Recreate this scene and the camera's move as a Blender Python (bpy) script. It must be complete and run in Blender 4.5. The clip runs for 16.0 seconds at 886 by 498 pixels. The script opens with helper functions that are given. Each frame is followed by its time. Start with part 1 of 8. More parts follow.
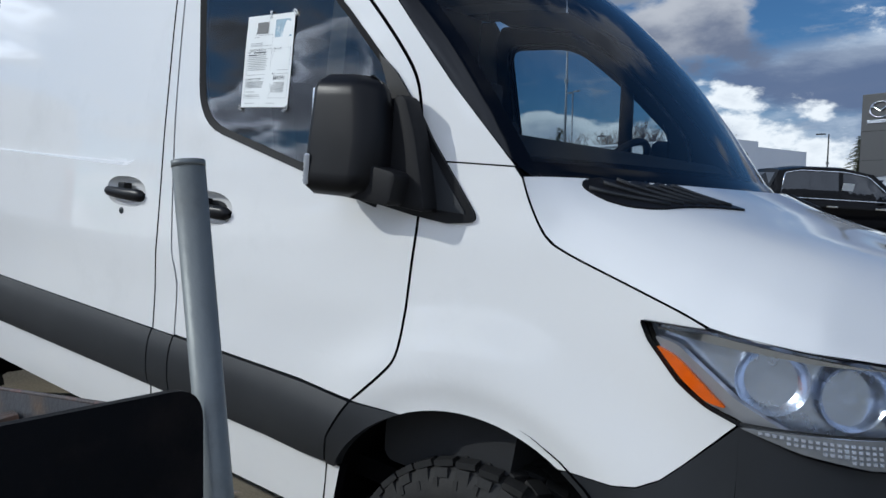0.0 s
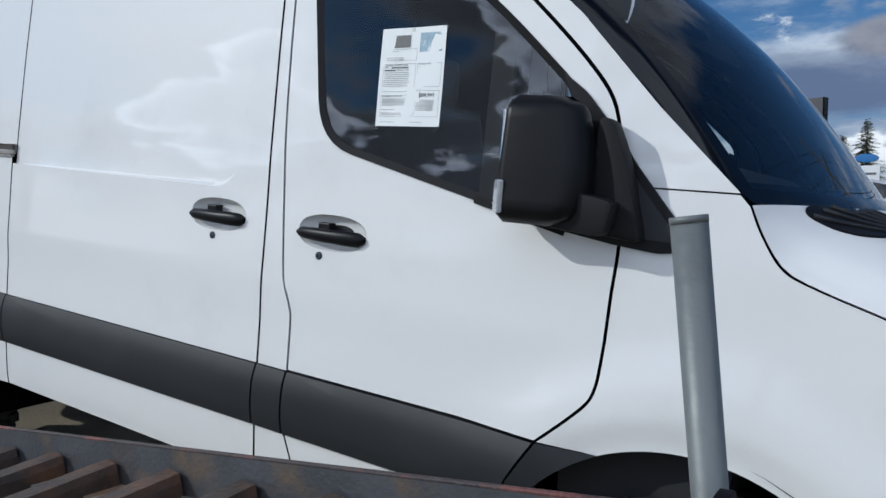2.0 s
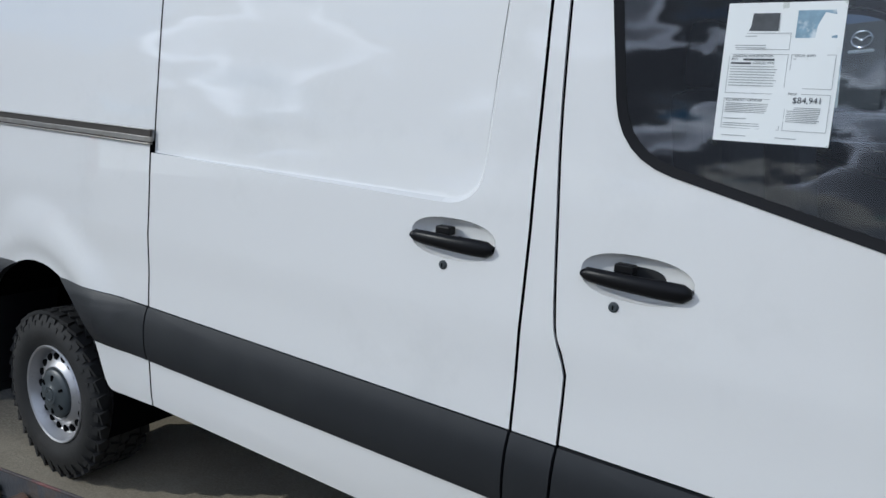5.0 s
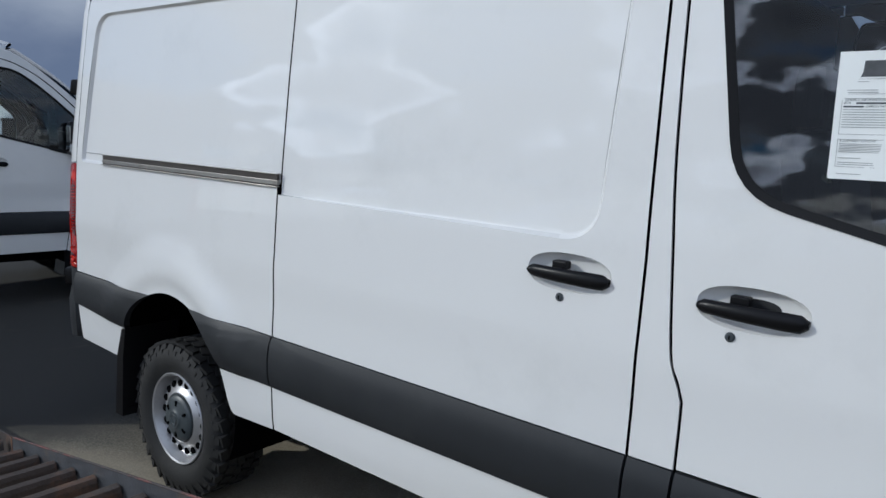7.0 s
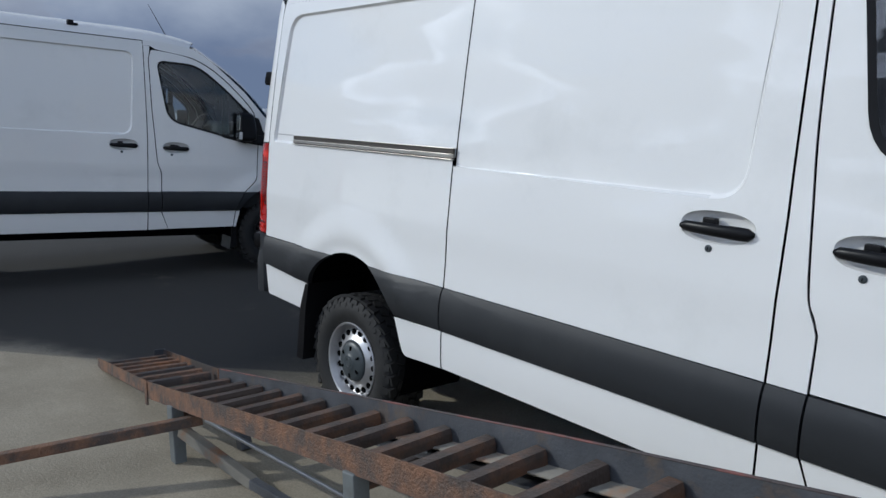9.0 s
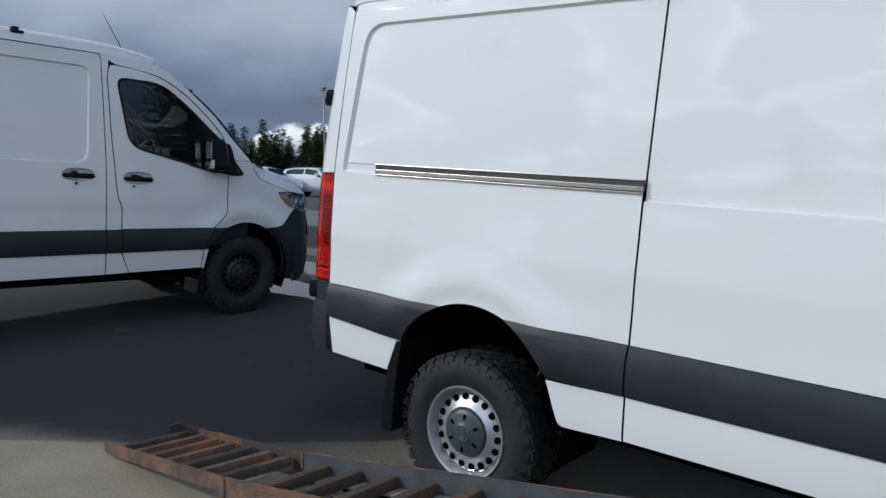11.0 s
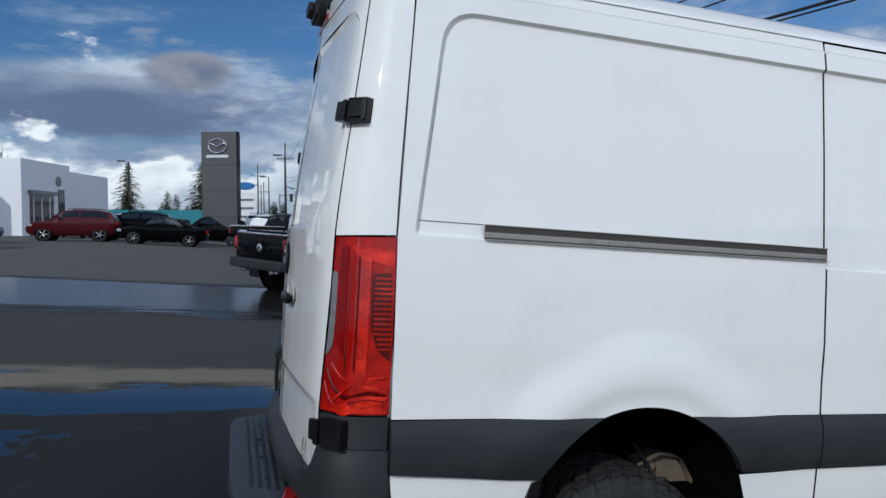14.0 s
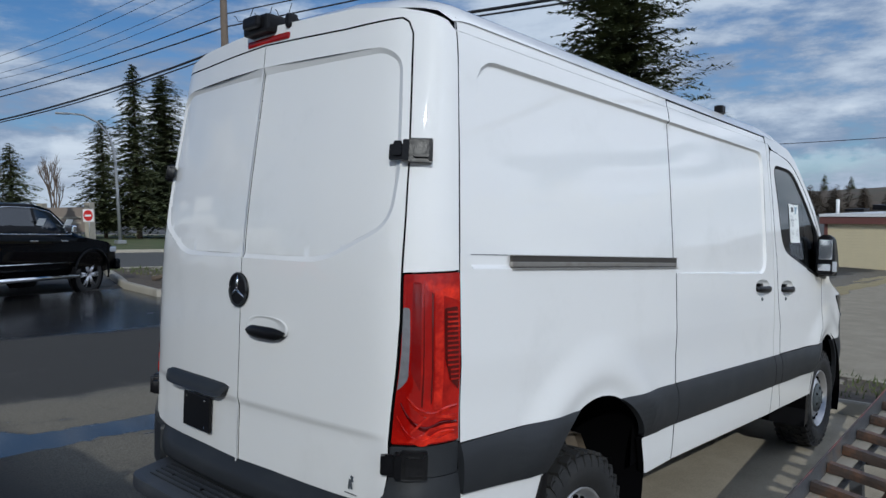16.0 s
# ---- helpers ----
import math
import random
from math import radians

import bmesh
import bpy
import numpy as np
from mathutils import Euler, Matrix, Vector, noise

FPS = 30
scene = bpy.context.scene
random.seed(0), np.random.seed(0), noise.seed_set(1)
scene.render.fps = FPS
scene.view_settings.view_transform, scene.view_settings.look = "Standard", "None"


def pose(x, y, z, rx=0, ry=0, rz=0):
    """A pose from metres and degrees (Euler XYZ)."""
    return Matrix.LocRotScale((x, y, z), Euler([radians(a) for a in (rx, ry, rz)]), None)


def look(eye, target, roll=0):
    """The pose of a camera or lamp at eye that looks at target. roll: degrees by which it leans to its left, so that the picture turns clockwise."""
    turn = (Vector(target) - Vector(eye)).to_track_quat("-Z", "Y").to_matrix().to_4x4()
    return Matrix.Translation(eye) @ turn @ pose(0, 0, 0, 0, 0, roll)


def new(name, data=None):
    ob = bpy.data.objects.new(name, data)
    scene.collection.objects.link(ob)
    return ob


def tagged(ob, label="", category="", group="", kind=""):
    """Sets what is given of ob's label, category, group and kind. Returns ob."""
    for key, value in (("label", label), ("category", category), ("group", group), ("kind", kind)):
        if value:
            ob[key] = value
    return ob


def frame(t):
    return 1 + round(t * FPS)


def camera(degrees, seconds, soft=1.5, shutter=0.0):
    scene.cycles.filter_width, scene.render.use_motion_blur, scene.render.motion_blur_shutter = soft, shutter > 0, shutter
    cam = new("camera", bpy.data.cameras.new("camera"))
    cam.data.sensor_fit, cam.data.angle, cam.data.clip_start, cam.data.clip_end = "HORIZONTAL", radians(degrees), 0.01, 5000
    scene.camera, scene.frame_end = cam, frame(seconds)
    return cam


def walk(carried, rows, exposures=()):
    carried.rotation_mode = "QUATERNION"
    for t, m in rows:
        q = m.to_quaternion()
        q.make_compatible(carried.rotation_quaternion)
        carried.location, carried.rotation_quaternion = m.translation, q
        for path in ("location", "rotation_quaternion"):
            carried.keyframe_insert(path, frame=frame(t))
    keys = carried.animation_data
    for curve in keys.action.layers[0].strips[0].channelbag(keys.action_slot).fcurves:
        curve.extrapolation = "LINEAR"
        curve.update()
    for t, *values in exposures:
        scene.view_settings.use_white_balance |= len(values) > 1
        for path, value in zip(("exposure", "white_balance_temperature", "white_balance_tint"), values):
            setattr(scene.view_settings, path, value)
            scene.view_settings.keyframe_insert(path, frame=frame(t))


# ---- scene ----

cam = camera(62.1, 16.0)
PATH = [
    (0, (4.728, -1.381, 1.262), (3.502, 0.193, 1.138), 1.1),
    (0.5, (4.56, -1.571, 1.313), (3.477, 0.106, 1.194), 1.0),
    (1, (4.37, -1.635, 1.31), (3.363, 0.089, 1.196), 0.9),
    (1.5, (4.232, -1.662, 1.305), (3.209, 0.054, 1.207), 0.8),
    (2, (4.131, -1.651, 1.314), (3.06, 0.034, 1.201), 0.6),
    (2.5, (3.922, -1.529, 1.327), (2.818, 0.132, 1.168), 0.6),
    (3, (3.758, -1.406, 1.388), (2.639, 0.194, 0.953), 0.4),
    (3.5, (3.556, -1.409, 1.384), (2.447, 0.179, 0.887), 0.4),
    (4, (3.417, -1.428, 1.45), (2.301, 0.165, 0.983), 0.5),
    (4.5, (3.300, -1.480, 1.512), (2.192, 0.146, 1.150), 0.5),
    (4.7, (3.270, -1.519, 1.532), (2.166, 0.115, 1.199), 0.4),
    (5.4, (3.212, -1.600, 1.566), (2.065, 0.010, 1.285), 0.1),
    (6.1, (3.180, -1.672, 1.585), (1.990, -0.092, 1.345), -0.2),
    (6.8, (3.210, -1.730, 1.582), (1.972, -0.174, 1.367), -0.4),
    (7, (3.220, -1.765, 1.563), (1.944, -0.238, 1.357), -0.4),
    (7.5, (3.276, -1.892, 1.483), (1.847, -0.504, 1.311), 0.1),
    (8, (3.405, -1.975, 1.443), (1.826, -0.761, 1.256), 0.6),
    (8.2, (3.481, -1.985, 1.435), (1.887, -0.791, 1.252), 0.9),
    (8.9, (3.415, -2.205, 1.455), (1.908, -0.906, 1.251), 0.5),
    (9.6, (3.2, -2.44, 1.495), (1.82, -1.015, 1.24), 0.0),
    (10.3, (2.869, -2.598, 1.514), (1.617, -1.066, 1.225), -0.4),
    (10.5, (2.646, -2.672, 1.505), (1.408, -1.125, 1.235), -0.2),
    (11, (2.06, -2.67, 1.494), (0.815, -1.111, 1.358), -0.1),
    (11.5, (1.437, -2.698, 1.524), (0.244, -1.093, 1.474), 0.1),
    (12, (0.838, -2.686, 1.571), (-0.15, -0.947, 1.531), 0.1),
    (12.5, (0.24, -2.591, 1.637), (-0.415, -0.702, 1.582), -0.5),
    (13, (-0.296, -2.533, 1.687), (-0.644, -0.565, 1.626), -0.5),
    (13.5, (-0.783, -2.386, 1.699), (-0.689, -0.389, 1.633), -0.3),
    (14, (-1.378, -2.265, 1.658), (-0.783, -0.356, 1.6), -0.5),
    (14.5, (-1.784, -2.133, 1.681), (-0.872, -0.355, 1.585), -0.6),
    (15, (-2.204, -2.0, 1.757), (-1.066, -0.359, 1.652), -0.8),
    (15.5, (-2.522, -1.812, 1.821), (-1.155, -0.356, 1.71), -0.9),
    (16, (-2.715, -1.602, 1.859), (-1.227, -0.271, 1.738), -1.0),
]
walk(cam, [(t, look(eye, target, roll)) for t, eye, target, roll in PATH], exposures=[(0.0, 0.03, 6000, 6.5), (3.5, 0.0, 6000, 6.5), (5.5, -0.12, 6000, 6.5), (7.4, -0.13, 6000, 6.5), (8.2, 0.0, 6000, 6.5), (16.0, 0.0, 6000, 6.5)])

# ---- world, sun ----
SUN_TO = Vector((-1.33, -1.24, 1.0)).normalized()
world = bpy.data.worlds.new("sky")
scene.world = world
world.use_nodes = True
wn, wl = world.node_tree.nodes, world.node_tree.links
wn.clear()


def wnode(kind, **kw):
    n = wn.new(kind)
    for k, v in kw.items():
        setattr(n, k, v)
    return n


w_out = wnode("ShaderNodeOutputWorld")
w_bg = wnode("ShaderNodeBackground")
w_bg.inputs[1].default_value = 1.0
sky = wnode("ShaderNodeTexSky", sky_type="NISHITA", sun_disc=False)
sky.sun_elevation = math.asin(SUN_TO.z)
sky.sun_rotation = math.atan2(SUN_TO.x, SUN_TO.y)
sky.ozone_density, sky.dust_density, sky.air_density = 4.0, 0.2, 1.0
sky_gain = wnode("ShaderNodeVectorMath", operation="SCALE")
sky_gain.inputs["Scale"].default_value = 0.061
sky_tone = wnode("ShaderNodeMix", data_type="RGBA", blend_type="MULTIPLY")
sky_tone.inputs[0].default_value = 1.0
sky_tone.inputs[7].default_value = (0.66, 0.92, 1.14, 1)
wl.new(sky.outputs[0], sky_tone.inputs[6])
wl.new(sky_tone.outputs[2], sky_gain.inputs[0])
w_tc = wnode("ShaderNodeTexCoord")
w_sep = wnode("ShaderNodeSeparateXYZ")
wl.new(w_tc.outputs["Generated"], w_sep.inputs[0])


def wmath(op, a, b=None, clamp=False):
    n = wnode("ShaderNodeMath", operation=op, use_clamp=clamp)
    for i, v in enumerate((a, b)):
        if v is None:
            continue
        if isinstance(v, (int, float)):
            n.inputs[i].default_value = v
        else:
            wl.new(v, n.inputs[i])
    return n.outputs[0]


# flat cloud deck: the direction is laid onto a plane high above
up = wmath("ADD", wmath("MAXIMUM", w_sep.outputs[2], 0.0), 0.16)
cl = wnode("ShaderNodeCombineXYZ")
wl.new(wmath("DIVIDE", w_sep.outputs[0], up), cl.inputs[0])
wl.new(wmath("DIVIDE", w_sep.outputs[1], up), cl.inputs[1])
cloud_n = wnode("ShaderNodeTexNoise")
cloud_n.inputs["Scale"].default_value = 1.5
cloud_n.inputs["Detail"].default_value = 9.0
cloud_n.inputs["Roughness"].default_value = 0.58
wl.new(cl.outputs[0], cloud_n.inputs["Vector"])
big_n = wnode("ShaderNodeTexNoise")
big_n.inputs["Scale"].default_value = 0.33
big_n.inputs["Detail"].default_value = 3.0
big_o = wnode("ShaderNodeVectorMath", operation="ADD")
big_o.inputs[1].default_value = (3.1, 1.7, 0.4)
wl.new(cl.outputs[0], big_o.inputs[0])
wl.new(big_o.outputs[0], big_n.inputs["Vector"])
# thicker cumulus on the sun's side
sunside = wnode("ShaderNodeVectorMath", operation="DOT_PRODUCT")
sunside.inputs[1].default_value = (-0.45, -0.84, 0.30)
wl.new(w_tc.outputs["Generated"], sunside.inputs[0])
sun_cl = wnode("ShaderNodeMapRange", interpolation_type="SMOOTHSTEP")
sun_cl.inputs[1].default_value, sun_cl.inputs[2].default_value = 0.45, 0.92
sun_cl.inputs[4].default_value = 0.095
wl.new(sunside.outputs["Value"], sun_cl.inputs[0])
# bright cloud added out of view in the east, to fill the shaded sides
fill_d = wnode("ShaderNodeVectorMath", operation="DOT_PRODUCT")
fill_d.inputs[1].default_value = (0.62, -0.55, 0.56)
wl.new(w_tc.outputs["Generated"], fill_d.inputs[0])
fill_cl = wnode("ShaderNodeMapRange", interpolation_type="SMOOTHSTEP")
fill_cl.inputs[1].default_value, fill_cl.inputs[2].default_value = 0.55, 0.90
wl.new(fill_d.outputs["Value"], fill_cl.inputs[0])
cover = wmath("ADD", wmath("ADD", wmath("MULTIPLY", cloud_n.outputs[0], 0.72), wmath("MULTIPLY", big_n.outputs[0], 0.55)), wmath("ADD", sun_cl.outputs[0], wmath("MULTIPLY", fill_cl.outputs[0], 0.07)))
ramp_c = wnode("ShaderNodeMapRange", interpolation_type="SMOOTHSTEP")
ramp_c.inputs[1].default_value, ramp_c.inputs[2].default_value = 0.655, 0.74
wl.new(cover, ramp_c.inputs[0])
# bright tops, grey bellies
shade_n = wnode("ShaderNodeMapRange", interpolation_type="SMOOTHSTEP")
shade_n.inputs[1].default_value, shade_n.inputs[2].default_value = 0.64, 0.76
shade_n.inputs[3].default_value, shade_n.inputs[4].default_value = 0.0, 1.0
wl.new(cover, shade_n.inputs[0])
cloud_col = wnode("ShaderNodeMix", data_type="RGBA")
cloud_col.inputs[6].default_value = (0.50, 0.52, 0.57, 1)
cloud_col.inputs[7].default_value = (0.16, 0.175, 0.215, 1)
wl.new(shade_n.outputs[0], cloud_col.inputs[0])
# clouds before the sun are lit through
lit_cl = wnode("ShaderNodeVectorMath", operation="SCALE")
wl.new(cloud_col.outputs[2], lit_cl.inputs[0])
rim_m = wnode("ShaderNodeVectorMath", operation="MULTIPLY")
rim_m.inputs[1].default_value = (1, 1, 1.8)
wl.new(w_tc.outputs["Generated"], rim_m.inputs[0])
rim_n = wnode("ShaderNodeTexNoise")
rim_n.inputs["Scale"].default_value, rim_n.inputs["Detail"].default_value, rim_n.inputs["Roughness"].default_value = 3.4, 8.0, 0.52
wl.new(rim_m.outputs[0], rim_n.inputs["Vector"])
rim = wnode("ShaderNodeValToRGB")
for k, (p, v) in enumerate(((0.0, 0.03), (0.468, 0.05), (0.490, 1.0), (0.525, 0.34), (0.66, 0.14))):
    e = rim.color_ramp.elements[k] if k < 2 else rim.color_ramp.elements.new(p)
    e.position, e.color = p, (v, v, v, 1)
wl.new(rim_n.outputs[0], rim.inputs[0])
lit_sun = wmath("MULTIPLY", wmath("MULTIPLY", sun_cl.outputs[0], 105.0), rim.outputs[0])
wl.new(wmath("ADD", lit_sun, wmath("ADD", wmath("MULTIPLY", fill_cl.outputs[0], 4.0), 1.0)), lit_cl.inputs["Scale"])
mix = wnode("ShaderNodeMix", data_type="RGBA")
wl.new(ramp_c.outputs[0], mix.inputs[0])
wl.new(sky_gain.outputs[0], mix.inputs[6])
wl.new(lit_cl.outputs[0], mix.inputs[7])
# cumulus bank low over the horizon
bank_n = wnode("ShaderNodeTexNoise")
bank_n.inputs["Scale"].default_value = 5.5
bank_n.inputs["Detail"].default_value = 8.0
bank_n.inputs["Roughness"].default_value = 0.55
bank_m = wnode("ShaderNodeVectorMath", operation="MULTIPLY")
bank_m.inputs[1].default_value = (1, 1, 1.9)
wl.new(w_tc.outputs["Generated"], bank_m.inputs[0])
wl.new(bank_m.outputs[0], bank_n.inputs["Vector"])
bank = wnode("ShaderNodeMapRange", interpolation_type="SMOOTHSTEP")
bank.inputs[1].default_value, bank.inputs[2].default_value = 0.50, 0.56
lowness = wnode("ShaderNodeMapRange")
lowness.inputs[1].default_value, lowness.inputs[2].default_value = 0.02, 0.185
lowness.inputs[3].default_value, lowness.inputs[4].default_value = 0.19, -0.24
wl.new(w_sep.outputs[2], lowness.inputs[0])
bank_d = wnode("ShaderNodeVectorMath", operation="DOT_PRODUCT")
bank_d.inputs[1].default_value = (-0.27, 0.963, 0.0)
wl.new(w_tc.outputs["Generated"], bank_d.inputs[0])
bank_side = wnode("ShaderNodeMapRange", interpolation_type="SMOOTHSTEP")
bank_side.inputs[1].default_value, bank_side.inputs[2].default_value, bank_side.inputs[4].default_value = 0.90, 0.965, 0.072
wl.new(bank_d.outputs["Value"], bank_side.inputs[0])
bank_sum = wmath("ADD", wmath("ADD", bank_n.outputs[0], lowness.outputs[0]), bank_side.outputs[0])
bank_shade = wnode("ShaderNodeMapRange", interpolation_type="SMOOTHSTEP")
bank_shade.inputs[1].default_value, bank_shade.inputs[2].default_value = 0.53, 0.76
wl.new(bank_sum, bank.inputs[0])
wl.new(bank_sum, bank_shade.inputs[0])
bank_col = wnode("ShaderNodeMix", data_type="RGBA")
bank_col.inputs[6].default_value = (0.92, 0.93, 0.94, 1)
bank_col.inputs[7].default_value = (0.40, 0.45, 0.54, 1)
wl.new(bank_shade.outputs[0], bank_col.inputs[0])
mix2 = wnode("ShaderNodeMix", data_type="RGBA")
# a grey rain cloud fills the sky behind the second van
storm_d = wnode("ShaderNodeVectorMath", operation="DOT_PRODUCT")
storm_d.inputs[1].default_value = (-0.925, 0.30, 0.23)
wl.new(w_tc.outputs["Generated"], storm_d.inputs[0])
storm = wnode("ShaderNodeMapRange", interpolation_type="SMOOTHSTEP")
storm.inputs[1].default_value, storm.inputs[2].default_value = 0.80, 0.95
wl.new(wmath("ADD", storm_d.outputs["Value"], wmath("MULTIPLY", wmath("SUBTRACT", bank_n.outputs[0], 0.5), 0.16)), storm.inputs[0])
storm_col = wnode("ShaderNodeMix", data_type="RGBA")
storm_col.inputs[6].default_value = (0.46, 0.49, 0.56, 1)
storm_col.inputs[7].default_value = (0.15, 0.18, 0.27, 1)
storm_z = wnode("ShaderNodeMapRange", interpolation_type="SMOOTHSTEP")
storm_z.inputs[1].default_value, storm_z.inputs[2].default_value = 0.27, 0.12
wl.new(wmath("ADD", w_sep.outputs[2], wmath("MULTIPLY", wmath("SUBTRACT", bank_n.outputs[0], 0.5), 0.14)), storm_z.inputs[0])
wl.new(storm_z.outputs[0], storm_col.inputs[0])
mix3 = wnode("ShaderNodeMix", data_type="RGBA")
wl.new(wmath("MULTIPLY", storm.outputs[0], 0.9), mix3.inputs[0])
wl.new(mix.outputs[2], mix3.inputs[6])
wl.new(storm_col.outputs[2], mix3.inputs[7])
# grey-white stratus in streaks over the road
veil_d = wnode("ShaderNodeVectorMath", operation="DOT_PRODUCT")
veil_d.inputs[1].default_value = (0.72, 0.69, 0.0)
wl.new(w_tc.outputs["Generated"], veil_d.inputs[0])
streak_m = wnode("ShaderNodeVectorMath", operation="MULTIPLY")
streak_m.inputs[1].default_value = (1.7, 1.7, 6.0)
wl.new(w_tc.outputs["Generated"], streak_m.inputs[0])
streak_n = wnode("ShaderNodeTexNoise")
streak_n.inputs["Scale"].default_value = 2.4
streak_n.inputs["Detail"].default_value = 9.0
streak_n.inputs["Roughness"].default_value = 0.62
wl.new(streak_m.outputs[0], streak_n.inputs["Vector"])
veil_side = wnode("ShaderNodeMapRange", interpolation_type="SMOOTHSTEP")
veil_side.inputs[1].default_value, veil_side.inputs[2].default_value = 0.28, 0.62
wl.new(veil_d.outputs["Value"], veil_side.inputs[0])
veil = wnode("ShaderNodeMapRange", interpolation_type="SMOOTHSTEP")
veil.inputs[1].default_value, veil.inputs[2].default_value = 0.29, 0.13
wl.new(wmath("SUBTRACT", w_sep.outputs[2], wmath("ADD", wmath("MULTIPLY", wmath("SUBTRACT", veil_d.outputs["Value"], 0.70), 0.22), wmath("MULTIPLY", wmath("SUBTRACT", streak_n.outputs[0], 0.5), 0.45))), veil.inputs[0])
veil_f = wmath("MULTIPLY", veil.outputs[0], veil_side.outputs[0])
veil_tone = wnode("ShaderNodeMapRange", interpolation_type="SMOOTHSTEP")
veil_tone.inputs[1].default_value, veil_tone.inputs[2].default_value = 0.40, 0.66
wl.new(wmath("ADD", streak_n.outputs[0], wmath("MULTIPLY", wmath("SUBTRACT", bank_n.outputs[0], 0.5), 0.5)), veil_tone.inputs[0])
veil_col = wnode("ShaderNodeMix", data_type="RGBA")
veil_col.inputs[6].default_value = (0.23, 0.29, 0.41, 1)
veil_col.inputs[7].default_value = (0.58, 0.63, 0.71, 1)
wl.new(veil_tone.outputs[0], veil_col.inputs[0])
mix4 = wnode("ShaderNodeMix", data_type="RGBA")
veil_gap = wnode("ShaderNodeMapRange", interpolation_type="SMOOTHSTEP")
veil_gap.inputs[1].default_value, veil_gap.inputs[2].default_value = 0.36, 0.52
veil_gap.inputs[3].default_value, veil_gap.inputs[4].default_value = 0.30, 0.95
wl.new(streak_n.outputs[0], veil_gap.inputs[0])
wl.new(wmath("MULTIPLY", veil_f, veil_gap.outputs[0]), mix4.inputs[0])
wl.new(mix3.outputs[2], mix4.inputs[6])
wl.new(veil_col.outputs[2], mix4.inputs[7])
puff_n = wnode("ShaderNodeTexNoise")
puff_n.inputs["Scale"].default_value, puff_n.inputs["Detail"].default_value, puff_n.inputs["Roughness"].default_value = 9.0, 9.0, 0.56
wl.new(bank_m.outputs[0], puff_n.inputs["Vector"])
puff_o = wmath("SUBTRACT", puff_n.outputs[0], 0.5)


def puff(under, d, flat, r, soft, belly, top, z0, z1, rough=0.10, noise=puff_o):
    """One cloud of its own in the direction d, r wide, flat times lower than wide."""
    off = wnode("ShaderNodeVectorMath", operation="SUBTRACT")
    off.inputs[1].default_value = d
    wl.new(w_tc.outputs["Generated"], off.inputs[0])
    sq = wnode("ShaderNodeVectorMath", operation="MULTIPLY")
    sq.inputs[1].default_value = (1, 1, flat)
    wl.new(off.outputs[0], sq.inputs[0])
    ln = wnode("ShaderNodeVectorMath", operation="LENGTH")
    wl.new(sq.outputs[0], ln.inputs[0])
    m = wnode("ShaderNodeMapRange", interpolation_type="SMOOTHSTEP")
    m.inputs[1].default_value, m.inputs[2].default_value = r, r - soft
    wl.new(wmath("ADD", ln.outputs["Value"], wmath("MULTIPLY", noise, rough)), m.inputs[0])
    h = wnode("ShaderNodeMapRange", interpolation_type="SMOOTHSTEP")
    h.inputs[1].default_value, h.inputs[2].default_value = z0, z1
    wl.new(wmath("ADD", w_sep.outputs[2], wmath("MULTIPLY", noise, 0.16)), h.inputs[0])
    c = wnode("ShaderNodeMix", data_type="RGBA")
    c.inputs[6].default_value, c.inputs[7].default_value = (*belly, 1), (*top, 1)
    wl.new(h.outputs[0], c.inputs[0])
    over = wnode("ShaderNodeMix", data_type="RGBA")
    wl.new(wmath("MULTIPLY", m.outputs[0], 0.95), over.inputs[0])
    wl.new(under, over.inputs[6])
    wl.new(c.outputs[2], over.inputs[7])
    return over.outputs[2]


streak_o = wmath("SUBTRACT", streak_n.outputs[0], 0.5)
clouds = puff(mix4.outputs[2], (-0.12, 0.980, 0.158), 4.6, 0.23, 0.09, (0.125, 0.165, 0.27), (0.30, 0.35, 0.45), 0.15, 0.21, 0.34, streak_o)
clouds = puff(clouds, (-0.340, 0.912, 0.218), 1.5, 0.098, 0.035, (0.15, 0.175, 0.25), (0.52, 0.52, 0.55), 0.185, 0.255, 0.20)
clouds = puff(clouds, (-0.026, 0.979, 0.196), 2.2, 0.066, 0.030, (0.15, 0.18, 0.26), (0.29, 0.29, 0.33), 0.17, 0.205, 0.08)
wl.new(clouds, mix2.inputs[6])
wl.new(wmath("MULTIPLY", bank.outputs[0], wmath("SUBTRACT", 1.0, wmath("MULTIPLY", wmath("MULTIPLY", veil_f, 0.75), wmath("SUBTRACT", 1.0, wmath("MULTIPLY", bank_side.outputs[0], 13.5))))), mix2.inputs[0])
wl.new(bank_col.outputs[2], mix2.inputs[7])
wl.new(mix2.outputs[2], w_bg.inputs[0])
wl.new(w_bg.outputs[0], w_out.inputs[0])

sun_data = bpy.data.lights.new("sun", "SUN")
sun_data.energy, sun_data.angle, sun_data.color = 2.08, radians(0.53), (0.985, 0.95, 0.885)
sun = new("sun", sun_data)
sun.matrix_world = look((0, 0, 30), Vector((0, 0, 30)) - SUN_TO)
scene.view_settings.exposure = 0.0


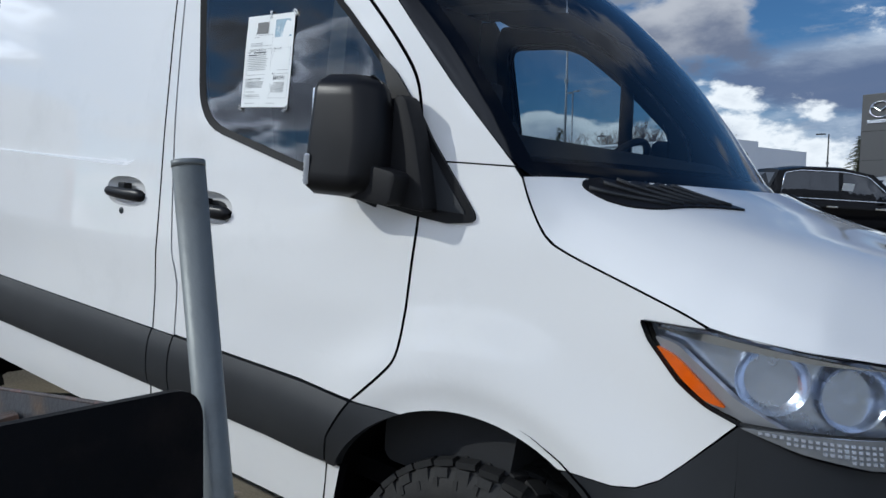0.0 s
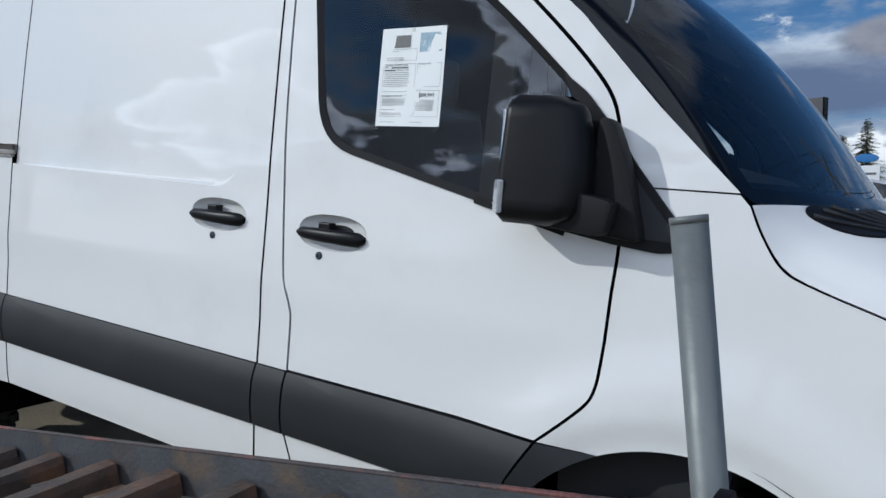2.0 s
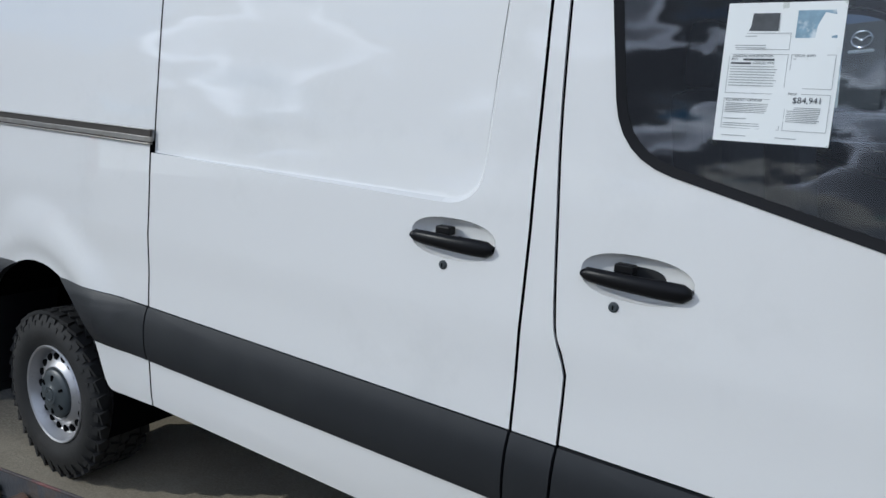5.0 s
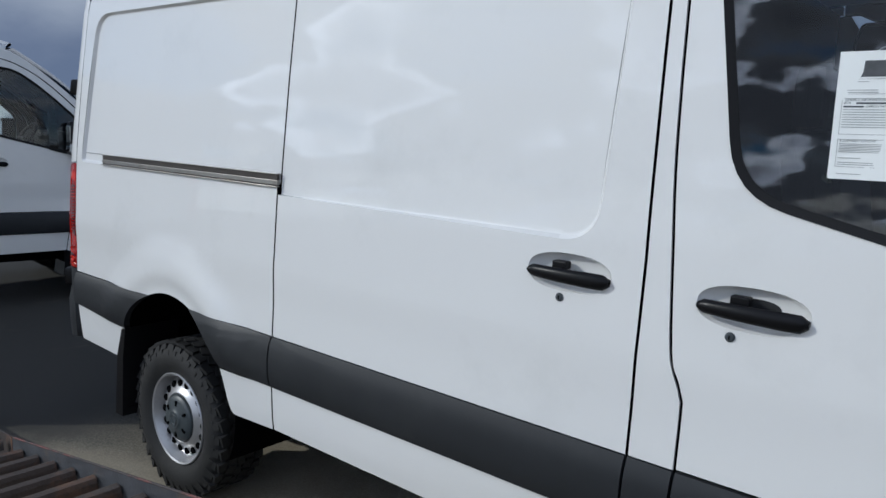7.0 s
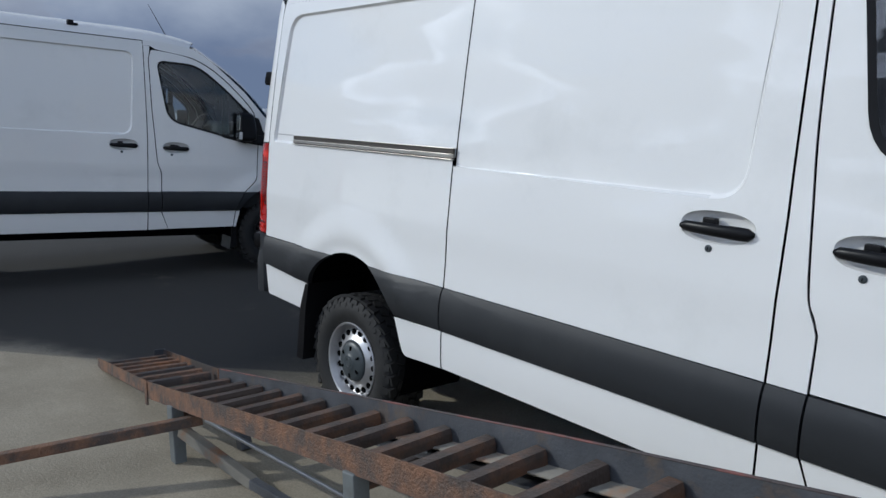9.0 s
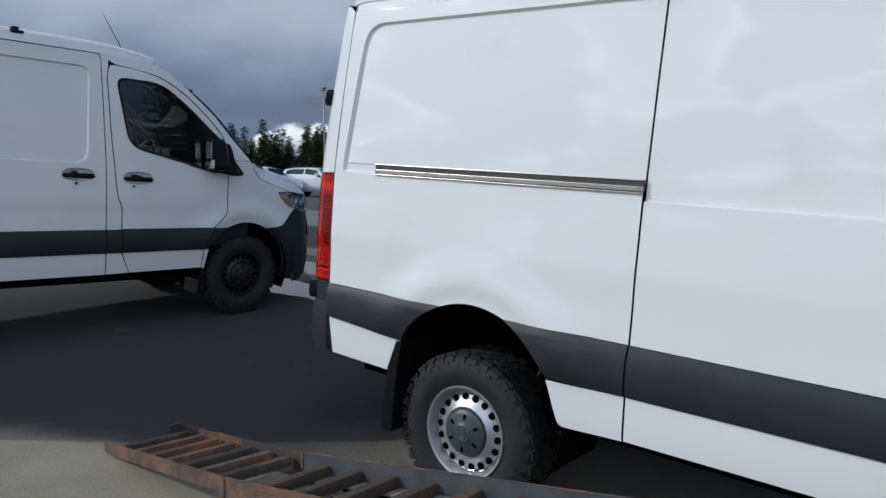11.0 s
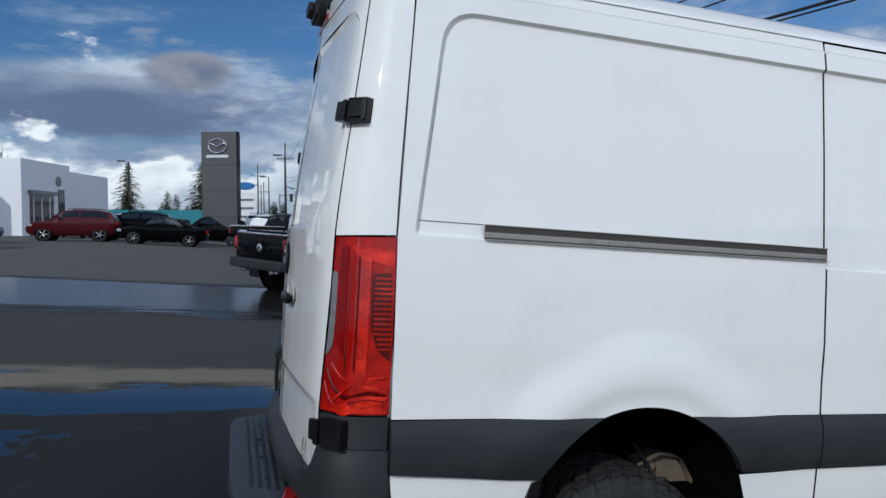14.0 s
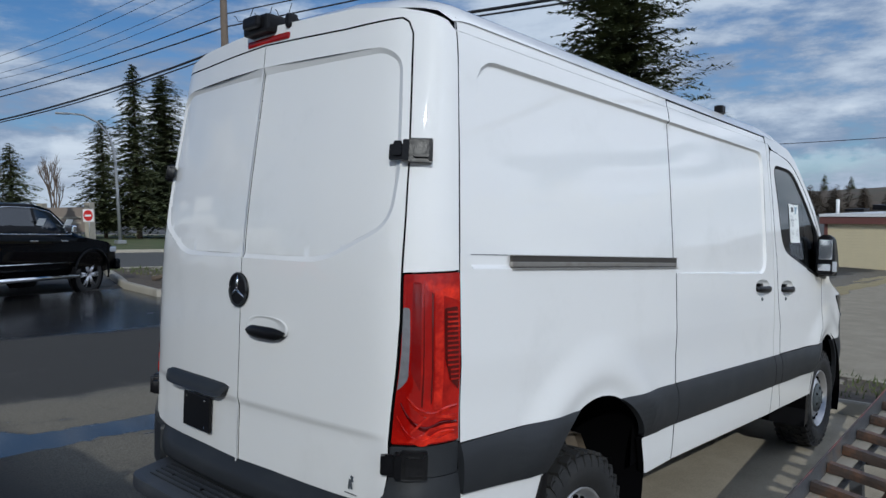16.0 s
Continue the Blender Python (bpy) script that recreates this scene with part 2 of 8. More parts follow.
# ---- materials ----
def material(name, color, rough=0.5, metal=0.0, vary=0.08, scale=6.0, bump=0.0, bump_scale=60.0, coat=0.0, coat_rough=0.03,
             tint=None, tint_at=(0.55, 0.7), tint_scale=1.5, rough_vary=0.08, spec=0.5, obj_random=0.0):
    """A surface with colour grain, a second tone in patches, and fine relief."""
    m = bpy.data.materials.new(name)
    m.use_nodes = True
    n, l = m.node_tree.nodes, m.node_tree.links
    b = n["Principled BSDF"]
    b.inputs["Roughness"].default_value, b.inputs["Metallic"].default_value = rough, metal
    b.inputs["Coat Weight"].default_value, b.inputs["Coat Roughness"].default_value = coat, coat_rough
    b.inputs["Specular IOR Level"].default_value = spec
    tc = n.new("ShaderNodeTexCoord")
    n1 = n.new("ShaderNodeTexNoise")
    n1.inputs["Scale"].default_value, n1.inputs["Detail"].default_value = scale, 6
    l.new(tc.outputs["Object"], n1.inputs["Vector"])
    lo = tuple(c * (1 - vary) for c in color) + (1,)
    hi = tuple(min(1, c * (1 + vary)) for c in color) + (1,)
    mx = n.new("ShaderNodeMix")
    mx.data_type = "RGBA"
    mx.inputs[6].default_value, mx.inputs[7].default_value = lo, hi
    l.new(n1.outputs[0], mx.inputs[0])
    col = mx.outputs[2]
    if tint:
        n2 = n.new("ShaderNodeTexNoise")
        n2.inputs["Scale"].default_value, n2.inputs["Detail"].default_value, n2.inputs["Roughness"].default_value = tint_scale, 8, 0.65
        l.new(tc.outputs["Object"], n2.inputs["Vector"])
        mr = n.new("ShaderNodeMapRange")
        mr.inputs[1].default_value, mr.inputs[2].default_value = tint_at
        l.new(n2.outputs[0], mr.inputs[0])
        m2 = n.new("ShaderNodeMix")
        m2.data_type = "RGBA"
        l.new(mr.outputs[0], m2.inputs[0])
        l.new(col, m2.inputs[6])
        m2.inputs[7].default_value = (*tint, 1)
        col = m2.outputs[2]
    if obj_random:
        oi = n.new("ShaderNodeObjectInfo")
        hs = n.new("ShaderNodeHueSaturation")
        mr = n.new("ShaderNodeMapRange")
        mr.inputs[3].default_value, mr.inputs[4].default_value = 1 - obj_random, 1 + obj_random
        l.new(oi.outputs["Random"], mr.inputs[0])
        l.new(mr.outputs[0], hs.inputs["Value"])
        l.new(col, hs.inputs["Color"])
        col = hs.outputs[0]
    l.new(col, b.inputs["Base Color"])
    if rough_vary:
        mr = n.new("ShaderNodeMapRange")
        mr.inputs[3].default_value, mr.inputs[4].default_value = max(0, rough - rough_vary), min(1, rough + rough_vary)
        l.new(n1.outputs[0], mr.inputs[0])
        l.new(mr.outputs[0], b.inputs["Roughness"])
    if bump:
        n3 = n.new("ShaderNodeTexNoise")
        n3.inputs["Scale"].default_value, n3.inputs["Detail"].default_value = bump_scale, 4
        l.new(tc.outputs["Object"], n3.inputs["Vector"])
        bp = n.new("ShaderNodeBump")
        bp.inputs["Strength"].default_value, bp.inputs["Distance"].default_value = bump, 0.01
        l.new(n3.outputs[0], bp.inputs["Height"])
        l.new(bp.outputs[0], b.inputs["Normal"])
    return m


def glass_material(name, tint, rough=0.0, ior=1.5):
    """Thin tinted pane: part clear, with a glossy skin whose strength follows Fresnel."""
    m = bpy.data.materials.new(name)
    m.use_nodes = True
    n, l = m.node_tree.nodes, m.node_tree.links
    n.remove(n["Principled BSDF"])
    out = n["Material Output"]
    tr = n.new("ShaderNodeBsdfTransparent")
    tr.inputs[0].default_value = (*tint, 1)
    gl = n.new("ShaderNodeBsdfGlossy")
    gl.inputs["Roughness"].default_value = rough
    gl.inputs["Color"].default_value = (1, 1, 1, 1)
    fr = n.new("ShaderNodeFresnel")
    fr.inputs[0].default_value = ior
    mx = n.new("ShaderNodeMixShader")
    l.new(fr.outputs[0], mx.inputs[0])
    l.new(tr.outputs[0], mx.inputs[1])
    l.new(gl.outputs[0], mx.inputs[2])
    l.new(mx.outputs[0], out.inputs[0])
    return m


WHITE = material("white_paint", (0.755, 0.752, 0.735), 0.45, vary=0.012, scale=2.5, spec=0.12, coat=1.0, coat_rough=0.02, tint=(0.66, 0.66, 0.64), tint_at=(0.55, 0.85), tint_scale=1.6, rough_vary=0.05)
P_GREY_TEXT = material("grey_print", (0.12, 0.12, 0.12), 0.6)
RAIL_BED = material("rail_bed", (0.075, 0.066, 0.058), 0.45, metal=0.6, vary=0.25, scale=30)
JOINT = material("paint_joint", (0.16, 0.16, 0.165), 0.6, vary=0.1, scale=20)
TRIM = material("grey_plastic", (0.019, 0.021, 0.024), 0.50, spec=0.35, vary=0.1, scale=4, bump=0.06, bump_scale=420, tint=(0.029, 0.031, 0.033), tint_at=(0.5, 0.8), tint_scale=3)
BLACK = material("black_plastic", (0.006, 0.006, 0.007), 0.36, spec=0.20, vary=0.15, scale=10, bump=0.04, bump_scale=300)
# near-black, with the shade in joints, holes and wheel wells put into the colour
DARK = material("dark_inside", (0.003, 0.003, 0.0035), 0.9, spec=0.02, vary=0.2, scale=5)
CABIN = material("cabin_cloth", (0.016, 0.017, 0.019), 0.85, vary=0.2, scale=40, bump=0.1, bump_scale=200)
RUBBER = material("tyre_rubber", (0.009, 0.009, 0.009), 0.75, vary=0.25, scale=14, bump=0.15, bump_scale=160, tint=(0.035, 0.032, 0.028), tint_at=(0.5, 0.85), tint_scale=7)
RIM = material("silver_rim", (0.50, 0.50, 0.51), 0.38, 0.75, vary=0.08, scale=9, tint=(0.25, 0.24, 0.23), tint_at=(0.6, 0.85), tint_scale=12)
HUB = material("hub_cap", (0.045, 0.055, 0.06), 0.45, vary=0.1, scale=12)
GLASS = glass_material("tinted_glass", (0.62, 0.67, 0.69), ior=1.75)
CLEAR = glass_material("clear_lens", (0.90, 0.92, 0.94))
RED = material("red_lens", (0.26, 0.003, 0.002), 0.10, spec=0.25, vary=0.25, scale=12, coat=0.45, coat_rough=0.02, tint=(0.52, 0.010, 0.004), tint_at=(0.45, 0.75), tint_scale=7)
RED_DARK = material("dark_red_lens", (0.08, 0.001, 0.001), 0.12, spec=0.3, vary=0.3, scale=14, coat=0.4, coat_rough=0.02)
ORANGE = material("orange_reflector", (0.88, 0.15, 0.002), 0.25, spec=0.2, vary=0.15, scale=60, coat=0.25, bump=0.2, bump_scale=260)
CHROME = material("chrome", (0.75, 0.76, 0.78), 0.12, 1.0, vary=0.03, scale=8)
STEEL = material("rail_steel", (0.42, 0.40, 0.37), 0.33, 0.9, vary=0.15, scale=20, tint=(0.22, 0.17, 0.12), tint_at=(0.55, 0.85), tint_scale=9)
PAPER = material("paper", (0.80, 0.82, 0.80), 0.7, vary=0.02, scale=5)
INK = material("ink", (0.08, 0.09, 0.10), 0.7, vary=0.1, scale=30)


# ---- helpers for things ----
def part(name, bm, mat, parent=None, label="", loc=None):
    """Links a bmesh as one mesh object under a thing."""
    me = bpy.data.meshes.new(name)
    bm.to_mesh(me)
    bm.free()
    if mat is WHITE:
        mat = (WHITE, DARK)   # panel rims are near-black, the shade of the joints put into the colour
    for mm in (mat if isinstance(mat, (list, tuple)) else (mat,)):
        me.materials.append(mm)
    ob = new(name, me)
    if loc is not None:
        ob.matrix_basis = loc
    if parent is not None:
        ob.parent = parent
    if label:
        tagged(ob, label)
    return ob


def thing(name, m, label, category, group="", kind=""):
    ob = new(name)
    ob.matrix_basis = m
    return tagged(ob, label, category, group, kind)


def smooth(bm, angle=35):
    bm.normal_update()
    lim = radians(angle)
    for f in bm.faces:
        f.smooth = True
    for e in bm.edges:
        if len(e.link_faces) > 2 or (len(e.link_faces) == 2 and e.calc_face_angle(0) > lim):
            e.smooth = False
    return bm


def box(bm, cx, cy, cz, sx, sy, sz, rot=None, bevel=0.0):
    m = Matrix.Translation((cx, cy, cz)) @ (rot or Matrix()) @ Matrix.Diagonal((sx, sy, sz, 1))
    r = bmesh.ops.create_cube(bm, size=1, matrix=m)
    if bevel:
        ed = list({e for v in r["verts"] for e in v.link_edges})
        bmesh.ops.bevel(bm, geom=ed, offset=bevel, segments=2, profile=0.6, affect="EDGES")
    return bm


def boxes(*rows, bevel=0.0):
    bm = bmesh.new()
    for r in rows:
        b2 = bmesh.new()
        box(b2, *r[:6], rot=r[6] if len(r) > 6 else None, bevel=bevel)
        me = bpy.data.meshes.new("tmp")
        b2.to_mesh(me)
        b2.free()
        bm.from_mesh(me)
        bpy.data.meshes.remove(me)
    return bm


def tube(points, radius, seg=10, closed=False, bm=None, radii=None):
    """A round bar along points."""
    bm = bm or bmesh.new()
    pts = [Vector(p) for p in points]
    rings = []
    n = len(pts)
    for i, p in enumerate(pts):
        a = pts[i - 1] if (i or closed) else p
        b = pts[(i + 1) % n] if (i < n - 1 or closed) else p
        d = (b - a).normalized()
        side = d.cross(Vector((0, 0, 1)))
        if side.length < 1e-3:
            side = d.cross(Vector((1, 0, 0)))
        side.normalize()
        upv = side.cross(d)
        r = radii[i] if radii else radius
        rings.append([bm.verts.new(p + r * (math.cos(k * math.tau / seg) * side + math.sin(k * math.tau / seg) * upv)) for k in range(seg)])
    for i in range(n if closed else n - 1):
        A, B = rings[i], rings[(i + 1) % n]
        for k in range(seg):
            f = bm.faces.new((A[k], A[(k + 1) % seg], B[(k + 1) % seg], B[k]))
            f.smooth = True
    if not closed:
        bm.faces.new(rings[0][::-1])
        bm.faces.new(rings[-1])
    bmesh.ops.recalc_face_normals(bm, faces=bm.faces)
    return bm


def spin(profile, axis="Y", seg=48, bm=None):
    """A turned body: profile of (radius, height along the axis)."""
    bm = bm or bmesh.new()
    rings = []
    for k in range(seg):
        a = k * math.tau / seg
        row = []
        for r, h in profile:
            c, s = r * math.cos(a), r * math.sin(a)
            row.append(bm.verts.new((c, h, s) if axis == "Y" else (c, s, h)))
        rings.append(row)
    for k in range(seg):
        A, B = rings[k], rings[(k + 1) % seg]
        for i in range(len(profile) - 1):
            bm.faces.new((A[i], A[i + 1], B[i + 1], B[i]))
    bmesh.ops.remove_doubles(bm, verts=bm.verts, dist=1e-5)
    bmesh.ops.recalc_face_normals(bm, faces=bm.faces)
    return smooth(bm)


def extrude_poly(poly, depth, place, bevel=0.0):
    """A flat plate: polygon (u, v) run to depth along w; place(u, v, w) gives the point."""
    bm = bmesh.new()
    a = [bm.verts.new(place(u, v, 0)) for u, v in poly]
    b = [bm.verts.new(place(u, v, depth)) for u, v in poly]
    bm.faces.new(a)
    bm.faces.new(b[::-1])
    n = len(poly)
    for i in range(n):
        bm.faces.new((a[i], b[i], b[(i + 1) % n], a[(i + 1) % n]))
    bmesh.ops.recalc_face_normals(bm, faces=bm.faces)
    if bevel:
        bmesh.ops.bevel(bm, geom=list(bm.edges), offset=bevel, segments=2, profile=0.6, affect="EDGES")
    return bm


def rounded(poly, radii, seg=6):
    """A polygon with rounded corners. radii: one for all or one a corner."""
    n = len(poly)
    if not isinstance(radii, (list, tuple)):
        radii = [radii] * n
    out = []
    for i in range(n):
        p, a, b = Vector(poly[i]), Vector(poly[i - 1]), Vector(poly[(i + 1) % n])
        r = radii[i]
        if r <= 0:
            out.append(tuple(p))
            continue
        da, db = (a - p), (b - p)
        cut = min(r, 0.48 * da.length, 0.48 * db.length)
        p1, p2 = p + da.normalized() * cut, p + db.normalized() * cut
        for k in range(seg + 1):
            t = k / seg
            q = p1 * (1 - t) ** 2 + p * 2 * t * (1 - t) + p2 * t * t
            out.append(tuple(q))
    return out


def inset(poly, d):
    """Moves a polygon's outline inwards by d."""
    n = len(poly)
    area = sum(poly[i][0] * poly[(i + 1) % n][1] - poly[(i + 1) % n][0] * poly[i][1] for i in range(n))
    sgn = 1 if area > 0 else -1
    out = []
    for i in range(n):
        a, p, b = Vector(poly[i - 1]), Vector(poly[i]), Vector(poly[(i + 1) % n])
        e1, e2 = (p - a), (b - p)
        if e1.length < 1e-9 or e2.length < 1e-9:
            out.append(tuple(p))
            continue
        n1 = Vector((-e1.y, e1.x)).normalized() * sgn
        n2 = Vector((-e2.y, e2.x)).normalized() * sgn
        m = n1 + n2
        m = m / max(0.35, m.length_squared / 2) if m.length > 1e-6 else n1
        out.append(tuple(p + m * d))
    return out


def flowing(pts, n=5):
    """A smooth line through points (Catmull-Rom)."""
    out = []
    for i in range(len(pts) - 1):
        p0, p1, p2, p3 = (Vector(pts[max(0, i - 1)]), Vector(pts[i]), Vector(pts[i + 1]), Vector(pts[min(len(pts) - 1, i + 2)]))
        for k in range(n):
            t = k / n
            out.append(tuple(0.5 * (2 * p1 + (p2 - p0) * t + (2 * p0 - 5 * p1 + 4 * p2 - p3) * t * t + (3 * p1 - p0 - 3 * p2 + p3) * t ** 3)))
    return out + [tuple(pts[-1])]


def arc(cx, cz, r, a0, a1, n=16):
    return [(cx + r * math.cos(radians(a0 + (a1 - a0) * k / n)), cz + r * math.sin(radians(a0 + (a1 - a0) * k / n))) for k in range(n + 1)]


def sheet(loops, surf, cuts_u=(), cuts_v=(), depth=0.02, toward=None, gap=0.0):
    """A body panel: the first loop is the outline, the others are holes, all in (u, v). surf(u, v) gives the point in space; the rim is
    turned in along toward by depth."""
    bm = bmesh.new()
    loops = [inset(loops[0], gap)] + [list(h) for h in loops[1:]] if gap else loops
    edges = []
    for lp in loops:
        vs = [bm.verts.new((u, 0, v)) for u, v in lp]
        edges += [bm.edges.new((vs[i], vs[(i + 1) % len(vs)])) for i in range(len(vs))]
    bmesh.ops.triangle_fill(bm, use_beauty=True, use_dissolve=False, edges=edges)
    for u in cuts_u:
        bmesh.ops.bisect_plane(bm, geom=bm.verts[:] + bm.edges[:] + bm.faces[:], dist=1e-6, plane_co=(u, 0, 0), plane_no=(1, 0, 0))
    for v in cuts_v:
        bmesh.ops.bisect_plane(bm, geom=bm.verts[:] + bm.edges[:] + bm.faces[:], dist=1e-6, plane_co=(0, 0, v), plane_no=(0, 0, 1))
    for vt in bm.verts:
        vt.co = surf(vt.co.x, vt.co.z)
    bm.normal_update()
    if toward is not None:
        inward = Vector(toward)
        tot = sum((f.normal * f.calc_area() for f in bm.faces), Vector())
        if tot.dot(inward) > 0:
            bmesh.ops.reverse_faces(bm, faces=bm.faces)
        for f in bm.faces:
            f.smooth = True
        rim = [e for e in bm.edges if len(e.link_faces) == 1]
        if depth:
            r = bmesh.ops.extrude_edge_only(bm, edges=rim)
            nv = [g for g in r["geom"] if isinstance(g, bmesh.types.BMVert)]
            for vt in nv:
                vt.co += inward * depth
            for g in r["geom"]:
                if isinstance(g, bmesh.types.BMFace):
                    g.material_index = 1
            for e in rim:
                e.smooth = False
    return bm


def steps(a, b, d):
    n = max(1, int(round((b - a) / d)))
    return [a + (b - a) * k / n for k in range(1, n)]


# ---- the van ----
from mathutils.bvhtree import BVHTree

W = 2.02                      # body width
CT, CB, SB = 0.983, 0.783, 0.597   # cladding top and bottom, sill
GT = 2.405                    # seam under the roof
_z = np.linspace(0, 2.7, 541)
_y = np.interp(_z, [0, 0.5, 0.62, 0.78, 0.98, 1.12, 1.25, 1.31, 1.5, 1.65, 2.0, 2.35, 2.5, 2.7],
               [0.05, 0.035, 0.012, 0.004, 0.004, 0.008, 0.004, 0.008, 0.016, 0.024, 0.052, 0.086, 0.115, 0.21])
_k = np.exp(-0.5 * (np.arange(-12, 13) / 4.0) ** 2)
_y = np.convolve(np.pad(_y, 12, mode="edge"), _k / _k.sum(), mode="valid")


def sstep(a, b, x):
    t = min(1.0, max(0.0, (x - a) / (b - a)))
    return t * t * (3 - 2 * t)


def nose(a):
    """The front's plan curve; a from 0 (side) to 90 degrees (middle)."""
    a = radians(a)
    return 4.1 + 0.62 * math.sin(a) ** 0.8, 1.01 - 0.957 * math.cos(a) ** 0.55


def ysurf(x, z):
    y = float(np.interp(z, _z, _y)) + 0.05 * sstep(3.3, 4.12, x)
    if x > 4.1:
        a = math.degrees(math.asin(min(1, ((x - 4.1) / 0.62) ** 1.25)))
        y += nose(a)[1] - 0.053
    for ax in (0.045, 3.69):   # swell round the wheel arches
        d = math.hypot(x - ax, z - 0.56)
        if 0.4 < d < 0.72:
            y -= (0.023 * sstep(0.74, 0.56, d) - 0.015 * sstep(0.558, 0.470, d)) * sstep(0.70, 0.9, z)
    return y


def S(x, z, dy=0.0):
    return Vector((x, ysurf(x, z) + dy, z))


def SL(x, z, dy=0.0):
    return Vector((x, W - ysurf(x, z) - dy, z))


IN, OUT = (0, 1, 0), (0, -1, 0)
ARCH_R, ARCH_F = (0.045, 0.55, 0.468), (3.69, 0.56, 0.47)


def at_z(c, z):
    """The angle at which an arch's circle is cut at height z, from its right-hand end."""
    return math.degrees(math.asin((z - c[1]) / c[2]))


# plan curves as polylines with arc length
def polyline(pts):
    pts = [Vector(p) for p in pts]
    run = [0.0]
    for a, b in zip(pts, pts[1:]):
        run.append(run[-1] + (b - a).length)
    return pts, run


_front, _frun = polyline([(3.95 + 0.05 * k, 0.043 + 0.01 * k / 3) for k in range(3)] + [nose(a) for a in range(2, 91, 2)])
_rear, _rrun = polyline([(-0.90, 0.0), (-0.94, 0.0015), (-0.98, 0.008), (-1.02, 0.022), (-1.055, 0.046), (-1.082, 0.078), (-1.101, 0.115), (-1.114, 0.155),
                         (-1.123, 0.21), (-1.131, 0.30), (-1.142, 0.50), (-1.150, 0.75), (-1.153, 1.01)])


def along(pts, run, u):
    i = 0
    while i < len(run) - 2 and run[i + 1] < u:
        i += 1
    t = (u - run[i]) / (run[i + 1] - run[i])
    return pts[i].lerp(pts[i + 1], t)


def FN(u, z, d=0.0):
    """A point on the front's skin; u is x along the side, then runs on round the nose."""
    p = along(_front, _frun, u - 3.95)
    q = along(_front, _frun, u - 3.94)
    n = Vector((q.y - p.y, -(q.x - p.x))).normalized()
    k = 0.04 * sstep(1.0, 1.35, z) + 0.03 * sstep(0.75, 0.45, z)
    f = sstep(4.1, 4.7, p.x)
    return Vector((p.x - n.x * d - k * f * 1.5, p.y - n.y * d, z))


def FNL(u, z, d=0.0):
    """The same for the headlamps' outlines."""
    return FN(u - 0.014, z - 0.012, d)


def RN(u, z, d=0.0, left=False):
    """A point on the rear's skin; u runs from the quarter panel's rear edge round the corner to the middle."""
    p = along(_rear, _rrun, u)
    q = along(_rear, _rrun, u + 0.01)
    n = Vector((-(q.y - p.y), q.x - p.x)).normalized()
    side = float(np.interp(z, _z, _y))
    y = 1.01 - (1.01 - p.y) * (1.01 - side) / 1.01
    x = p.x + 0.035 * sstep(1.5, 2.5, z) + 0.07 * sstep(1.5, 2.9, z) * sstep(-0.95, -1.1, p.x)
    x, y = x - n.x * d, y - n.y * d
    return Vector((x, W - y if left else y, z))


def strip(A, B, surfA, surfB=None):
    """Quads between two lines of equal length."""
    bm = bmesh.new()
    a = [bm.verts.new(surfA(*p)) for p in A]
    b = [bm.verts.new((surfB or surfA)(*p)) for p in B]
    for i in range(len(a) - 1):
        f = bm.faces.new((a[i], a[i + 1], b[i + 1], b[i]))
        f.smooth = True
    return bm


def join(*bms):
    out = bmesh.new()
    for b in bms:
        me = bpy.data.meshes.new("tmp")
        b.to_mesh(me)
        b.free()
        out.from_mesh(me)
        bpy.data.meshes.remove(me)
    return out


def face_out(bm, outward):
    bm.normal_update()
    o = Vector(outward)
    for f in bm.faces:
        if f.normal.dot(o) < 0:
            f.normal_flip()
    return bm


def loft(rows, flip=False):
    bm = bmesh.new()
    g = [[bm.verts.new(p) for p in r] for r in rows]
    for i in range(len(g) - 1):
        for j in range(len(g[0]) - 1):
            q = (g[i][j], g[i][j + 1], g[i + 1][j + 1], g[i + 1][j])
            f = bm.faces.new(q[::-1] if flip else q)
            f.smooth = True
    return bm


def ellipse(cx, cz, a, b, n=28, p=2.4):
    out = []
    for k in range(n):
        t = k * math.tau / n
        c, s = math.cos(t), math.sin(t)
        out.append((cx + a * math.copysign(abs(c) ** (2 / p), c), cz + b * math.copysign(abs(s) ** (2 / p), s)))
    return out


def bulge(z):
    """The side cladding's rounded section."""
    t = min(1.0, max(0.0, (z - 0.765) / 0.22))
    return -0.003 - 0.020 * (1 - abs(2 * t - 1) ** 2.6)


def gap_strip(van, pts, sf, half=0.0047, d=0.007, mat=None):
    """A strip at the bottom of a panel joint; near-black by default, for the gap's shade."""
    A, B = [], []
    for i, p in enumerate(pts):
        a, b = Vector(pts[max(0, i - 1)]), Vector(pts[min(len(pts) - 1, i + 1)])
        t = (b - a).normalized()
        n = Vector((-t.y, t.x)) * half
        A.append((p[0] + n.x, p[1] + n.y))
        B.append((p[0] - n.x, p[1] - n.y))
    bm = strip(A, B, lambda u, v: sf(u, v, d))
    return part("joint_seal", bm, mat or DARK, van)


ZC = steps(0.6, 2.4, 0.06) + [1.25, 1.28, 1.31] + [1.0, 1.04, 1.06, 1.10, 1.12, 1.16, 1.18]
GAP = 0.0043


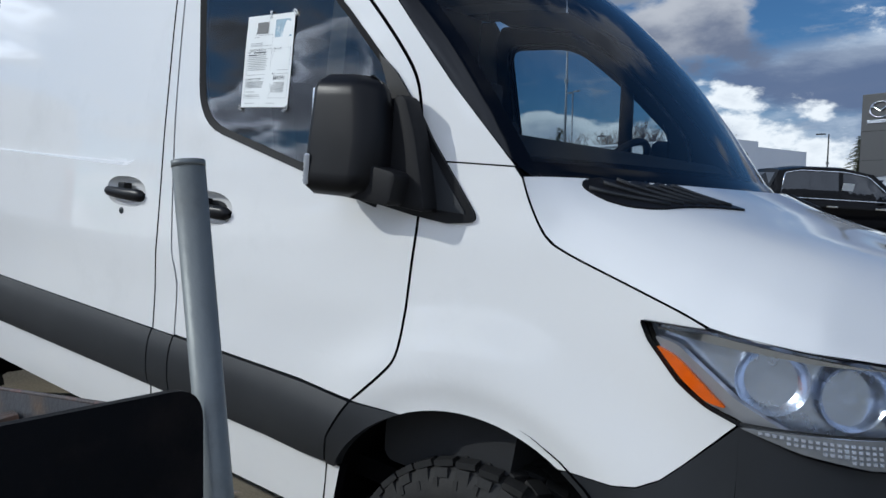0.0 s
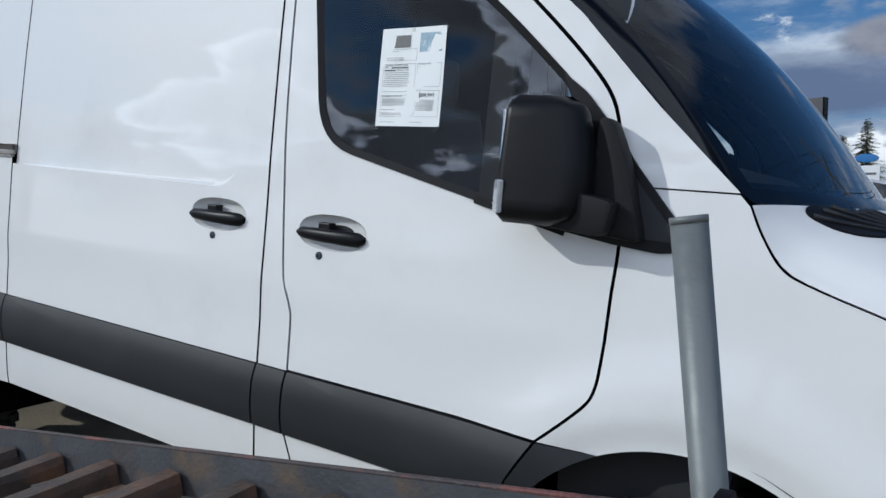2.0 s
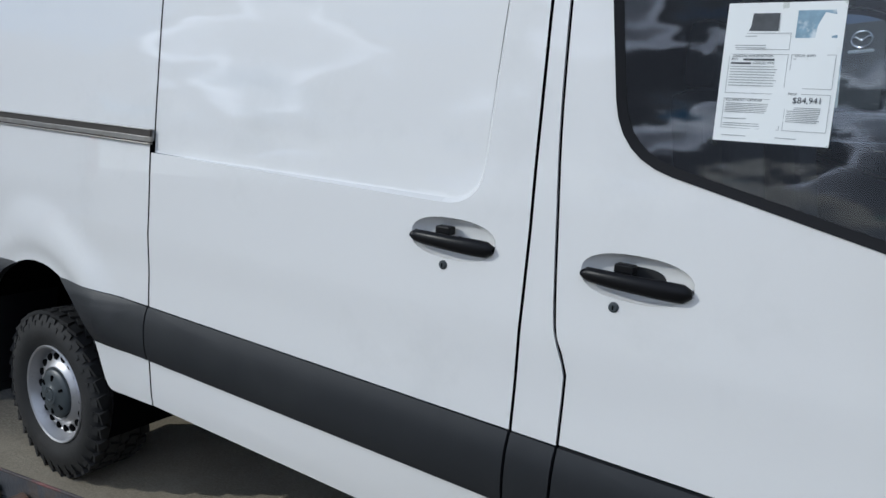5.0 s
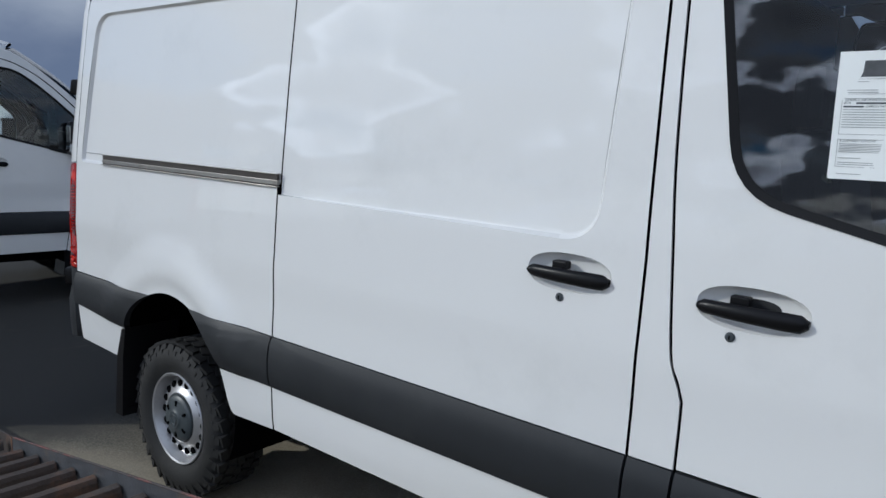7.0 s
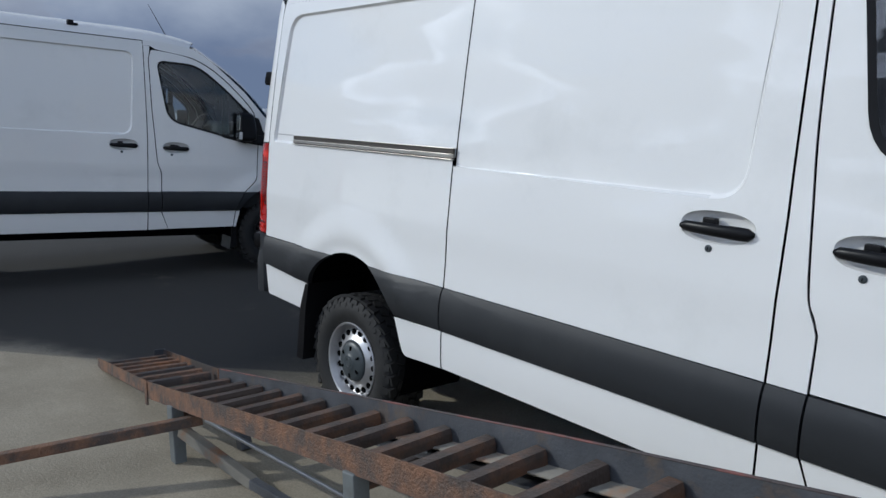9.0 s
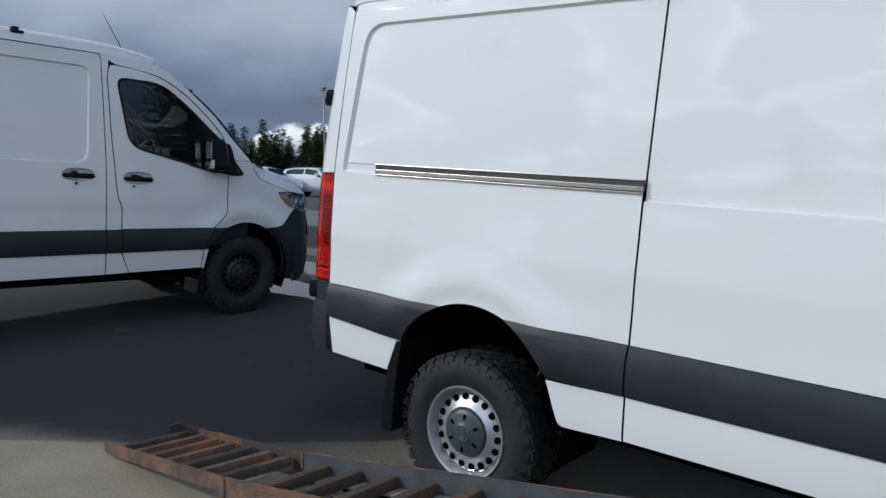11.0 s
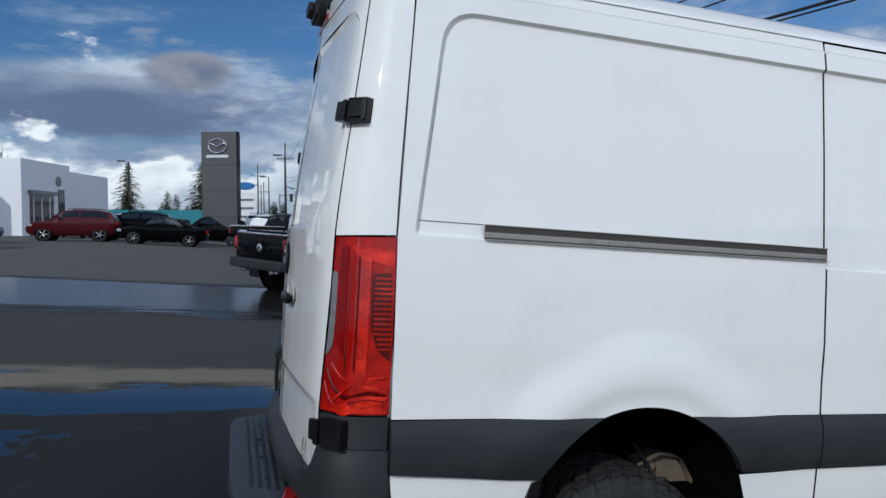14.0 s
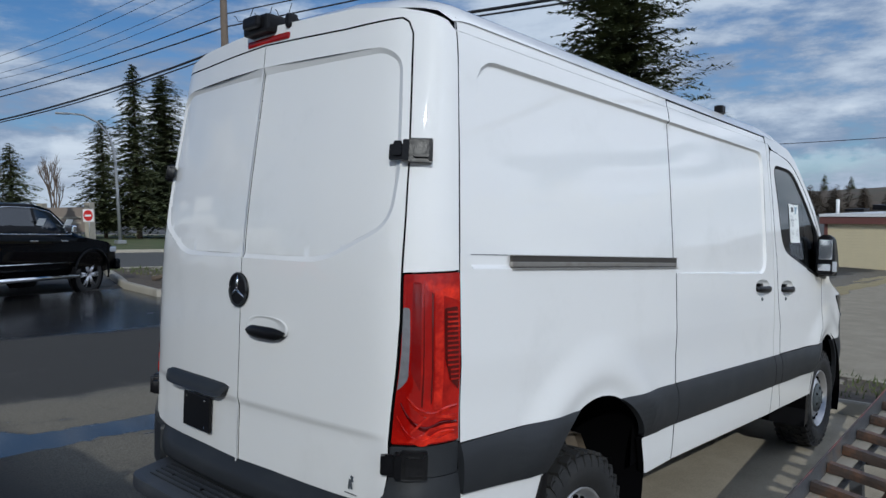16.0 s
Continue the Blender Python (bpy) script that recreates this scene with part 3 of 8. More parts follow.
def recessed_panel(name, outer, path, gap_x, surf, inward, mat, van, label="", holes=()):
    """A panel with a shallow pressed field that runs out at gap_x: outer is the outline up to the field's first point and on from its last."""
    inner = inset(path, 0.016)
    inner[0], inner[-1] = (gap_x, inner[1][1]), (gap_x, inner[-2][1])
    field = [(u, v) for u, v in inner]
    dz = lambda u, v: surf(u, v, 0.016)
    a = sheet([outer, *holes], surf, sorted(set(steps(-0.8, 3.4, 0.12) + steps(-0.60, 0.70, 0.03))), ZC, 0.02, inward)
    b = sheet([field], dz, steps(-0.8, 3.4, 0.12), ZC, 0.0, inward)
    mid = inset(path, 0.011)
    mid[0], mid[-1] = (gap_x, mid[1][1]), (gap_x, mid[-2][1])
    c = join(strip(path, mid, surf, lambda u, v: surf(u, v, 0.0145)), strip(mid, inner, lambda u, v: surf(u, v, 0.0145), dz))
    face_out(c, tuple(-k for k in inward))
    bm = join(a, b, c)
    bmesh.ops.remove_doubles(bm, verts=bm.verts, dist=2e-4)
    return part(name, smooth(bm, 16), mat, van, label)


def handle_cup(cx, cz, van, parent, key=0.02):
    outer = ellipse(cx, cz, 0.132, 0.054)
    rows = []
    for k, (sc, d) in enumerate(((1.0, 0.0), (0.97, 0.006), (0.90, 0.016), (0.75, 0.028), (0.4, 0.036), (0.05, 0.038))):
        rows.append([S(cx + (u - cx) * sc, cz + (v - cz) * sc, d) for u, v in outer + outer[:1]])
    bm = loft(rows)
    face_out(bm, OUT)
    cup = part("handle_cup", bm, WHITE, parent)
    bar = []
    for k in range(17):
        t = k / 16
        x = cx - 0.128 + 0.256 * t
        h = 0.0165 + 0.004 * math.sin(t * math.pi) + 0.004 * sstep(0.5, 0.9, t)
        if t in (0, 1):
            h *= 0.45
        yy = -0.002 - 0.016 * math.sin(math.pi * min(1, max(0, t))) ** 0.6
        z = cz - 0.006 - 0.004 * t
        bar.append([S(x, z, 0) + Vector((0, yy + 0.013 * math.cos(a), h * math.sin(a))) for a in [j * math.tau / 12 for j in range(13)]])
    bm = loft(bar)
    bmesh.ops.holes_fill(bm, edges=[e for e in bm.edges if len(e.link_faces) == 1], sides=0)
    bmesh.ops.recalc_face_normals(bm, faces=bm.faces)
    part("door_handle", bm, BLACK, parent, "matte black door handle")
    bm = boxes((cx - 0.03, ysurf(cx, cz) + 0.012, cz + 0.018, 0.045, 0.03, 0.022), bevel=0.004)
    part("handle_post", bm, BLACK, parent)
    bm = spin([(0.0, -0.006), (0.008, -0.006), (0.012, -0.003), (0.013, 0.004)], "Y", 16)
    part("key_lock", bm, HUB, parent, loc=Matrix.Translation(S(cx - key, cz - 0.072)))
    part("key_slot", boxes((0, -0.0065, 0, 0.003, 0.002, 0.010)), DARK, parent, loc=Matrix.Translation(S(cx - key, cz - 0.072)))


DOOR_REAR = [(2.470, 0.60), (2.470, 1.165), (2.454, 1.215), (2.430, 1.285), (2.404, 1.56), (2.383, 1.80), (2.366, 2.16)]
DOOR_TOP = [(2.360, 2.27), (2.376, 2.345), (2.43, 2.372), (2.75, 2.335), (2.95, 2.255), (3.10, 2.155), (3.235, 2.04), (3.36, 1.918), (3.43, 1.83), (3.459, 1.745)]
DOOR_FRONT = [(3.476, 1.62), (3.484, 1.491), (3.478, 1.364), (3.474, 1.235), (3.465, 1.135), (3.430, 1.080), (3.331, CT)]
DOOR_REAR = DOOR_REAR[:1] + flowing(DOOR_REAR[1:], 4)
DOOR_TOP = flowing(DOOR_TOP, 4)
DOOR_FRONT = flowing(DOOR_FRONT, 5)
HOOD_EDGE = flowing([(3.757, 1.600), (3.785, 1.540), (3.832, 1.472), (3.894, 1.440), (4.028, 1.396), (4.150, 1.357), (4.201, 1.337)], 4)
WINDOW = rounded([(2.535, 1.692), (3.345, 1.503), (3.352, 1.850), (3.09, 2.088), (2.83, 2.270), (2.43, 2.275)], [0.13, 0.05, 0.06, 0.2, 0.12, 0.09], 6)


def build_wheel(van, x, y, z, right=True, rim_mat=None, hub_mat=None):
    m = pose(x, y, z, 0, 0, 0 if right else 180)
    R, wd = 0.385, 0.245
    prof = [(0.222, 0.012), (0.238, 0.004), (0.262, -0.012), (0.30, -0.018), (0.335, -0.010), (0.358, 0.004), (0.371, 0.02), (0.374, 0.06), (0.374, wd - 0.06),
            (0.371, wd - 0.02), (0.335, wd + 0.01), (0.26, wd + 0.01), (0.222, wd)]
    tyre = part("tyre", spin(prof, "Y", 64), RUBBER, van, loc=m)
    bm = bmesh.new()
    n = 34
    for k in range(n):
        for row, (yy, wy, ph, ln, hh) in enumerate(((0.022, 0.040, 0.0, 0.052, 0.016), (0.075, 0.046, 0.5, 0.050, 0.014), (0.1225, 0.034, 0.1, 0.058, 0.014), (0.17, 0.046, 0.6, 0.050, 0.014), (0.223, 0.040, 0.15, 0.052, 0.016))):
            a = (k + ph) * math.tau / n
            rot = Matrix.Rotation(-a, 4, "Y")
            tw = Matrix.Rotation(radians((14, -20, 24, -20, 14)[row]), 4, "X")
            bmesh.ops.create_cube(bm, size=1, matrix=rot @ Matrix.Translation((R - hh / 2, yy, 0)) @ tw @ Matrix.Diagonal((hh, wy, ln, 1)))
        # shoulder lugs run down the sidewall
        a = k * math.tau / n
        rot = Matrix.Rotation(-a, 4, "Y")
        long = 0.034 if k % 2 else 0.024
        bmesh.ops.create_cube(bm, size=1, matrix=rot @ Matrix.Translation((0.366 - long / 2, 0.000, 0.0)) @ Matrix.Rotation(radians(16), 4, "Z") @ Matrix.Diagonal((long, 0.012, 0.040, 1)))
        bmesh.ops.create_cube(bm, size=1, matrix=rot @ Matrix.Translation((0.345 - long / 2, -0.010, 0.016)) @ Matrix.Rotation(radians(12), 4, "Z") @ Matrix.Diagonal((0.022, 0.008, 0.013, 1)))
    part("tread", bm, RUBBER, tyre)
    prof = [(0.222, 0.02), (0.226, 0.006), (0.222, 0.0), (0.214, 0.004), (0.205, 0.03), (0.196, 0.055), (0.188, 0.060), (0.178, 0.046), (0.160, 0.040), (0.142, 0.034), (0.130, 0.022), (0.122, 0.020), (0.116, 0.028), (0.09, 0.04), (0.0, 0.04)]
    rim = part("rim", spin(prof, "Y", 56), rim_mat or RIM, van, loc=m)
    # near-black discs stand for the shade in the rim's holes
    for k in range(18):
        a = k * math.tau / 18
        part("rim_hole", spin([(0.0, -0.006), (0.0150, -0.006), (0.0175, -0.002), (0.0175, 0.006)], "Y", 14), DARK, rim, loc=Matrix.Translation((0.168 * math.cos(a), 0.0405, 0.168 * math.sin(a))))
    prof = [(0.112, 0.03), (0.112, 0.014), (0.104, 0.006), (0.085, 0.002), (0.06, -0.004), (0.045, -0.008), (0.04, -0.012), (0.0, -0.012)]
    cap = part("hub_cap", spin(prof, "Y", 40), hub_mat or HUB, rim, "dark grey plastic hub cap")
    for k in range(6):
        part("hub_slot", boxes((0.078, 0.0, 0, 0.026, 0.010, 0.013), bevel=0.003), DARK, rim, loc=Matrix.Rotation(-(k * math.tau / 6 + 0.5), 4, "Y"))
    ring = [(0.024 * math.cos(k * math.tau / 24), -0.0125, 0.024 * math.sin(k * math.tau / 24)) for k in range(24)]
    part("badge_ring", tube(ring, 0.003, 6, True), rim_mat or HUB, rim)


def taper_left(van):
    """The body's left rear is drawn in a little against its right."""
    for ob in van.children_recursive:
        if ob.type != "MESH" or ob.data.users > 1 or any(k in ob.name for k in ("wheel", "tyre", "rim", "hub", "nut")):
            continue
        m, p = ob.matrix_basis.copy(), ob.parent
        while p is not None and p is not van:
            m, p = p.matrix_basis @ m, p.parent
        inv = m.inverted()
        for v in ob.data.vertices:
            c = m @ v.co
            if c.y > 0.957 and c.x < 2.2:
                t = (c.y - 0.957) / 1.063
                fx = 1 - sstep(0.8, 2.2, c.x)
                v.co = inv @ Vector((c.x + 0.060 * t ** 1.3 * (1 - sstep(-0.95, -0.2, c.x)), c.y - 0.11 * t * fx, c.z))


def build_van(name, m, label, rim_mat=None, hub_mat=None, hub_z=0.385):
    van = thing(name, m, label, "van", "cargo vans")
    # --- quarter panel
    a1 = at_z(ARCH_R, CT)
    path = rounded([(0.812 - GAP, 1.575), (-0.852, 1.575), (-0.772, 2.334), (0.812 - GAP, 2.334)], [0, 0.03, 0.12, 0], 8)
    outer = ([(-0.897, CT)] + arc(*ARCH_R, 180 - a1, a1, 16) + [(0.812 - GAP, CT)] + path + [(0.812 - GAP, GT), (-0.871, GT), (-0.8875, 2.07), (-0.9055, 1.57)])
    outer = [(-0.897 + 0.002, CT + 0.002)] + outer[1:]
    q = recessed_panel("quarter_panel", outer, path, 0.812 - GAP, S, IN, WHITE, van)
    a2 = at_z(ARCH_R, 0.772)
    part("cladding", sheet([[(-0.893, 0.812)] + arc(*ARCH_R, 180 - a2, 180 - a1, 10) + [(-0.897, CT - 0.003)]], lambda u, v: S(u, v, bulge(v)), steps(-0.9, 0, 0.1), steps(0.77, 0.98, 0.03), 0.03, IN), TRIM, van)
    part("cladding", sheet([arc(*ARCH_R, a1, a2, 10) + [(0.812 - GAP, CB - 0.008), (0.812 - GAP, CT - 0.003)]], lambda u, v: S(u, v, bulge(v)), steps(0, 0.8, 0.1), steps(0.77, 0.98, 0.03), 0.03, IN), TRIM, van)
    part("lower_panel", sheet([[(-0.862, 0.613), (-0.425, 0.600), (-0.367, 0.77), (-0.890, 0.81)]], S, steps(-0.9, 0, 0.1), steps(0.6, 0.8, 0.04), 0.03, IN), WHITE, van)
    part("lower_panel", sheet([rounded([(0.452, 0.762), (0.520, 0.572), (0.812 - GAP, 0.588), (0.812 - GAP, CB - 0.01)], [0, 0.03, 0, 0])], S, steps(0.4, 0.8, 0.1), steps(0.6, 0.8, 0.04), 0.03, IN), WHITE, van)
    # --- sliding door
    x0, x1 = 0.812 + GAP, 2.338 - GAP
    path = rounded([(x0, 2.334), (2.222, 2.334), (2.192, 1.532), (x0, 1.546)], [0, 0.09, 0.12, 0], 8)
    outer = [(x0, CT), (x1, CT), (x1, 1.5), (x1 - 0.026, GT), (x0, GT)] + path
    door = recessed_panel("sliding_door", outer, path[::-1], x0, S, IN, WHITE, van, holes=[ellipse(2.115, 1.442, 0.132, 0.054)])
    part("cladding", sheet([[(x0, CB - 0.008), (x1, CB), (x1, CT - 0.003), (x0, CT - 0.003)]], lambda u, v: S(u, v, bulge(v)), steps(0.8, 2.3, 0.15), steps(0.77, 0.98, 0.03), 0.03, IN), TRIM, door)
    part("lower_panel", sheet([[(x0, 0.590), (x1, SB), (x1, CB - 0.003), (x0, CB - 0.011)]], S, steps(0.8, 2.3, 0.15), steps(0.6, 0.8, 0.04), 0.03, IN), WHITE, door)
    handle_cup(2.115, 1.442, van, door)
    # --- rail
    rail = bmesh.new()
    for zc, sz, yy, sy in ((1.6255, 0.004, 0.001, 0.021), (1.592, 0.018, 0.003, 0.016), (1.576, 0.004, -0.002, 0.022)):
        box(rail, 0.10, ysurf(0, zc) + yy, zc, 1.42, sy, sz, bevel=0.0015)
    part("door_rail", rail, STEEL, van, "brushed steel sliding door rail")
    part("rail_groove", boxes((0.10, ysurf(0, 1.6) + 0.002, 1.601, 1.418, 0.010, 0.052)), RAIL_BED, van)
    part("joint_line", sheet([[(-0.838, 1.6235), (-0.612, 1.6235), (-0.612, 1.6268), (-0.838, 1.6268)]], lambda u, v: S(u, v, 0.0145), (), (), 0.0, IN), JOINT, van)
    # --- B pillar
    zs_ = [CT + (GT - CT) * k / 40 for k in range(41)]
    rear_u = lambda z: float(np.interp(z, [p[1] for p in DOOR_REAR + DOOR_TOP[:5]] + [GT], [p[0] for p in DOOR_REAR + DOOR_TOP[:5]] + [2.378]))
    front_u = lambda z: 2.338 - 0.026 * min(1, max(0, (z - 1.5) / (GT - 1.5)))
    rows = [[S(front_u(z) + GAP, z, 0.018), S(front_u(z) + GAP, z)] + [S(front_u(z) + GAP + (rear_u(z) - front_u(z) - 2 * GAP) * k / 4, z) for k in range(1, 4)] + [S(rear_u(z) - GAP, z), S(rear_u(z) - GAP, z, 0.018)] for z in zs_]
    part("pillar_panel", smooth(face_out(loft(rows), OUT), 40), WHITE, van)
    part("cladding", sheet([[(2.338 + GAP, CB), (2.470 - GAP, CB), (2.470 - GAP, CT - 0.003), (2.338 + GAP, CT - 0.003)]], lambda u, v: S(u, v, bulge(v)), (2.4,), steps(0.77, 0.98, 0.03), 0.03, IN), TRIM, van)
    part("lower_panel", sheet([[(2.338 + GAP, SB), (2.535, 0.603), (2.470 - GAP, CB - 0.004), (2.338 + GAP, CB - 0.004)]], S, (2.4,), steps(0.6, 0.8, 0.04), 0.03, IN), WHITE, van)
    # --- front doors
    for right in (True, False):
        sf = S if right else SL
        inn = IN if right else OUT
        out = [(2.470, CT)] + DOOR_REAR[1:] + DOOR_TOP + DOOR_FRONT
        fd = part("front_door", sheet([inset(out, GAP), WINDOW] + ([ellipse(2.612, 1.428, 0.132, 0.054)] if right else []), sf, steps(2.4, 3.5, 0.1), ZC, 0.02, inn), WHITE, van)
        part("cladding", sheet([[(2.470 + GAP, CB), (3.240, CB + 0.004), (3.262, 0.87), (3.325, CT - 0.003), (2.470 + GAP, CT - 0.003)]], lambda u, v: sf(u, v, bulge(v)), steps(2.5, 3.3, 0.15), steps(0.77, 0.98, 0.03), 0.03, inn), TRIM, fd)
        part("lower_panel", sheet([[(2.540, 0.603), (3.215, 0.612), (3.236, CB), (2.470 + GAP, CB - 0.004)]], sf, steps(2.5, 3.2, 0.15), steps(0.6, 0.8, 0.04), 0.03, inn), WHITE, fd)
        seal = inset(WINDOW, 0.021)
        sb = strip(WINDOW + WINDOW[:1], seal + seal[:1], lambda u, v: sf(u, v, -0.004), lambda u, v: sf(u, v, 0.006))
        sb2 = strip(WINDOW + WINDOW[:1], WINDOW + WINDOW[:1], lambda u, v: sf(u, v, 0.0), lambda u, v: sf(u, v, -0.004))
        part("window_seal", face_out(join(sb, sb2), OUT if right else IN), SEAL, fd)
        g = part("window_pane", sheet([seal], lambda u, v: sf(u, v, 0.007), steps(2.4, 3.4, 0.15), steps(1.5, 2.3, 0.1), 0.0, inn), GLASS, fd)
        g.visible_shadow = False
        # dark lining inside the door and the pillar
        part("door_trim", sheet([inset(out, 0.012), inset(WINDOW, -0.004)], lambda u, v: sf(u, v, 0.035), steps(2.4, 3.5, 0.2), steps(1.0, 2.3, 0.15), 0.0, inn), CABIN, fd)
        # divider bar of the quarter light
        part("divider_bar", sheet([[(3.092, 1.545), (3.166, 1.528), (3.150, 2.06), (3.086, 2.11)]], lambda u, v: sf(u, v, 0.012), (), steps(1.55, 2.1, 0.1), 0.012, inn), SEAL, fd)
        part("seal_step", sheet([[(3.088, 1.556), (3.345, 1.496), (3.350, 1.512), (3.090, 1.574)]], lambda u, v: sf(u, v, -0.006), (3.2,), (), 0.010, inn), SEAL, fd)
        if right:
            handle_cup(2.612, 1.428, van, fd, 0.042)
        # --- fender
        a3, a4 = at_z(ARCH_F, CT), at_z(ARCH_F, 0.968)
        fen = ([(u + 0.0042 + 0.001 * (v < 1.1), max(v, CT + 0.002)) for u, v in DOOR_FRONT[::-1]] + [(3.484, 1.624), (3.735, 1.624)] + HOOD_EDGE
               + [(4.069, 1.331), (4.090, 1.293), (4.161, 1.218), (4.221, 1.182), (4.279, 1.164), (4.190, 1.060), (4.150, 1.018), (4.105, 0.990), (4.055, 0.978), (3.94, 0.970)]
               + arc(*ARCH_F, a4, 180 - a3, 16))
        part("fender", sheet([fen], sf, steps(3.3, 4.35, 0.03), ZC, 0.025, inn), WHITE, van)
        a5 = at_z(ARCH_F, CB)
        part("cladding", sheet([[(3.246, CB), (3.268, 0.87), (3.334, CT - 0.003)] + arc(*ARCH_F, 180 - a3, 180 - a5, 8)], lambda u, v: sf(u, v, bulge(v)), (), steps(0.77, 0.98, 0.03), 0.03, inn), TRIM, van)
        part("lower_panel", sheet([[(3.222, 0.612), (3.245, 0.60), (3.288, CB), (3.243, CB)]], sf, (), (), 0.03, inn), WHITE, van)
        # bumper side
        bs = [(4.286, 1.164), (4.190, 1.056), (4.150, 1.014), (4.105, 0.986), (4.055, 0.974), (3.935, 0.966)] + arc(*ARCH_F, a4 - 1, -12, 14) + [(4.20, 0.43), (4.302, 0.42)]
        part("bumper_side", sheet([bs], sf, steps(3.9, 4.3, 0.05), steps(0.45, 1.2, 0.06), 0.03, inn), TRIM, van)
        # A pillar
        ap = [(3.735, 1.628), (3.541, 1.813), (3.331, 2.034), (3.209, 2.137), (3.05, 2.265), (2.92, 2.355), (2.80, 2.418), (2.60, 2.445), (2.312, 2.455), (2.312, GT + 0.002), (2.372, GT + 0.002), (2.43, 2.378)]
        ap += [(u + 0.004, v + 0.004) for u, v in DOOR_TOP[12:]] + [(3.481, 1.628)]
        part("pillar_panel", sheet([ap], sf, steps(2.4, 3.7, 0.08), ZC, 0.02, inn), WHITE, van)
        part("pillar_trim", sheet([inset(ap, 0.004)], lambda u, v: sf(u, v, 0.030), steps(2.4, 3.7, 0.2), steps(1.6, 2.4, 0.15), 0.0, inn), CABIN, van)
        # sail panel that carries the mirror
        sail = rounded([(3.300, 1.893), (3.365, 1.846), (3.468, 1.732), (3.505, 1.680), (3.590, 1.580), (3.664, 1.490), (3.575, 1.478), (3.473, 1.488), (3.34, 1.508), (3.338, 1.60), (3.348, 1.80)], [0.004, 0.02, 0.02, 0.02, 0.02, 0.035, 0.01, 0.01, 0.01, 0.01, 0.01])
        part("mirror_base", sheet([sail], lambda u, v: sf(u, v, -0.008), steps(3.3, 3.7, 0.06), (1.6, 1.7), 0.02, inn), BLACK, van)
        inner = rounded([(3.505, 1.650), (3.628, 1.505), (3.505, 1.510)], 0.012)
        part("mirror_base_inset", sheet([inner], lambda u, v: sf(u, v, -0.011), (), (), 0.004, inn), TRIM, van)
        gap_strip(van, [(2.470, 0.61)] + [(2.470, 0.7 + 0.1 * k) for k in range(5)] + DOOR_REAR[1:] + DOOR_TOP + DOOR_FRONT, sf)
    gap_strip(van, [(0.812, 0.60 + 0.0425 * k) for k in range(42)], S, d=0.019)
    gap_strip(van, [(0.812, 2.33), (0.812, 2.38), (0.811, GT), (0.808, 2.428), (0.807, 2.45)], S, half=0.005, d=0.009)
    gap_strip(van, [(2.338, 0.61 + 0.0445 * k) for k in range(21)] + [(2.338 - 0.026 * k / 20, 1.5 + 0.0445 * k) for k in range(1, 20)], S)
    gap_strip(van, [(-0.87 + 0.11 * k, GT + 0.003) for k in range(30)], S, half=0.0046, d=0.004, mat=WHITE)
    gap_strip(van, [(-0.9015, 0.99), (-0.904, 1.2), (-0.906, 1.45), (-0.9065, 1.57), (-0.897, 1.8), (-0.8885, 2.07), (-0.8745, GT), (-0.872, 2.45)], S, half=0.0055, d=0.0045, mat=JOINT)
    # left side of the cargo room, plain
    ls = [(-0.897, CT), (2.474, CT)] + DOOR_REAR[1:] + DOOR_TOP[:5] + [(2.338, GT), (-0.870, GT), (-0.902, 1.57)]
    part("left_side", sheet([ls], SL, steps(-0.9, 2.4, 0.3), ZC, 0.02, OUT), WHITE, van)
    part("left_cladding", sheet([[(0.5, 0.6), (2.474, 0.6), (2.474, CT), (0.3, CT)]], SL, steps(0.5, 2.4, 0.3), (0.7, 0.8), 0.02, OUT), TRIM, van)
    # --- roof
    rows = []
    for i in range(41):
        s = -1 + 2 * i / 40
        w = abs(s)
        prof = np.interp(w, [0, 0.5, 0.75, 0.88, 0.95, 0.985, 1.0], [2.616, 2.604, 2.576, 2.540, 2.503, 2.470, 2.452])
        half = float(np.interp(w, [0, 0.95, 0.985, 1.0], [0, 0.872, 0.893, 0.907]))
        xf = 2.76 + 0.24 * (1 - s * s)
        row = []
        for k in range(41):
            xr = -0.885 - 0.145 * (1 - w ** 7)
            x = xr + (xf - xr) * (k / 40) ** 1.25
            z = prof - 0.19 * max(0, x - 2.25) ** 2 - 0.100 * (max(0, -0.80 - x) / 0.23) ** 2
            row.append((x, 1.01 + math.copysign(half, s), z))
        rows.append(row)
    part("roof", smooth(loft(rows), 40), WHITE, van)
    part("headliner", loft([[(x, y, z - 0.045) for x, y, z in r[26:]] for r in rows[2:-2]]), CABIN, van)
    part("roof_camera", join(boxes((1.70, 0.185, 2.515, 0.09, 0.05, 0.03), (1.685, 0.165, 2.54, 0.055, 0.055, 0.05), (1.735, 0.175, 2.528, 0.04, 0.03, 0.03), bevel=0.010)), BLACK, van, "small black camera on the roof's edge")
    # seam strip under the roof's edge
    for right in (True, False):
        sf = S if right else SL
        for u0, u1, top in ((-0.866, 0.808, 2.458), (0.816, 2.306, 2.444)):
            part("roof_rail", sheet([[(u0, GT + 0.005), (u1, GT + 0.005), (u1, top), (u0, top)]], lambda u, v: sf(u, v, 0.003), steps(u0 + 0.1, u1 - 0.05, 0.3), (2.42, 2.435), 0.02, IN if right else OUT), WHITE, van)
        gap_strip(van, [(0.818 + 0.114 * k, 2.448) for k in range(14)], sf, half=0.0045, d=0.006)
    # --- windscreen
    rows = []
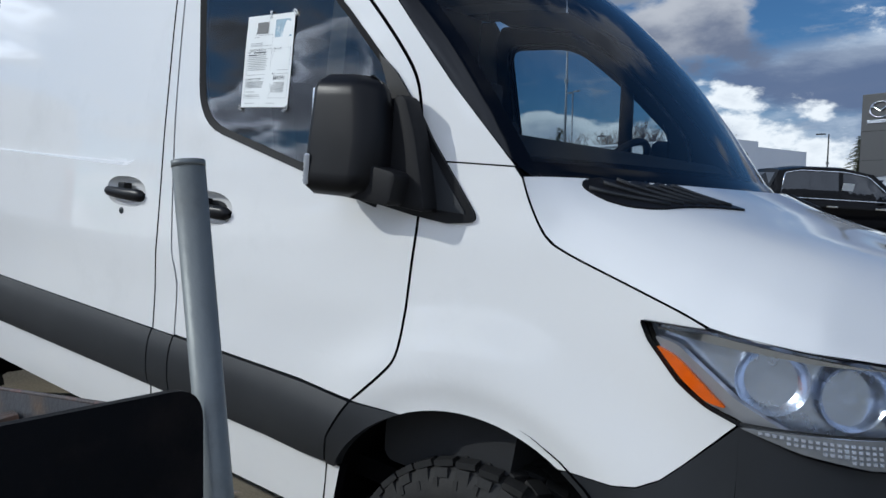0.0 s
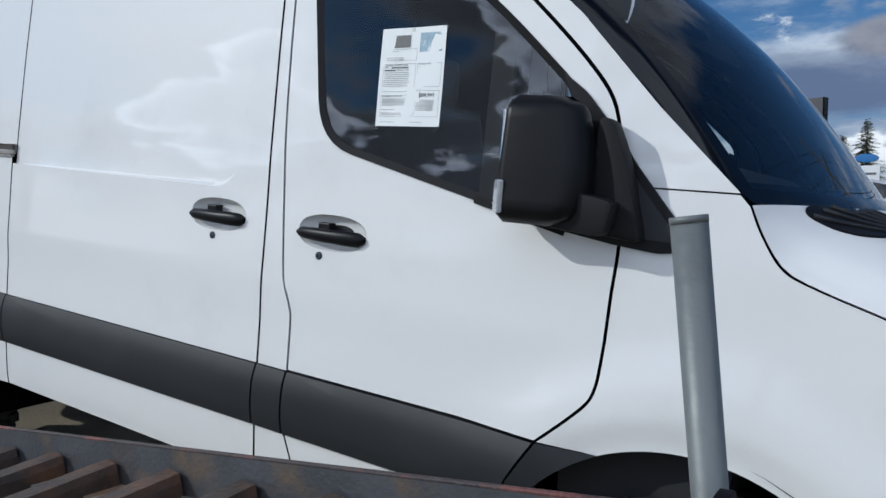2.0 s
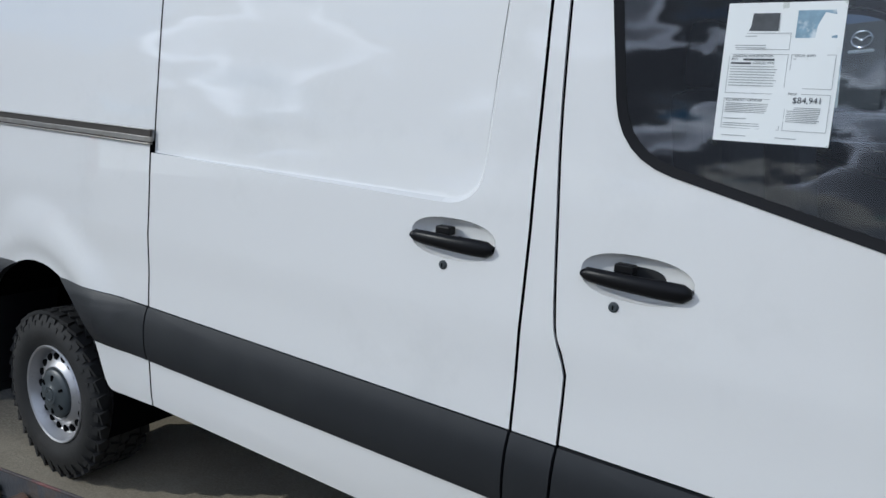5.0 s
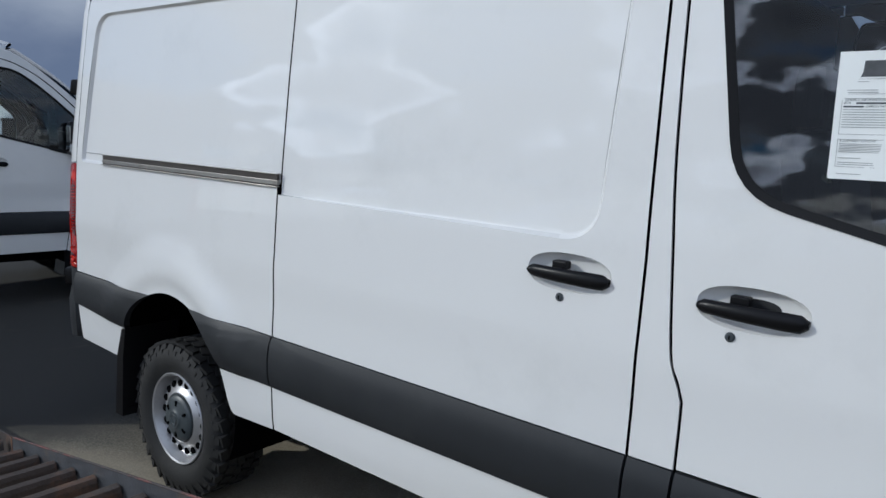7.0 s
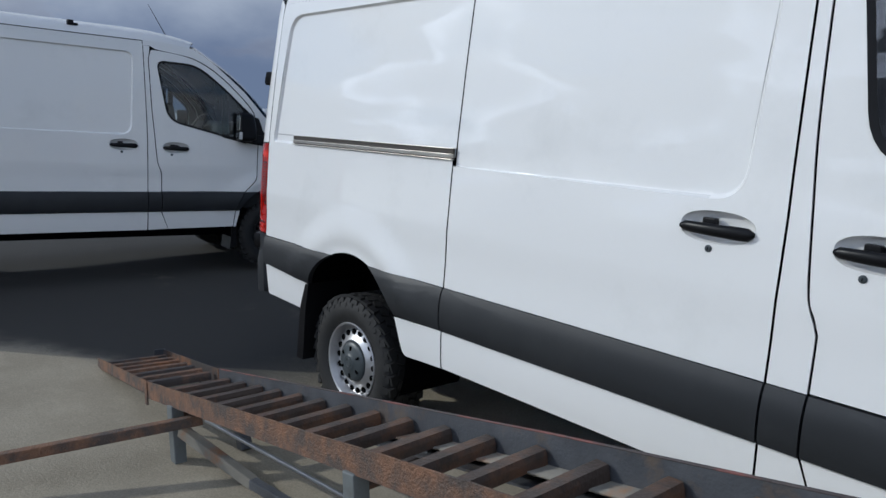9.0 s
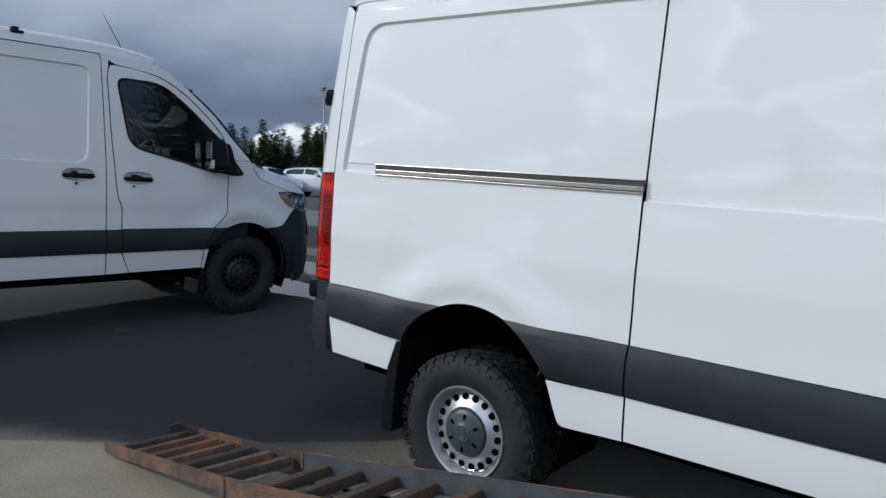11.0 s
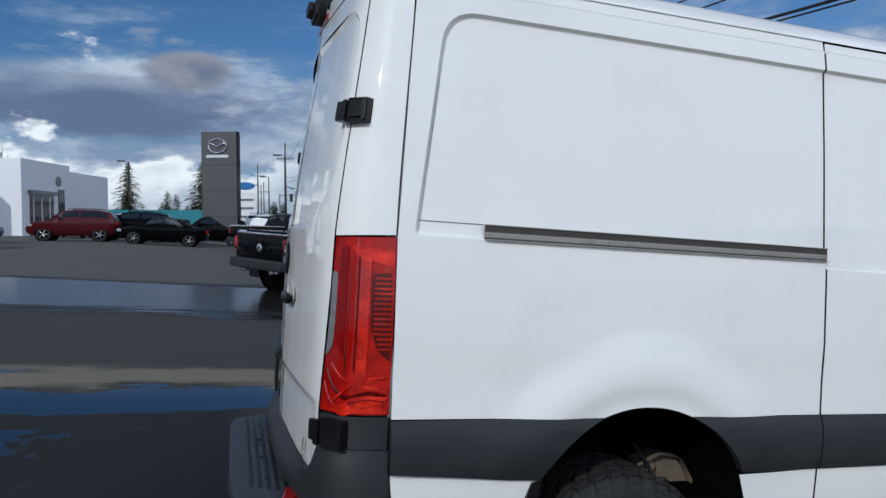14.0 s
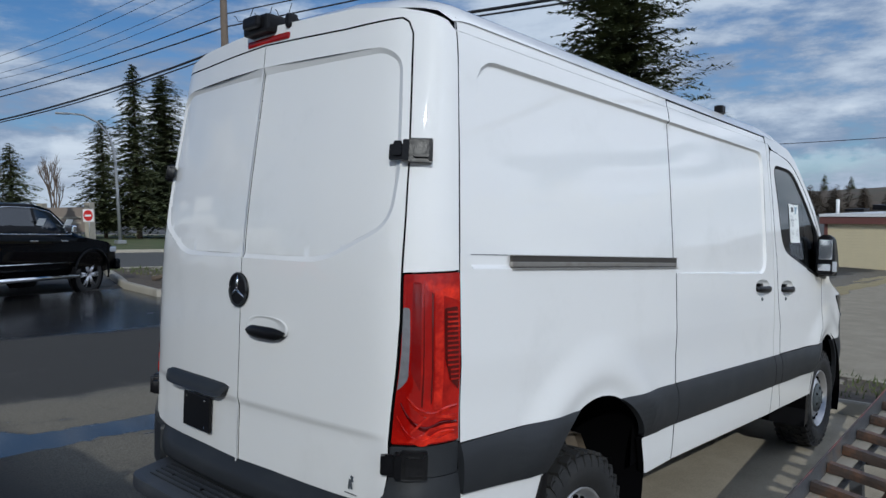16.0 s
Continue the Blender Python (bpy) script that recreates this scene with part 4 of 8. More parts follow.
    for j in range(17):
        t = j / 16
        row = []
        for i in range(25):
            s = -1 + 2 * i / 24
            b = Vector((3.735 + 0.26 * (1 - s * s), 1.01 + 0.945 * s, 1.620))
            h = Vector((2.78 + 0.24 * (1 - s * s), 1.01 + 0.895 * s, 2.425 + 0.075 * (1 - s * s)))
            row.append(b.lerp(h, t) + Vector((0.62, 0, 0.78)) * 0.085 * math.sin(math.pi * t))
        rows.append(row)
    g = part("windscreen", loft(rows), SCREEN, van)
    g.visible_shadow = False
    band = []
    for i in range(25):
        s = -1 + 2 * i / 24
        band.append([(3.70 + 0.262 * (1 - s * s) + dx, 1.01 + (0.95 - ins) * s, 1.655 + dz) for dx, dz, ins in ((0, 0, 0), (0.045, -0.035, 0.012), (0.065, -0.055, 0.05), (0.075, -0.09, 0.10))])
    part("cowl", face_out(loft(band), (0.3, 0, 1)), FRIT, van)
    # black band along the pillar edge of the glass
    for sgn in (-1, 1):
        rows = []
        for j in range(17):
            t = j / 16
            row = []
            for s in (1.005 * sgn, 0.985 * sgn, 0.955 * sgn):
                b = Vector((3.735 + 0.26 * (1 - s * s), 1.01 + 0.945 * s, 1.620))
                h = Vector((2.78 + 0.24 * (1 - s * s), 1.01 + 0.895 * s, 2.425 + 0.075 * (1 - s * s)))
                row.append(b.lerp(h, t) + Vector((0.62, 0, 0.78)) * (0.085 * math.sin(math.pi * t) + 0.004))
            zp = min(2.418, max(1.628, row[0].z - 0.012))   # the band reaches over to the pillar's edge
            xp = float(np.interp(zp, [1.628, 1.813, 2.034, 2.137, 2.265, 2.355, 2.418], [3.735, 3.541, 3.331, 3.209, 3.05, 2.92, 2.80]))
            row.insert(0, (S if sgn < 0 else SL)(xp - 0.006, zp, 0.003))
            rows.append(row)
        part("windscreen_seal", face_out(loft(rows), (0.6, 0, 0.8)), FRIT, van)
    # --- bonnet: lines run from the shut line at the fender and lamps to the middle
    edge = [S(u + 0.004, v + 0.004) for u, v in HOOD_EDGE]
    edge += [FN(u, v, 0.002) for u, v in ((4.316, 1.326), (4.436, 1.320), (4.60, 1.308), (4.72, 1.299), (4.85, 1.292), (4.98, 1.286))]
    edge += [Vector((edge[-1].x + 0.015 * k, edge[-1].y + (1.01 - edge[-1].y) * k / 4, 1.286)) for k in range(1, 5)]
    edge, erun = polyline(edge)
    rows = []
    na, nq = 60, 26
    for i in range(2 * na + 1):
        a = min(i, 2 * na - i) / na
        left = i > na
        e0 = along(edge, erun, a * erun[-1])
        cx = 4.02 + 0.68 * a ** 0.9
        cz = float(np.interp(cx, [4.02, 4.2, 4.4, 4.55, 4.65, 4.68, 4.70], [1.613, 1.550, 1.487, 1.425, 1.360, 1.325, 1.286]))
        ce = Vector((cx, 1.01, cz))
        gx = 3.0 - 1.8 * min(1, a * 2)
        pw = float(np.interp(e0.x, [3.79, 3.86, 3.95, 4.1, 4.25, 4.5, 4.7], [15, 14, 12, 10, 8, 5, 3]))
        row = []
        for k in range(nq + 1):
            q = (k / nq) ** 1.9
            x = e0.x + (ce.x - e0.x) * (1 - (1 - q) ** gx)
            y = e0.y + (ce.y - e0.y) * q
            z = e0.z + (ce.z - e0.z) * (0.88 * (1 - (1 - q) ** pw) + 0.12 * (1 - (1 - q) ** 2.2))
            row.append((x, W - y if left else y, z))
        rows.append(row)
    bm = smooth(loft(rows), 60)
    bmesh.ops.remove_doubles(bm, verts=bm.verts, dist=1e-5)
    face_out(bm, (0.2, 0, 1))
    hood_tree = BVHTree.FromBMesh(bm)
    part("bonnet", bm, WHITE, van)
    # --- bonnet vents
    for right in (True, False):
        f = (lambda y: y) if right else (lambda y: W - y)
        cor = rounded([(3.845, 0.147), (3.945, 0.40), (4.122, 0.535), (4.005, 0.205)], [0.03, 0.05, 0.02, 0.08], 6)

        def topz(x, y, d=0.005):
            h = hood_tree.ray_cast(Vector((x, f(y), 3.0)), Vector((0, 0, -1)))[0]
            return Vector((x, f(y), (h.z if h else 1.58) + d))
        vent = part("bonnet_vent", sheet([cor], topz, steps(3.84, 4.13, 0.015), steps(0.13, 0.54, 0.02), 0.02, (0, 0, -1)), BLACK, van)
        for k in range(6):
            t = (k + 0.7) / 6.6
            xa, xb = 3.842 + (3.925 - 3.842) * t + 0.02, 4.03 + (4.125 - 4.03) * t - 0.02
            ya, yb = 0.13 + 0.29 * t, 0.25 + 0.28 * t
            part("vent_slat", tube([topz(xa + (xb - xa) * j / 4, ya + (yb - ya) * j / 4, 0.006) for j in range(5)], 0.006, 6), TRIM, vent)
    # --- front fascia
    rows = []
    for k in range(41):
        a = 14 + 152 * k / 40
        x, y = nose(a if a <= 90 else 180 - a)
        y = y if a <= 90 else W - y
        f = sstep(4.1, 4.7, x)
        rows.append([(x + dx * f, y, z) for z, dx in ((0.40, -0.10), (0.46, -0.03), (0.62, 0.0), (0.80, 0.0), (0.86, -0.02), (1.0, -0.03), (1.17, -0.06))])
    part("front_bumper", smooth(loft(rows), 50), TRIM, van)
    rows = []
    for k in range(31):
        a = 52 + 76 * k / 30
        x, y = nose(a if a <= 90 else 180 - a)
        y = y if a <= 90 else W - y
        rows.append([(x + dx, y, z) for z, dx in ((0.84, 0.004), (0.95, 0.0), (1.08, -0.03), (1.22, -0.07))])
    part("grille", loft(rows), BLACK, van)
    for k in range(4):
        pts = []
        for i in range(21):
            a = 54 + 72 * i / 20
            x, y = nose(a if a <= 90 else 180 - a)
            y = y if a <= 90 else W - y
            pts.append((x + 0.004 - 0.02 * k, y, 0.88 + 0.09 * k))
        part("grille_bar", tube(pts, 0.010, 6), CHROME if k == 3 else TRIM, van)
    # --- headlamps
    for right in (True, False):
        mir = (lambda v: v) if right else (lambda v: Vector((v.x, W - v.y, v.z)))
        fo = OUT if right else IN
        outl = rounded([(4.083, 1.345), (4.235, 1.349), (4.45, 1.331), (4.72, 1.306), (4.80, 1.22), (4.70, 1.130), (4.55, 1.122), (4.42, 1.138), (4.297, 1.176), (4.235, 1.196), (4.175, 1.232), (4.104, 1.306)], [0.01, 0.03, 0.03, 0.05, 0.05, 0.05, 0.04, 0.04, 0.01, 0.02, 0.02, 0.01], 4)
        lamp = part("headlamp", sheet([outl], lambda u, v: mir(FNL(u, v, 0.055)), steps(4.1, 4.8, 0.06), steps(1.1, 1.34, 0.05), 0.0, IN if right else OUT), SILVER, van, "clear headlamp with silver reflectors and orange marker")
        seal = inset(outl, 0.0045)
        sb = strip(outl + outl[:1], seal + seal[:1], lambda u, v: mir(FNL(u, v, -0.003)), lambda u, v: mir(FNL(u, v, 0.01)))
        part("lamp_seal", face_out(join(sb, strip(outl + outl[:1], outl + outl[:1], lambda u, v: mir(FNL(u, v, -0.003)), lambda u, v: mir(FNL(u, v, 0.018)))), fo), BLACK, lamp)
        lens = part("lens", sheet([seal], lambda u, v: mir(FNL(u, v, 0.001)), steps(4.1, 4.8, 0.05), steps(1.1, 1.34, 0.04), 0.0, IN if right else OUT), CLEAR, lamp)
        lens.visible_shadow = False
        mk = rounded([(4.120, 1.297), (4.165, 1.283), (4.275, 1.200), (4.235, 1.203), (4.178, 1.240)], [0.006, 0.02, 0.006, 0.02, 0.02], 4)
        part("marker", sheet([mk], lambda u, v: mir(FNL(u, v, 0.008)), steps(4.1, 4.3, 0.04), (1.24,), 0.012, IN if right else OUT), ORANGE, lamp, "orange side reflector")
        bez = rounded([(4.11, 1.315), (4.16, 1.306), (4.30, 1.215), (4.45, 1.150), (4.43, 1.115), (4.30, 1.182), (4.235, 1.200), (4.178, 1.236)], 0.01, 3)
        part("bezel", sheet([bez], lambda u, v: mir(FNL(u, v, 0.018)), steps(4.1, 4.5, 0.05), (1.24,), 0.02, IN if right else OUT), RIM, lamp)
        for (uu, zz, r) in ((4.365, 1.262, 0.068), (4.545, 1.248, 0.068), (4.690, 1.235, 0.055)):
            c, c2 = FNL(uu, zz, 0.030), FNL(uu, zz, 0.060)
            d = (c2 - c).normalized()
            bmm = spin([(r, 0.004), (r * 0.96, 0.010), (r * 0.86, 0.020), (r * 0.66, 0.031), (r * 0.42, 0.038), (r * 0.2, 0.041), (0.0, 0.042)], "Y", 32)
            rot = Vector((0, 1, 0)).rotation_difference(d).to_matrix().to_4x4()
            bmm.transform(Matrix.Translation(c) @ rot)
            if not right:
                bmm.transform(Matrix.Translation((0, W, 0)) @ Matrix.Diagonal((1, -1, 1, 1)))
                bmesh.ops.reverse_faces(bmm, faces=bmm.faces)
            part("reflector", bmm, SILVER, lamp, "silver reflector bowl")
        lowr = rounded([(4.302, 1.173), (4.40, 1.178), (4.74, 1.186), (4.72, 1.136), (4.55, 1.127), (4.42, 1.143)], 0.010, 3)
        tl = part("turn_lens", sheet([lowr], lambda u, v: mir(FNL(u, v, -0.004)), steps(4.3, 4.8, 0.02), steps(1.12, 1.19, 0.012), 0.008, IN if right else OUT), TURN, lamp, "clear ribbed turn lens")
        rib = [sheet([[(4.34 + 0.013 * k, z_), (4.348 + 0.013 * k, z_), (4.348 + 0.013 * k, z_ + 0.006), (4.34 + 0.013 * k, z_ + 0.006)]], lambda u, v: mir(FNL(u, v, -0.0065)), (), (), 0.002, IN if right else OUT)
               for k in range(29) for z_ in (1.137, 1.147, 1.157, 1.167) if 4.34 + 0.013 * k > 4.34 + 6.0 * (1.165 - z_)]
        part("ribbing", join(*rib), SILVER, tl)
        topr = rounded([(4.11, 1.333), (4.235, 1.337), (4.45, 1.319), (4.62, 1.304), (4.45, 1.309), (4.20, 1.322)], 0.004, 2)
        part("light_strip", sheet([topr], lambda u, v: mir(FNL(u, v, 0.014)), steps(4.1, 4.6, 0.05), (), 0.01, IN if right else OUT), CHROME, lamp)
    # --- rear
    um = 1.094
    for left in (False, True):
        rn = (lambda u, v, d=0.0: RN(u, v, d, True)) if left else RN
        inn = Vector((0.7, -0.7 if left else 0.7, 0))
        zc = steps(0.6, 2.5, 0.07)
        uc = [0.04 * k for k in range(1, 28)]
        ut = um if not left else 2 * _rrun[-1] - um
        part("corner_post", sheet([[(0.0115, 1.572), (0.224, 1.560), (0.216, 1.75), (0.214, 1.92), (0.222, 2.30), (0.221, 2.383), (0.236, 2.425), (0.262, 2.441), (0.575, 2.438), (ut, 2.450), (ut, 2.52), (0.5, 2.505), (0.25, 2.47), (0.05, 2.435), (0.0125, 2.405), (0.0125, 2.385), (0.014, 2.07)]], rn, uc, zc + [2.46, 2.48], 0.015, inn), WHITE, van)
        lamp = part("tail_lamp", sheet([rounded([(0.005, 0.999), (0.258, 0.993), (0.240, 1.20), (0.224, 1.40), (0.221, 1.554), (0.007, 1.565)], [0.008, 0.008, 0, 0, 0.008, 0.008], 3)], rn, uc, zc, 0.03, inn), RED, van, "tall red tail lamp with ribbed inner field")
        rim = [(0.003, 0.997), (0.260, 0.991), (0.242, 1.20), (0.226, 1.40), (0.223, 1.556), (0.004, 1.567)]
        part("lamp_seal", sheet([rim], lambda u, v: rn(u, v, 0.006), uc, zc, 0.02, inn), DARK, lamp)
        part("lamp_column", sheet([rounded([(0.121, 1.125), (0.158, 1.115), (0.152, 1.495), (0.120, 1.498)], 0.01, 3)], lambda u, v: rn(u, v, 0.004 - 0.006 * abs(u - 0.138) / 0.02), uc + [0.13, 0.138, 0.146], zc, 0.004, inn), RED_DARK, lamp)
        part("lamp_panel", sheet([rounded([(0.163, 1.17), (0.196, 1.23), (0.190, 1.53), (0.160, 1.53)], 0.01, 3)], lambda u, v: rn(u, v, -0.003), uc, zc, 0.004, inn), RED_DEEP, lamp)
        part("lamp_panel", sheet([rounded([(0.085, 1.11), (0.117, 1.11), (0.116, 1.50), (0.083, 1.50)], 0.008, 3)], lambda u, v: rn(u, v, -0.004), uc, zc, 0.005, inn), RED_BRIGHT, lamp)
        part("lamp_cap", sheet([rounded([(0.012, 1.468), (0.150, 1.505), (0.148, 1.550), (0.012, 1.558)], 0.008, 3)], lambda u, v: rn(u, v, -0.003), uc, zc, 0.004, inn), RED_BRIGHT, lamp)
        part("lamp_field", sheet([rounded([(0.020, 1.450), (0.079, 1.445), (0.078, 1.277), (0.055, 1.205), (0.012, 1.168)], 0.008, 3)], lambda u, v: rn(u, v, -0.002), uc, zc, 0.004, inn), RED_DARK, lamp)
        for k in range(15):
            z0 = 1.205 + 0.016 * k
            u1 = 0.056 if k < 3 else 0.070
            part("lamp_rib", sheet([[(0.012, z0), (u1, z0), (u1, z0 + 0.006), (0.012, z0 + 0.006)]], lambda u, v: rn(u, v, -0.0065), (0.03, 0.05), (), 0.006, inn), RED_BRIGHT if k in (11, 12) else RED, lamp)
        # curved reflector folds at the foot of the lamp
        for ln, wd_, mt in (([(0.018, 1.118), (0.070, 1.112), (0.120, 1.098), (0.165, 1.112), (0.205, 1.150)], 0.016, RED_BRIGHT), ([(0.018, 1.062), (0.080, 1.068), (0.140, 1.050), (0.190, 1.075), (0.226, 1.130)], 0.012, RED_DARK),
                            ([(0.030, 1.035), (0.090, 1.036), (0.150, 1.010), (0.200, 1.030), (0.238, 1.085)], 0.020, RED_BRIGHT)):
            up_ = flowing(ln, 5)
            lo_ = [(u, v - wd_ * (0.35 + 0.65 * math.sin(math.pi * i / (len(up_) - 1)))) for i, (u, v) in enumerate(up_)]
            part("lamp_fold", join(strip(up_, lo_, lambda u, v: rn(u, v, -0.0055), lambda u, v: rn(u, v, -0.002)), strip(up_, [(u, v + 0.004) for u, v in up_], lambda u, v: rn(u, v, -0.0055), lambda u, v: rn(u, v, -0.001))), mt, lamp)
        rl = part("reverse_lens", sheet([rounded([(0.205, 1.205), (0.240, 1.17), (0.228, 1.30), (0.222, 1.445), (0.199, 1.445), (0.199, 1.343)], [0.02, 0.006, 0, 0.006, 0.02, 0.01], 3)], lambda u, v: rn(u, v, -0.003), uc, zc, 0.006, inn), REVERSE, lamp, "smoked clear reversing lens")
        for (za, zb, zd) in ((1.087, 1.098, 1.04), (1.056, 1.050, 1.012)):
            ln = [(0.016, za), (0.074, za + 0.004), (0.128, zb), (0.150, zb - 0.02), (0.190, zd)]
            lo_ = [(u, v - 0.011) for u, v in ln]
            part("lamp_ridge", sheet([ln + lo_[::-1]], lambda u, v: rn(u, v, -0.006), uc, (), 0.008, inn), RED_BRIGHT, lamp)
        part("lamp_foot", sheet([[(0.012, 1.004), (0.252, 1.000), (0.244, 1.045), (0.20, 1.012), (0.15, 1.030), (0.10, 1.014), (0.05, 1.026), (0.012, 1.018)]], lambda u, v: rn(u, v, -0.004), uc, (), 0.006, inn), RED_BRIGHT, lamp)
        for k in range(5):
            part("lens_line", sheet([[(0.203, 1.22 + 0.043 * k), (0.222, 1.215 + 0.043 * k), (0.222, 1.221 + 0.043 * k), (0.203, 1.226 + 0.043 * k)]], lambda u, v: rn(u, v, -0.0050), (), (), 0.002, inn), REVERSE, rl)
        part("bumper_corner", sheet([[(0.004, 0.888), (0.262, 0.884), (0.264, 0.978), (0.250, 0.984), (0.004, 0.993)]], lambda u, v: rn(u, v, 0.002), uc, zc, 0.03, inn), TRIM, van)
        part("bumper_corner", sheet([[(0.0, 0.618), (0.10, 0.600), (0.25, 0.588), (0.40, 0.58), (0.40, 0.768), (0.358, 0.772), (0.300, 0.785), (0.276, 0.82), (0.264, 0.882), (0.0, 0.886)]], lambda u, v: rn(u, v, -0.014 * sstep(0.888, 0.80, v)), uc, zc, 0.03, inn), TRIM, van)
        # doors
        ue = um - 0.002 if not left else 2 * _rrun[-1] - um - 0.002
        wm = 0.019
        dpath = rounded([(ue, 1.580), (0.600, 1.577), (0.273, 1.715), (0.249, 1.90), (0.262, 2.292), (0.345, 2.342), (ue, 2.355)], [0, 0.10, 0.09, 0, 0.06, 0.05, 0], 8)
        outer = ([(ue, 0.742), (ue, 1.580)] + dpath[1:] + [(ue, 2.443), (0.575, 2.431), (0.266, 2.434), (0.242, 2.420), (0.228, 2.383), (0.230, 2.296), (0.221, 1.92), (0.223, 1.75), (0.232, 1.557), (0.236, 1.40),
                  (0.252, 1.20), (0.270, 1.0), (0.270, 0.882), (0.283, 0.815), (0.310, 0.788), (0.358, 0.775), (0.62, 0.753)])
        rin = Vector((1, 0, 0))
        inner = inset(dpath, wm)
        inner[0], inner[-1] = (ue, inner[1][1]), (ue, inner[-2][1])
        crease = lambda u, v, d=0.0: rn(u, v, d + 0.010 * sstep(1.02, 0.985, v) * sstep(0.27, 0.36, u))
        bmd = join(sheet([outer], crease, uc, zc + [0.985, 0.995, 1.003, 1.01, 1.02], 0.02, rin), sheet([inner], lambda u, v: rn(u, v, 0.012), uc, zc, 0.0, rin),
                   face_out(strip(dpath, inner, rn, lambda u, v: rn(u, v, 0.012)), (-1, 0, 0)))
        bmesh.ops.remove_doubles(bmd, verts=bmd.verts, dist=2e-4)
        rd = part("rear_door", smooth(bmd, 20), WHITE, van)
        jl = [(0.222, 1.56), (0.2185, 1.75), (0.2175, 1.92), (0.226, 2.30), (0.2245, 2.383), (0.239, 2.4225), (0.264, 2.4375), (0.575, 2.4345), (ue, 2.4465)]
        gap_strip(van, jl, rn, half=0.0036, d=0.006)
        gap_strip(van, [(0.267, 0.88), (0.267, 1.0), (0.246, 1.2), (0.230, 1.4), (0.228, 1.557)], rn, half=0.003, d=0.006)
        for zh, za, zb in ((1.966, 1.926, 2.008), (0.928, 0.884, 0.976)):
            hin = []
            for (u0, u1, z0, z1, dd, dp) in ((0.138, 0.212, za, zb, -0.030, 0.034), (0.150, 0.200, za + 0.018, zb - 0.016, -0.038, 0.012), (0.208, 0.232, za + 0.006, zb - 0.006, -0.040, 0.040), (0.228, 0.282, za + 0.010, zb - 0.020, -0.026, 0.030),
                                             (0.236, 0.262, za + 0.024, zb - 0.010, -0.036, 0.014), (0.142, 0.156, za + 0.008, zb - 0.004, -0.036, 0.010)):
                hin.append(sheet([rounded([(u0, z0), (u1, z0), (u1, z1), (u0, z1)], 0.006, 2)], lambda u, v, dd=dd: rn(u, v, dd), (), (), dp, inn))
            part("hinge", join(*hin), HINGE, rd, "black door hinge")
        if not left:
            mk_ = rn(0.424, 0.816, -0.002)
            part("dealer_mark", join(*[boxes((mk_.x, mk_.y + dy, mk_.z + dz, 0.002, 0.007, ln_, Matrix.Rotation(radians(an), 4, "X"))) for dy, dz, ln_, an in ((0.0, 0.016, 0.050, 24), (-0.006, 0.030, 0.022, -28), (0.007, 0.012, 0.030, 8), (-0.004, 0.004, 0.020, -10))]), INK, rd)
            part("text_bar", boxes((mk_.x, mk_.y, mk_.z - 0.022, 0.002, 0.060, 0.0035)), P_GREY_TEXT, rd)
    # a white strip paints in the sunlit edge of the doors' seam
    part("door_seal", strip([(um, 0.745 + 0.085 * k) for k in range(21)], [(1.158 - 0.055, 0.745 + 0.085 * k) for k in range(21)], lambda u, v: RN(min(u, 1.14), v, 0.001)), WHITE, van)
    # emblem, handle, plate recess on the rear doors
    ec = Vector((-1.155, 0.966, 1.452))
    em = part("badge", spin([(0.0, -0.010), (0.062, -0.008), (0.068, 0.0)], "Y", 36), BLACK, van, loc=Matrix.Translation(ec) @ Matrix.Rotation(radians(-90), 4, "Z"))
    ringp = [(0.064 * math.cos(k * math.tau / 32), -0.010, 0.064 * math.sin(k * math.tau / 32)) for k in range(32)]
    part("badge_ring", tube(ringp, 0.005, 8, True), TRIM, em)
    for k in range(3):
        a = math.pi / 2 + k * math.tau / 3
        part("badge_spoke", tube([(0, -0.012, 0), (0.060 * math.cos(a), -0.009, 0.060 * math.sin(a))], 0.007, 6, radii=[0.009, 0.003]), CHROME, em)
    cup = []
    for sc, dx in ((1.0, 0.0015), (0.96, -0.001), (0.90, 0.0), (0.80, 0.004), (0.5, 0.007), (0.05, 0.008)):
        cup.append([(-1.1535 + dx - 0.0015, 0.775 + (u - 0.775) * sc, 1.318 + (v - 1.318) * sc) for u, v in [p for p in ellipse(0.775, 1.318, 0.135, 0.044, 32)] + [ellipse(0.775, 1.318, 0.135, 0.044, 32)[0]]])
    part("handle_cup", face_out(loft(cup), (-1, 0, 0)), WHITE, van)
    bar = []
    for k in range(15):
        t = k / 14
        y = 0.892 - 0.242 * t
        h = 0.019 * (1 - abs(2 * t - 1) ** 5) + 0.005
        bar.append([Vector((-1.158 - 0.018 * math.sin(math.pi * t) ** 0.5 + 0.014 * math.cos(b_), y, 1.300 + h * math.sin(b_))) for b_ in [j * math.tau / 12 for j in range(13)]])
    part("door_handle", face_out(loft(bar), (-1, 0, 0)), BLACK, van)
    part("number_plate_holder", boxes((-1.160, 1.312, 0.908, 0.012, 0.262, 0.148), bevel=0.004), BLACK, van, "empty black number plate holder")
    part("plate_bolt", boxes((-1.167, 1.405, 0.965, 0.003, 0.010, 0.010), (-1.167, 1.225, 0.965, 0.003, 0.010, 0.010), (-1.167, 1.225, 0.852, 0.003, 0.010, 0.010), bevel=0.001), CHROME, van)
    rows = []
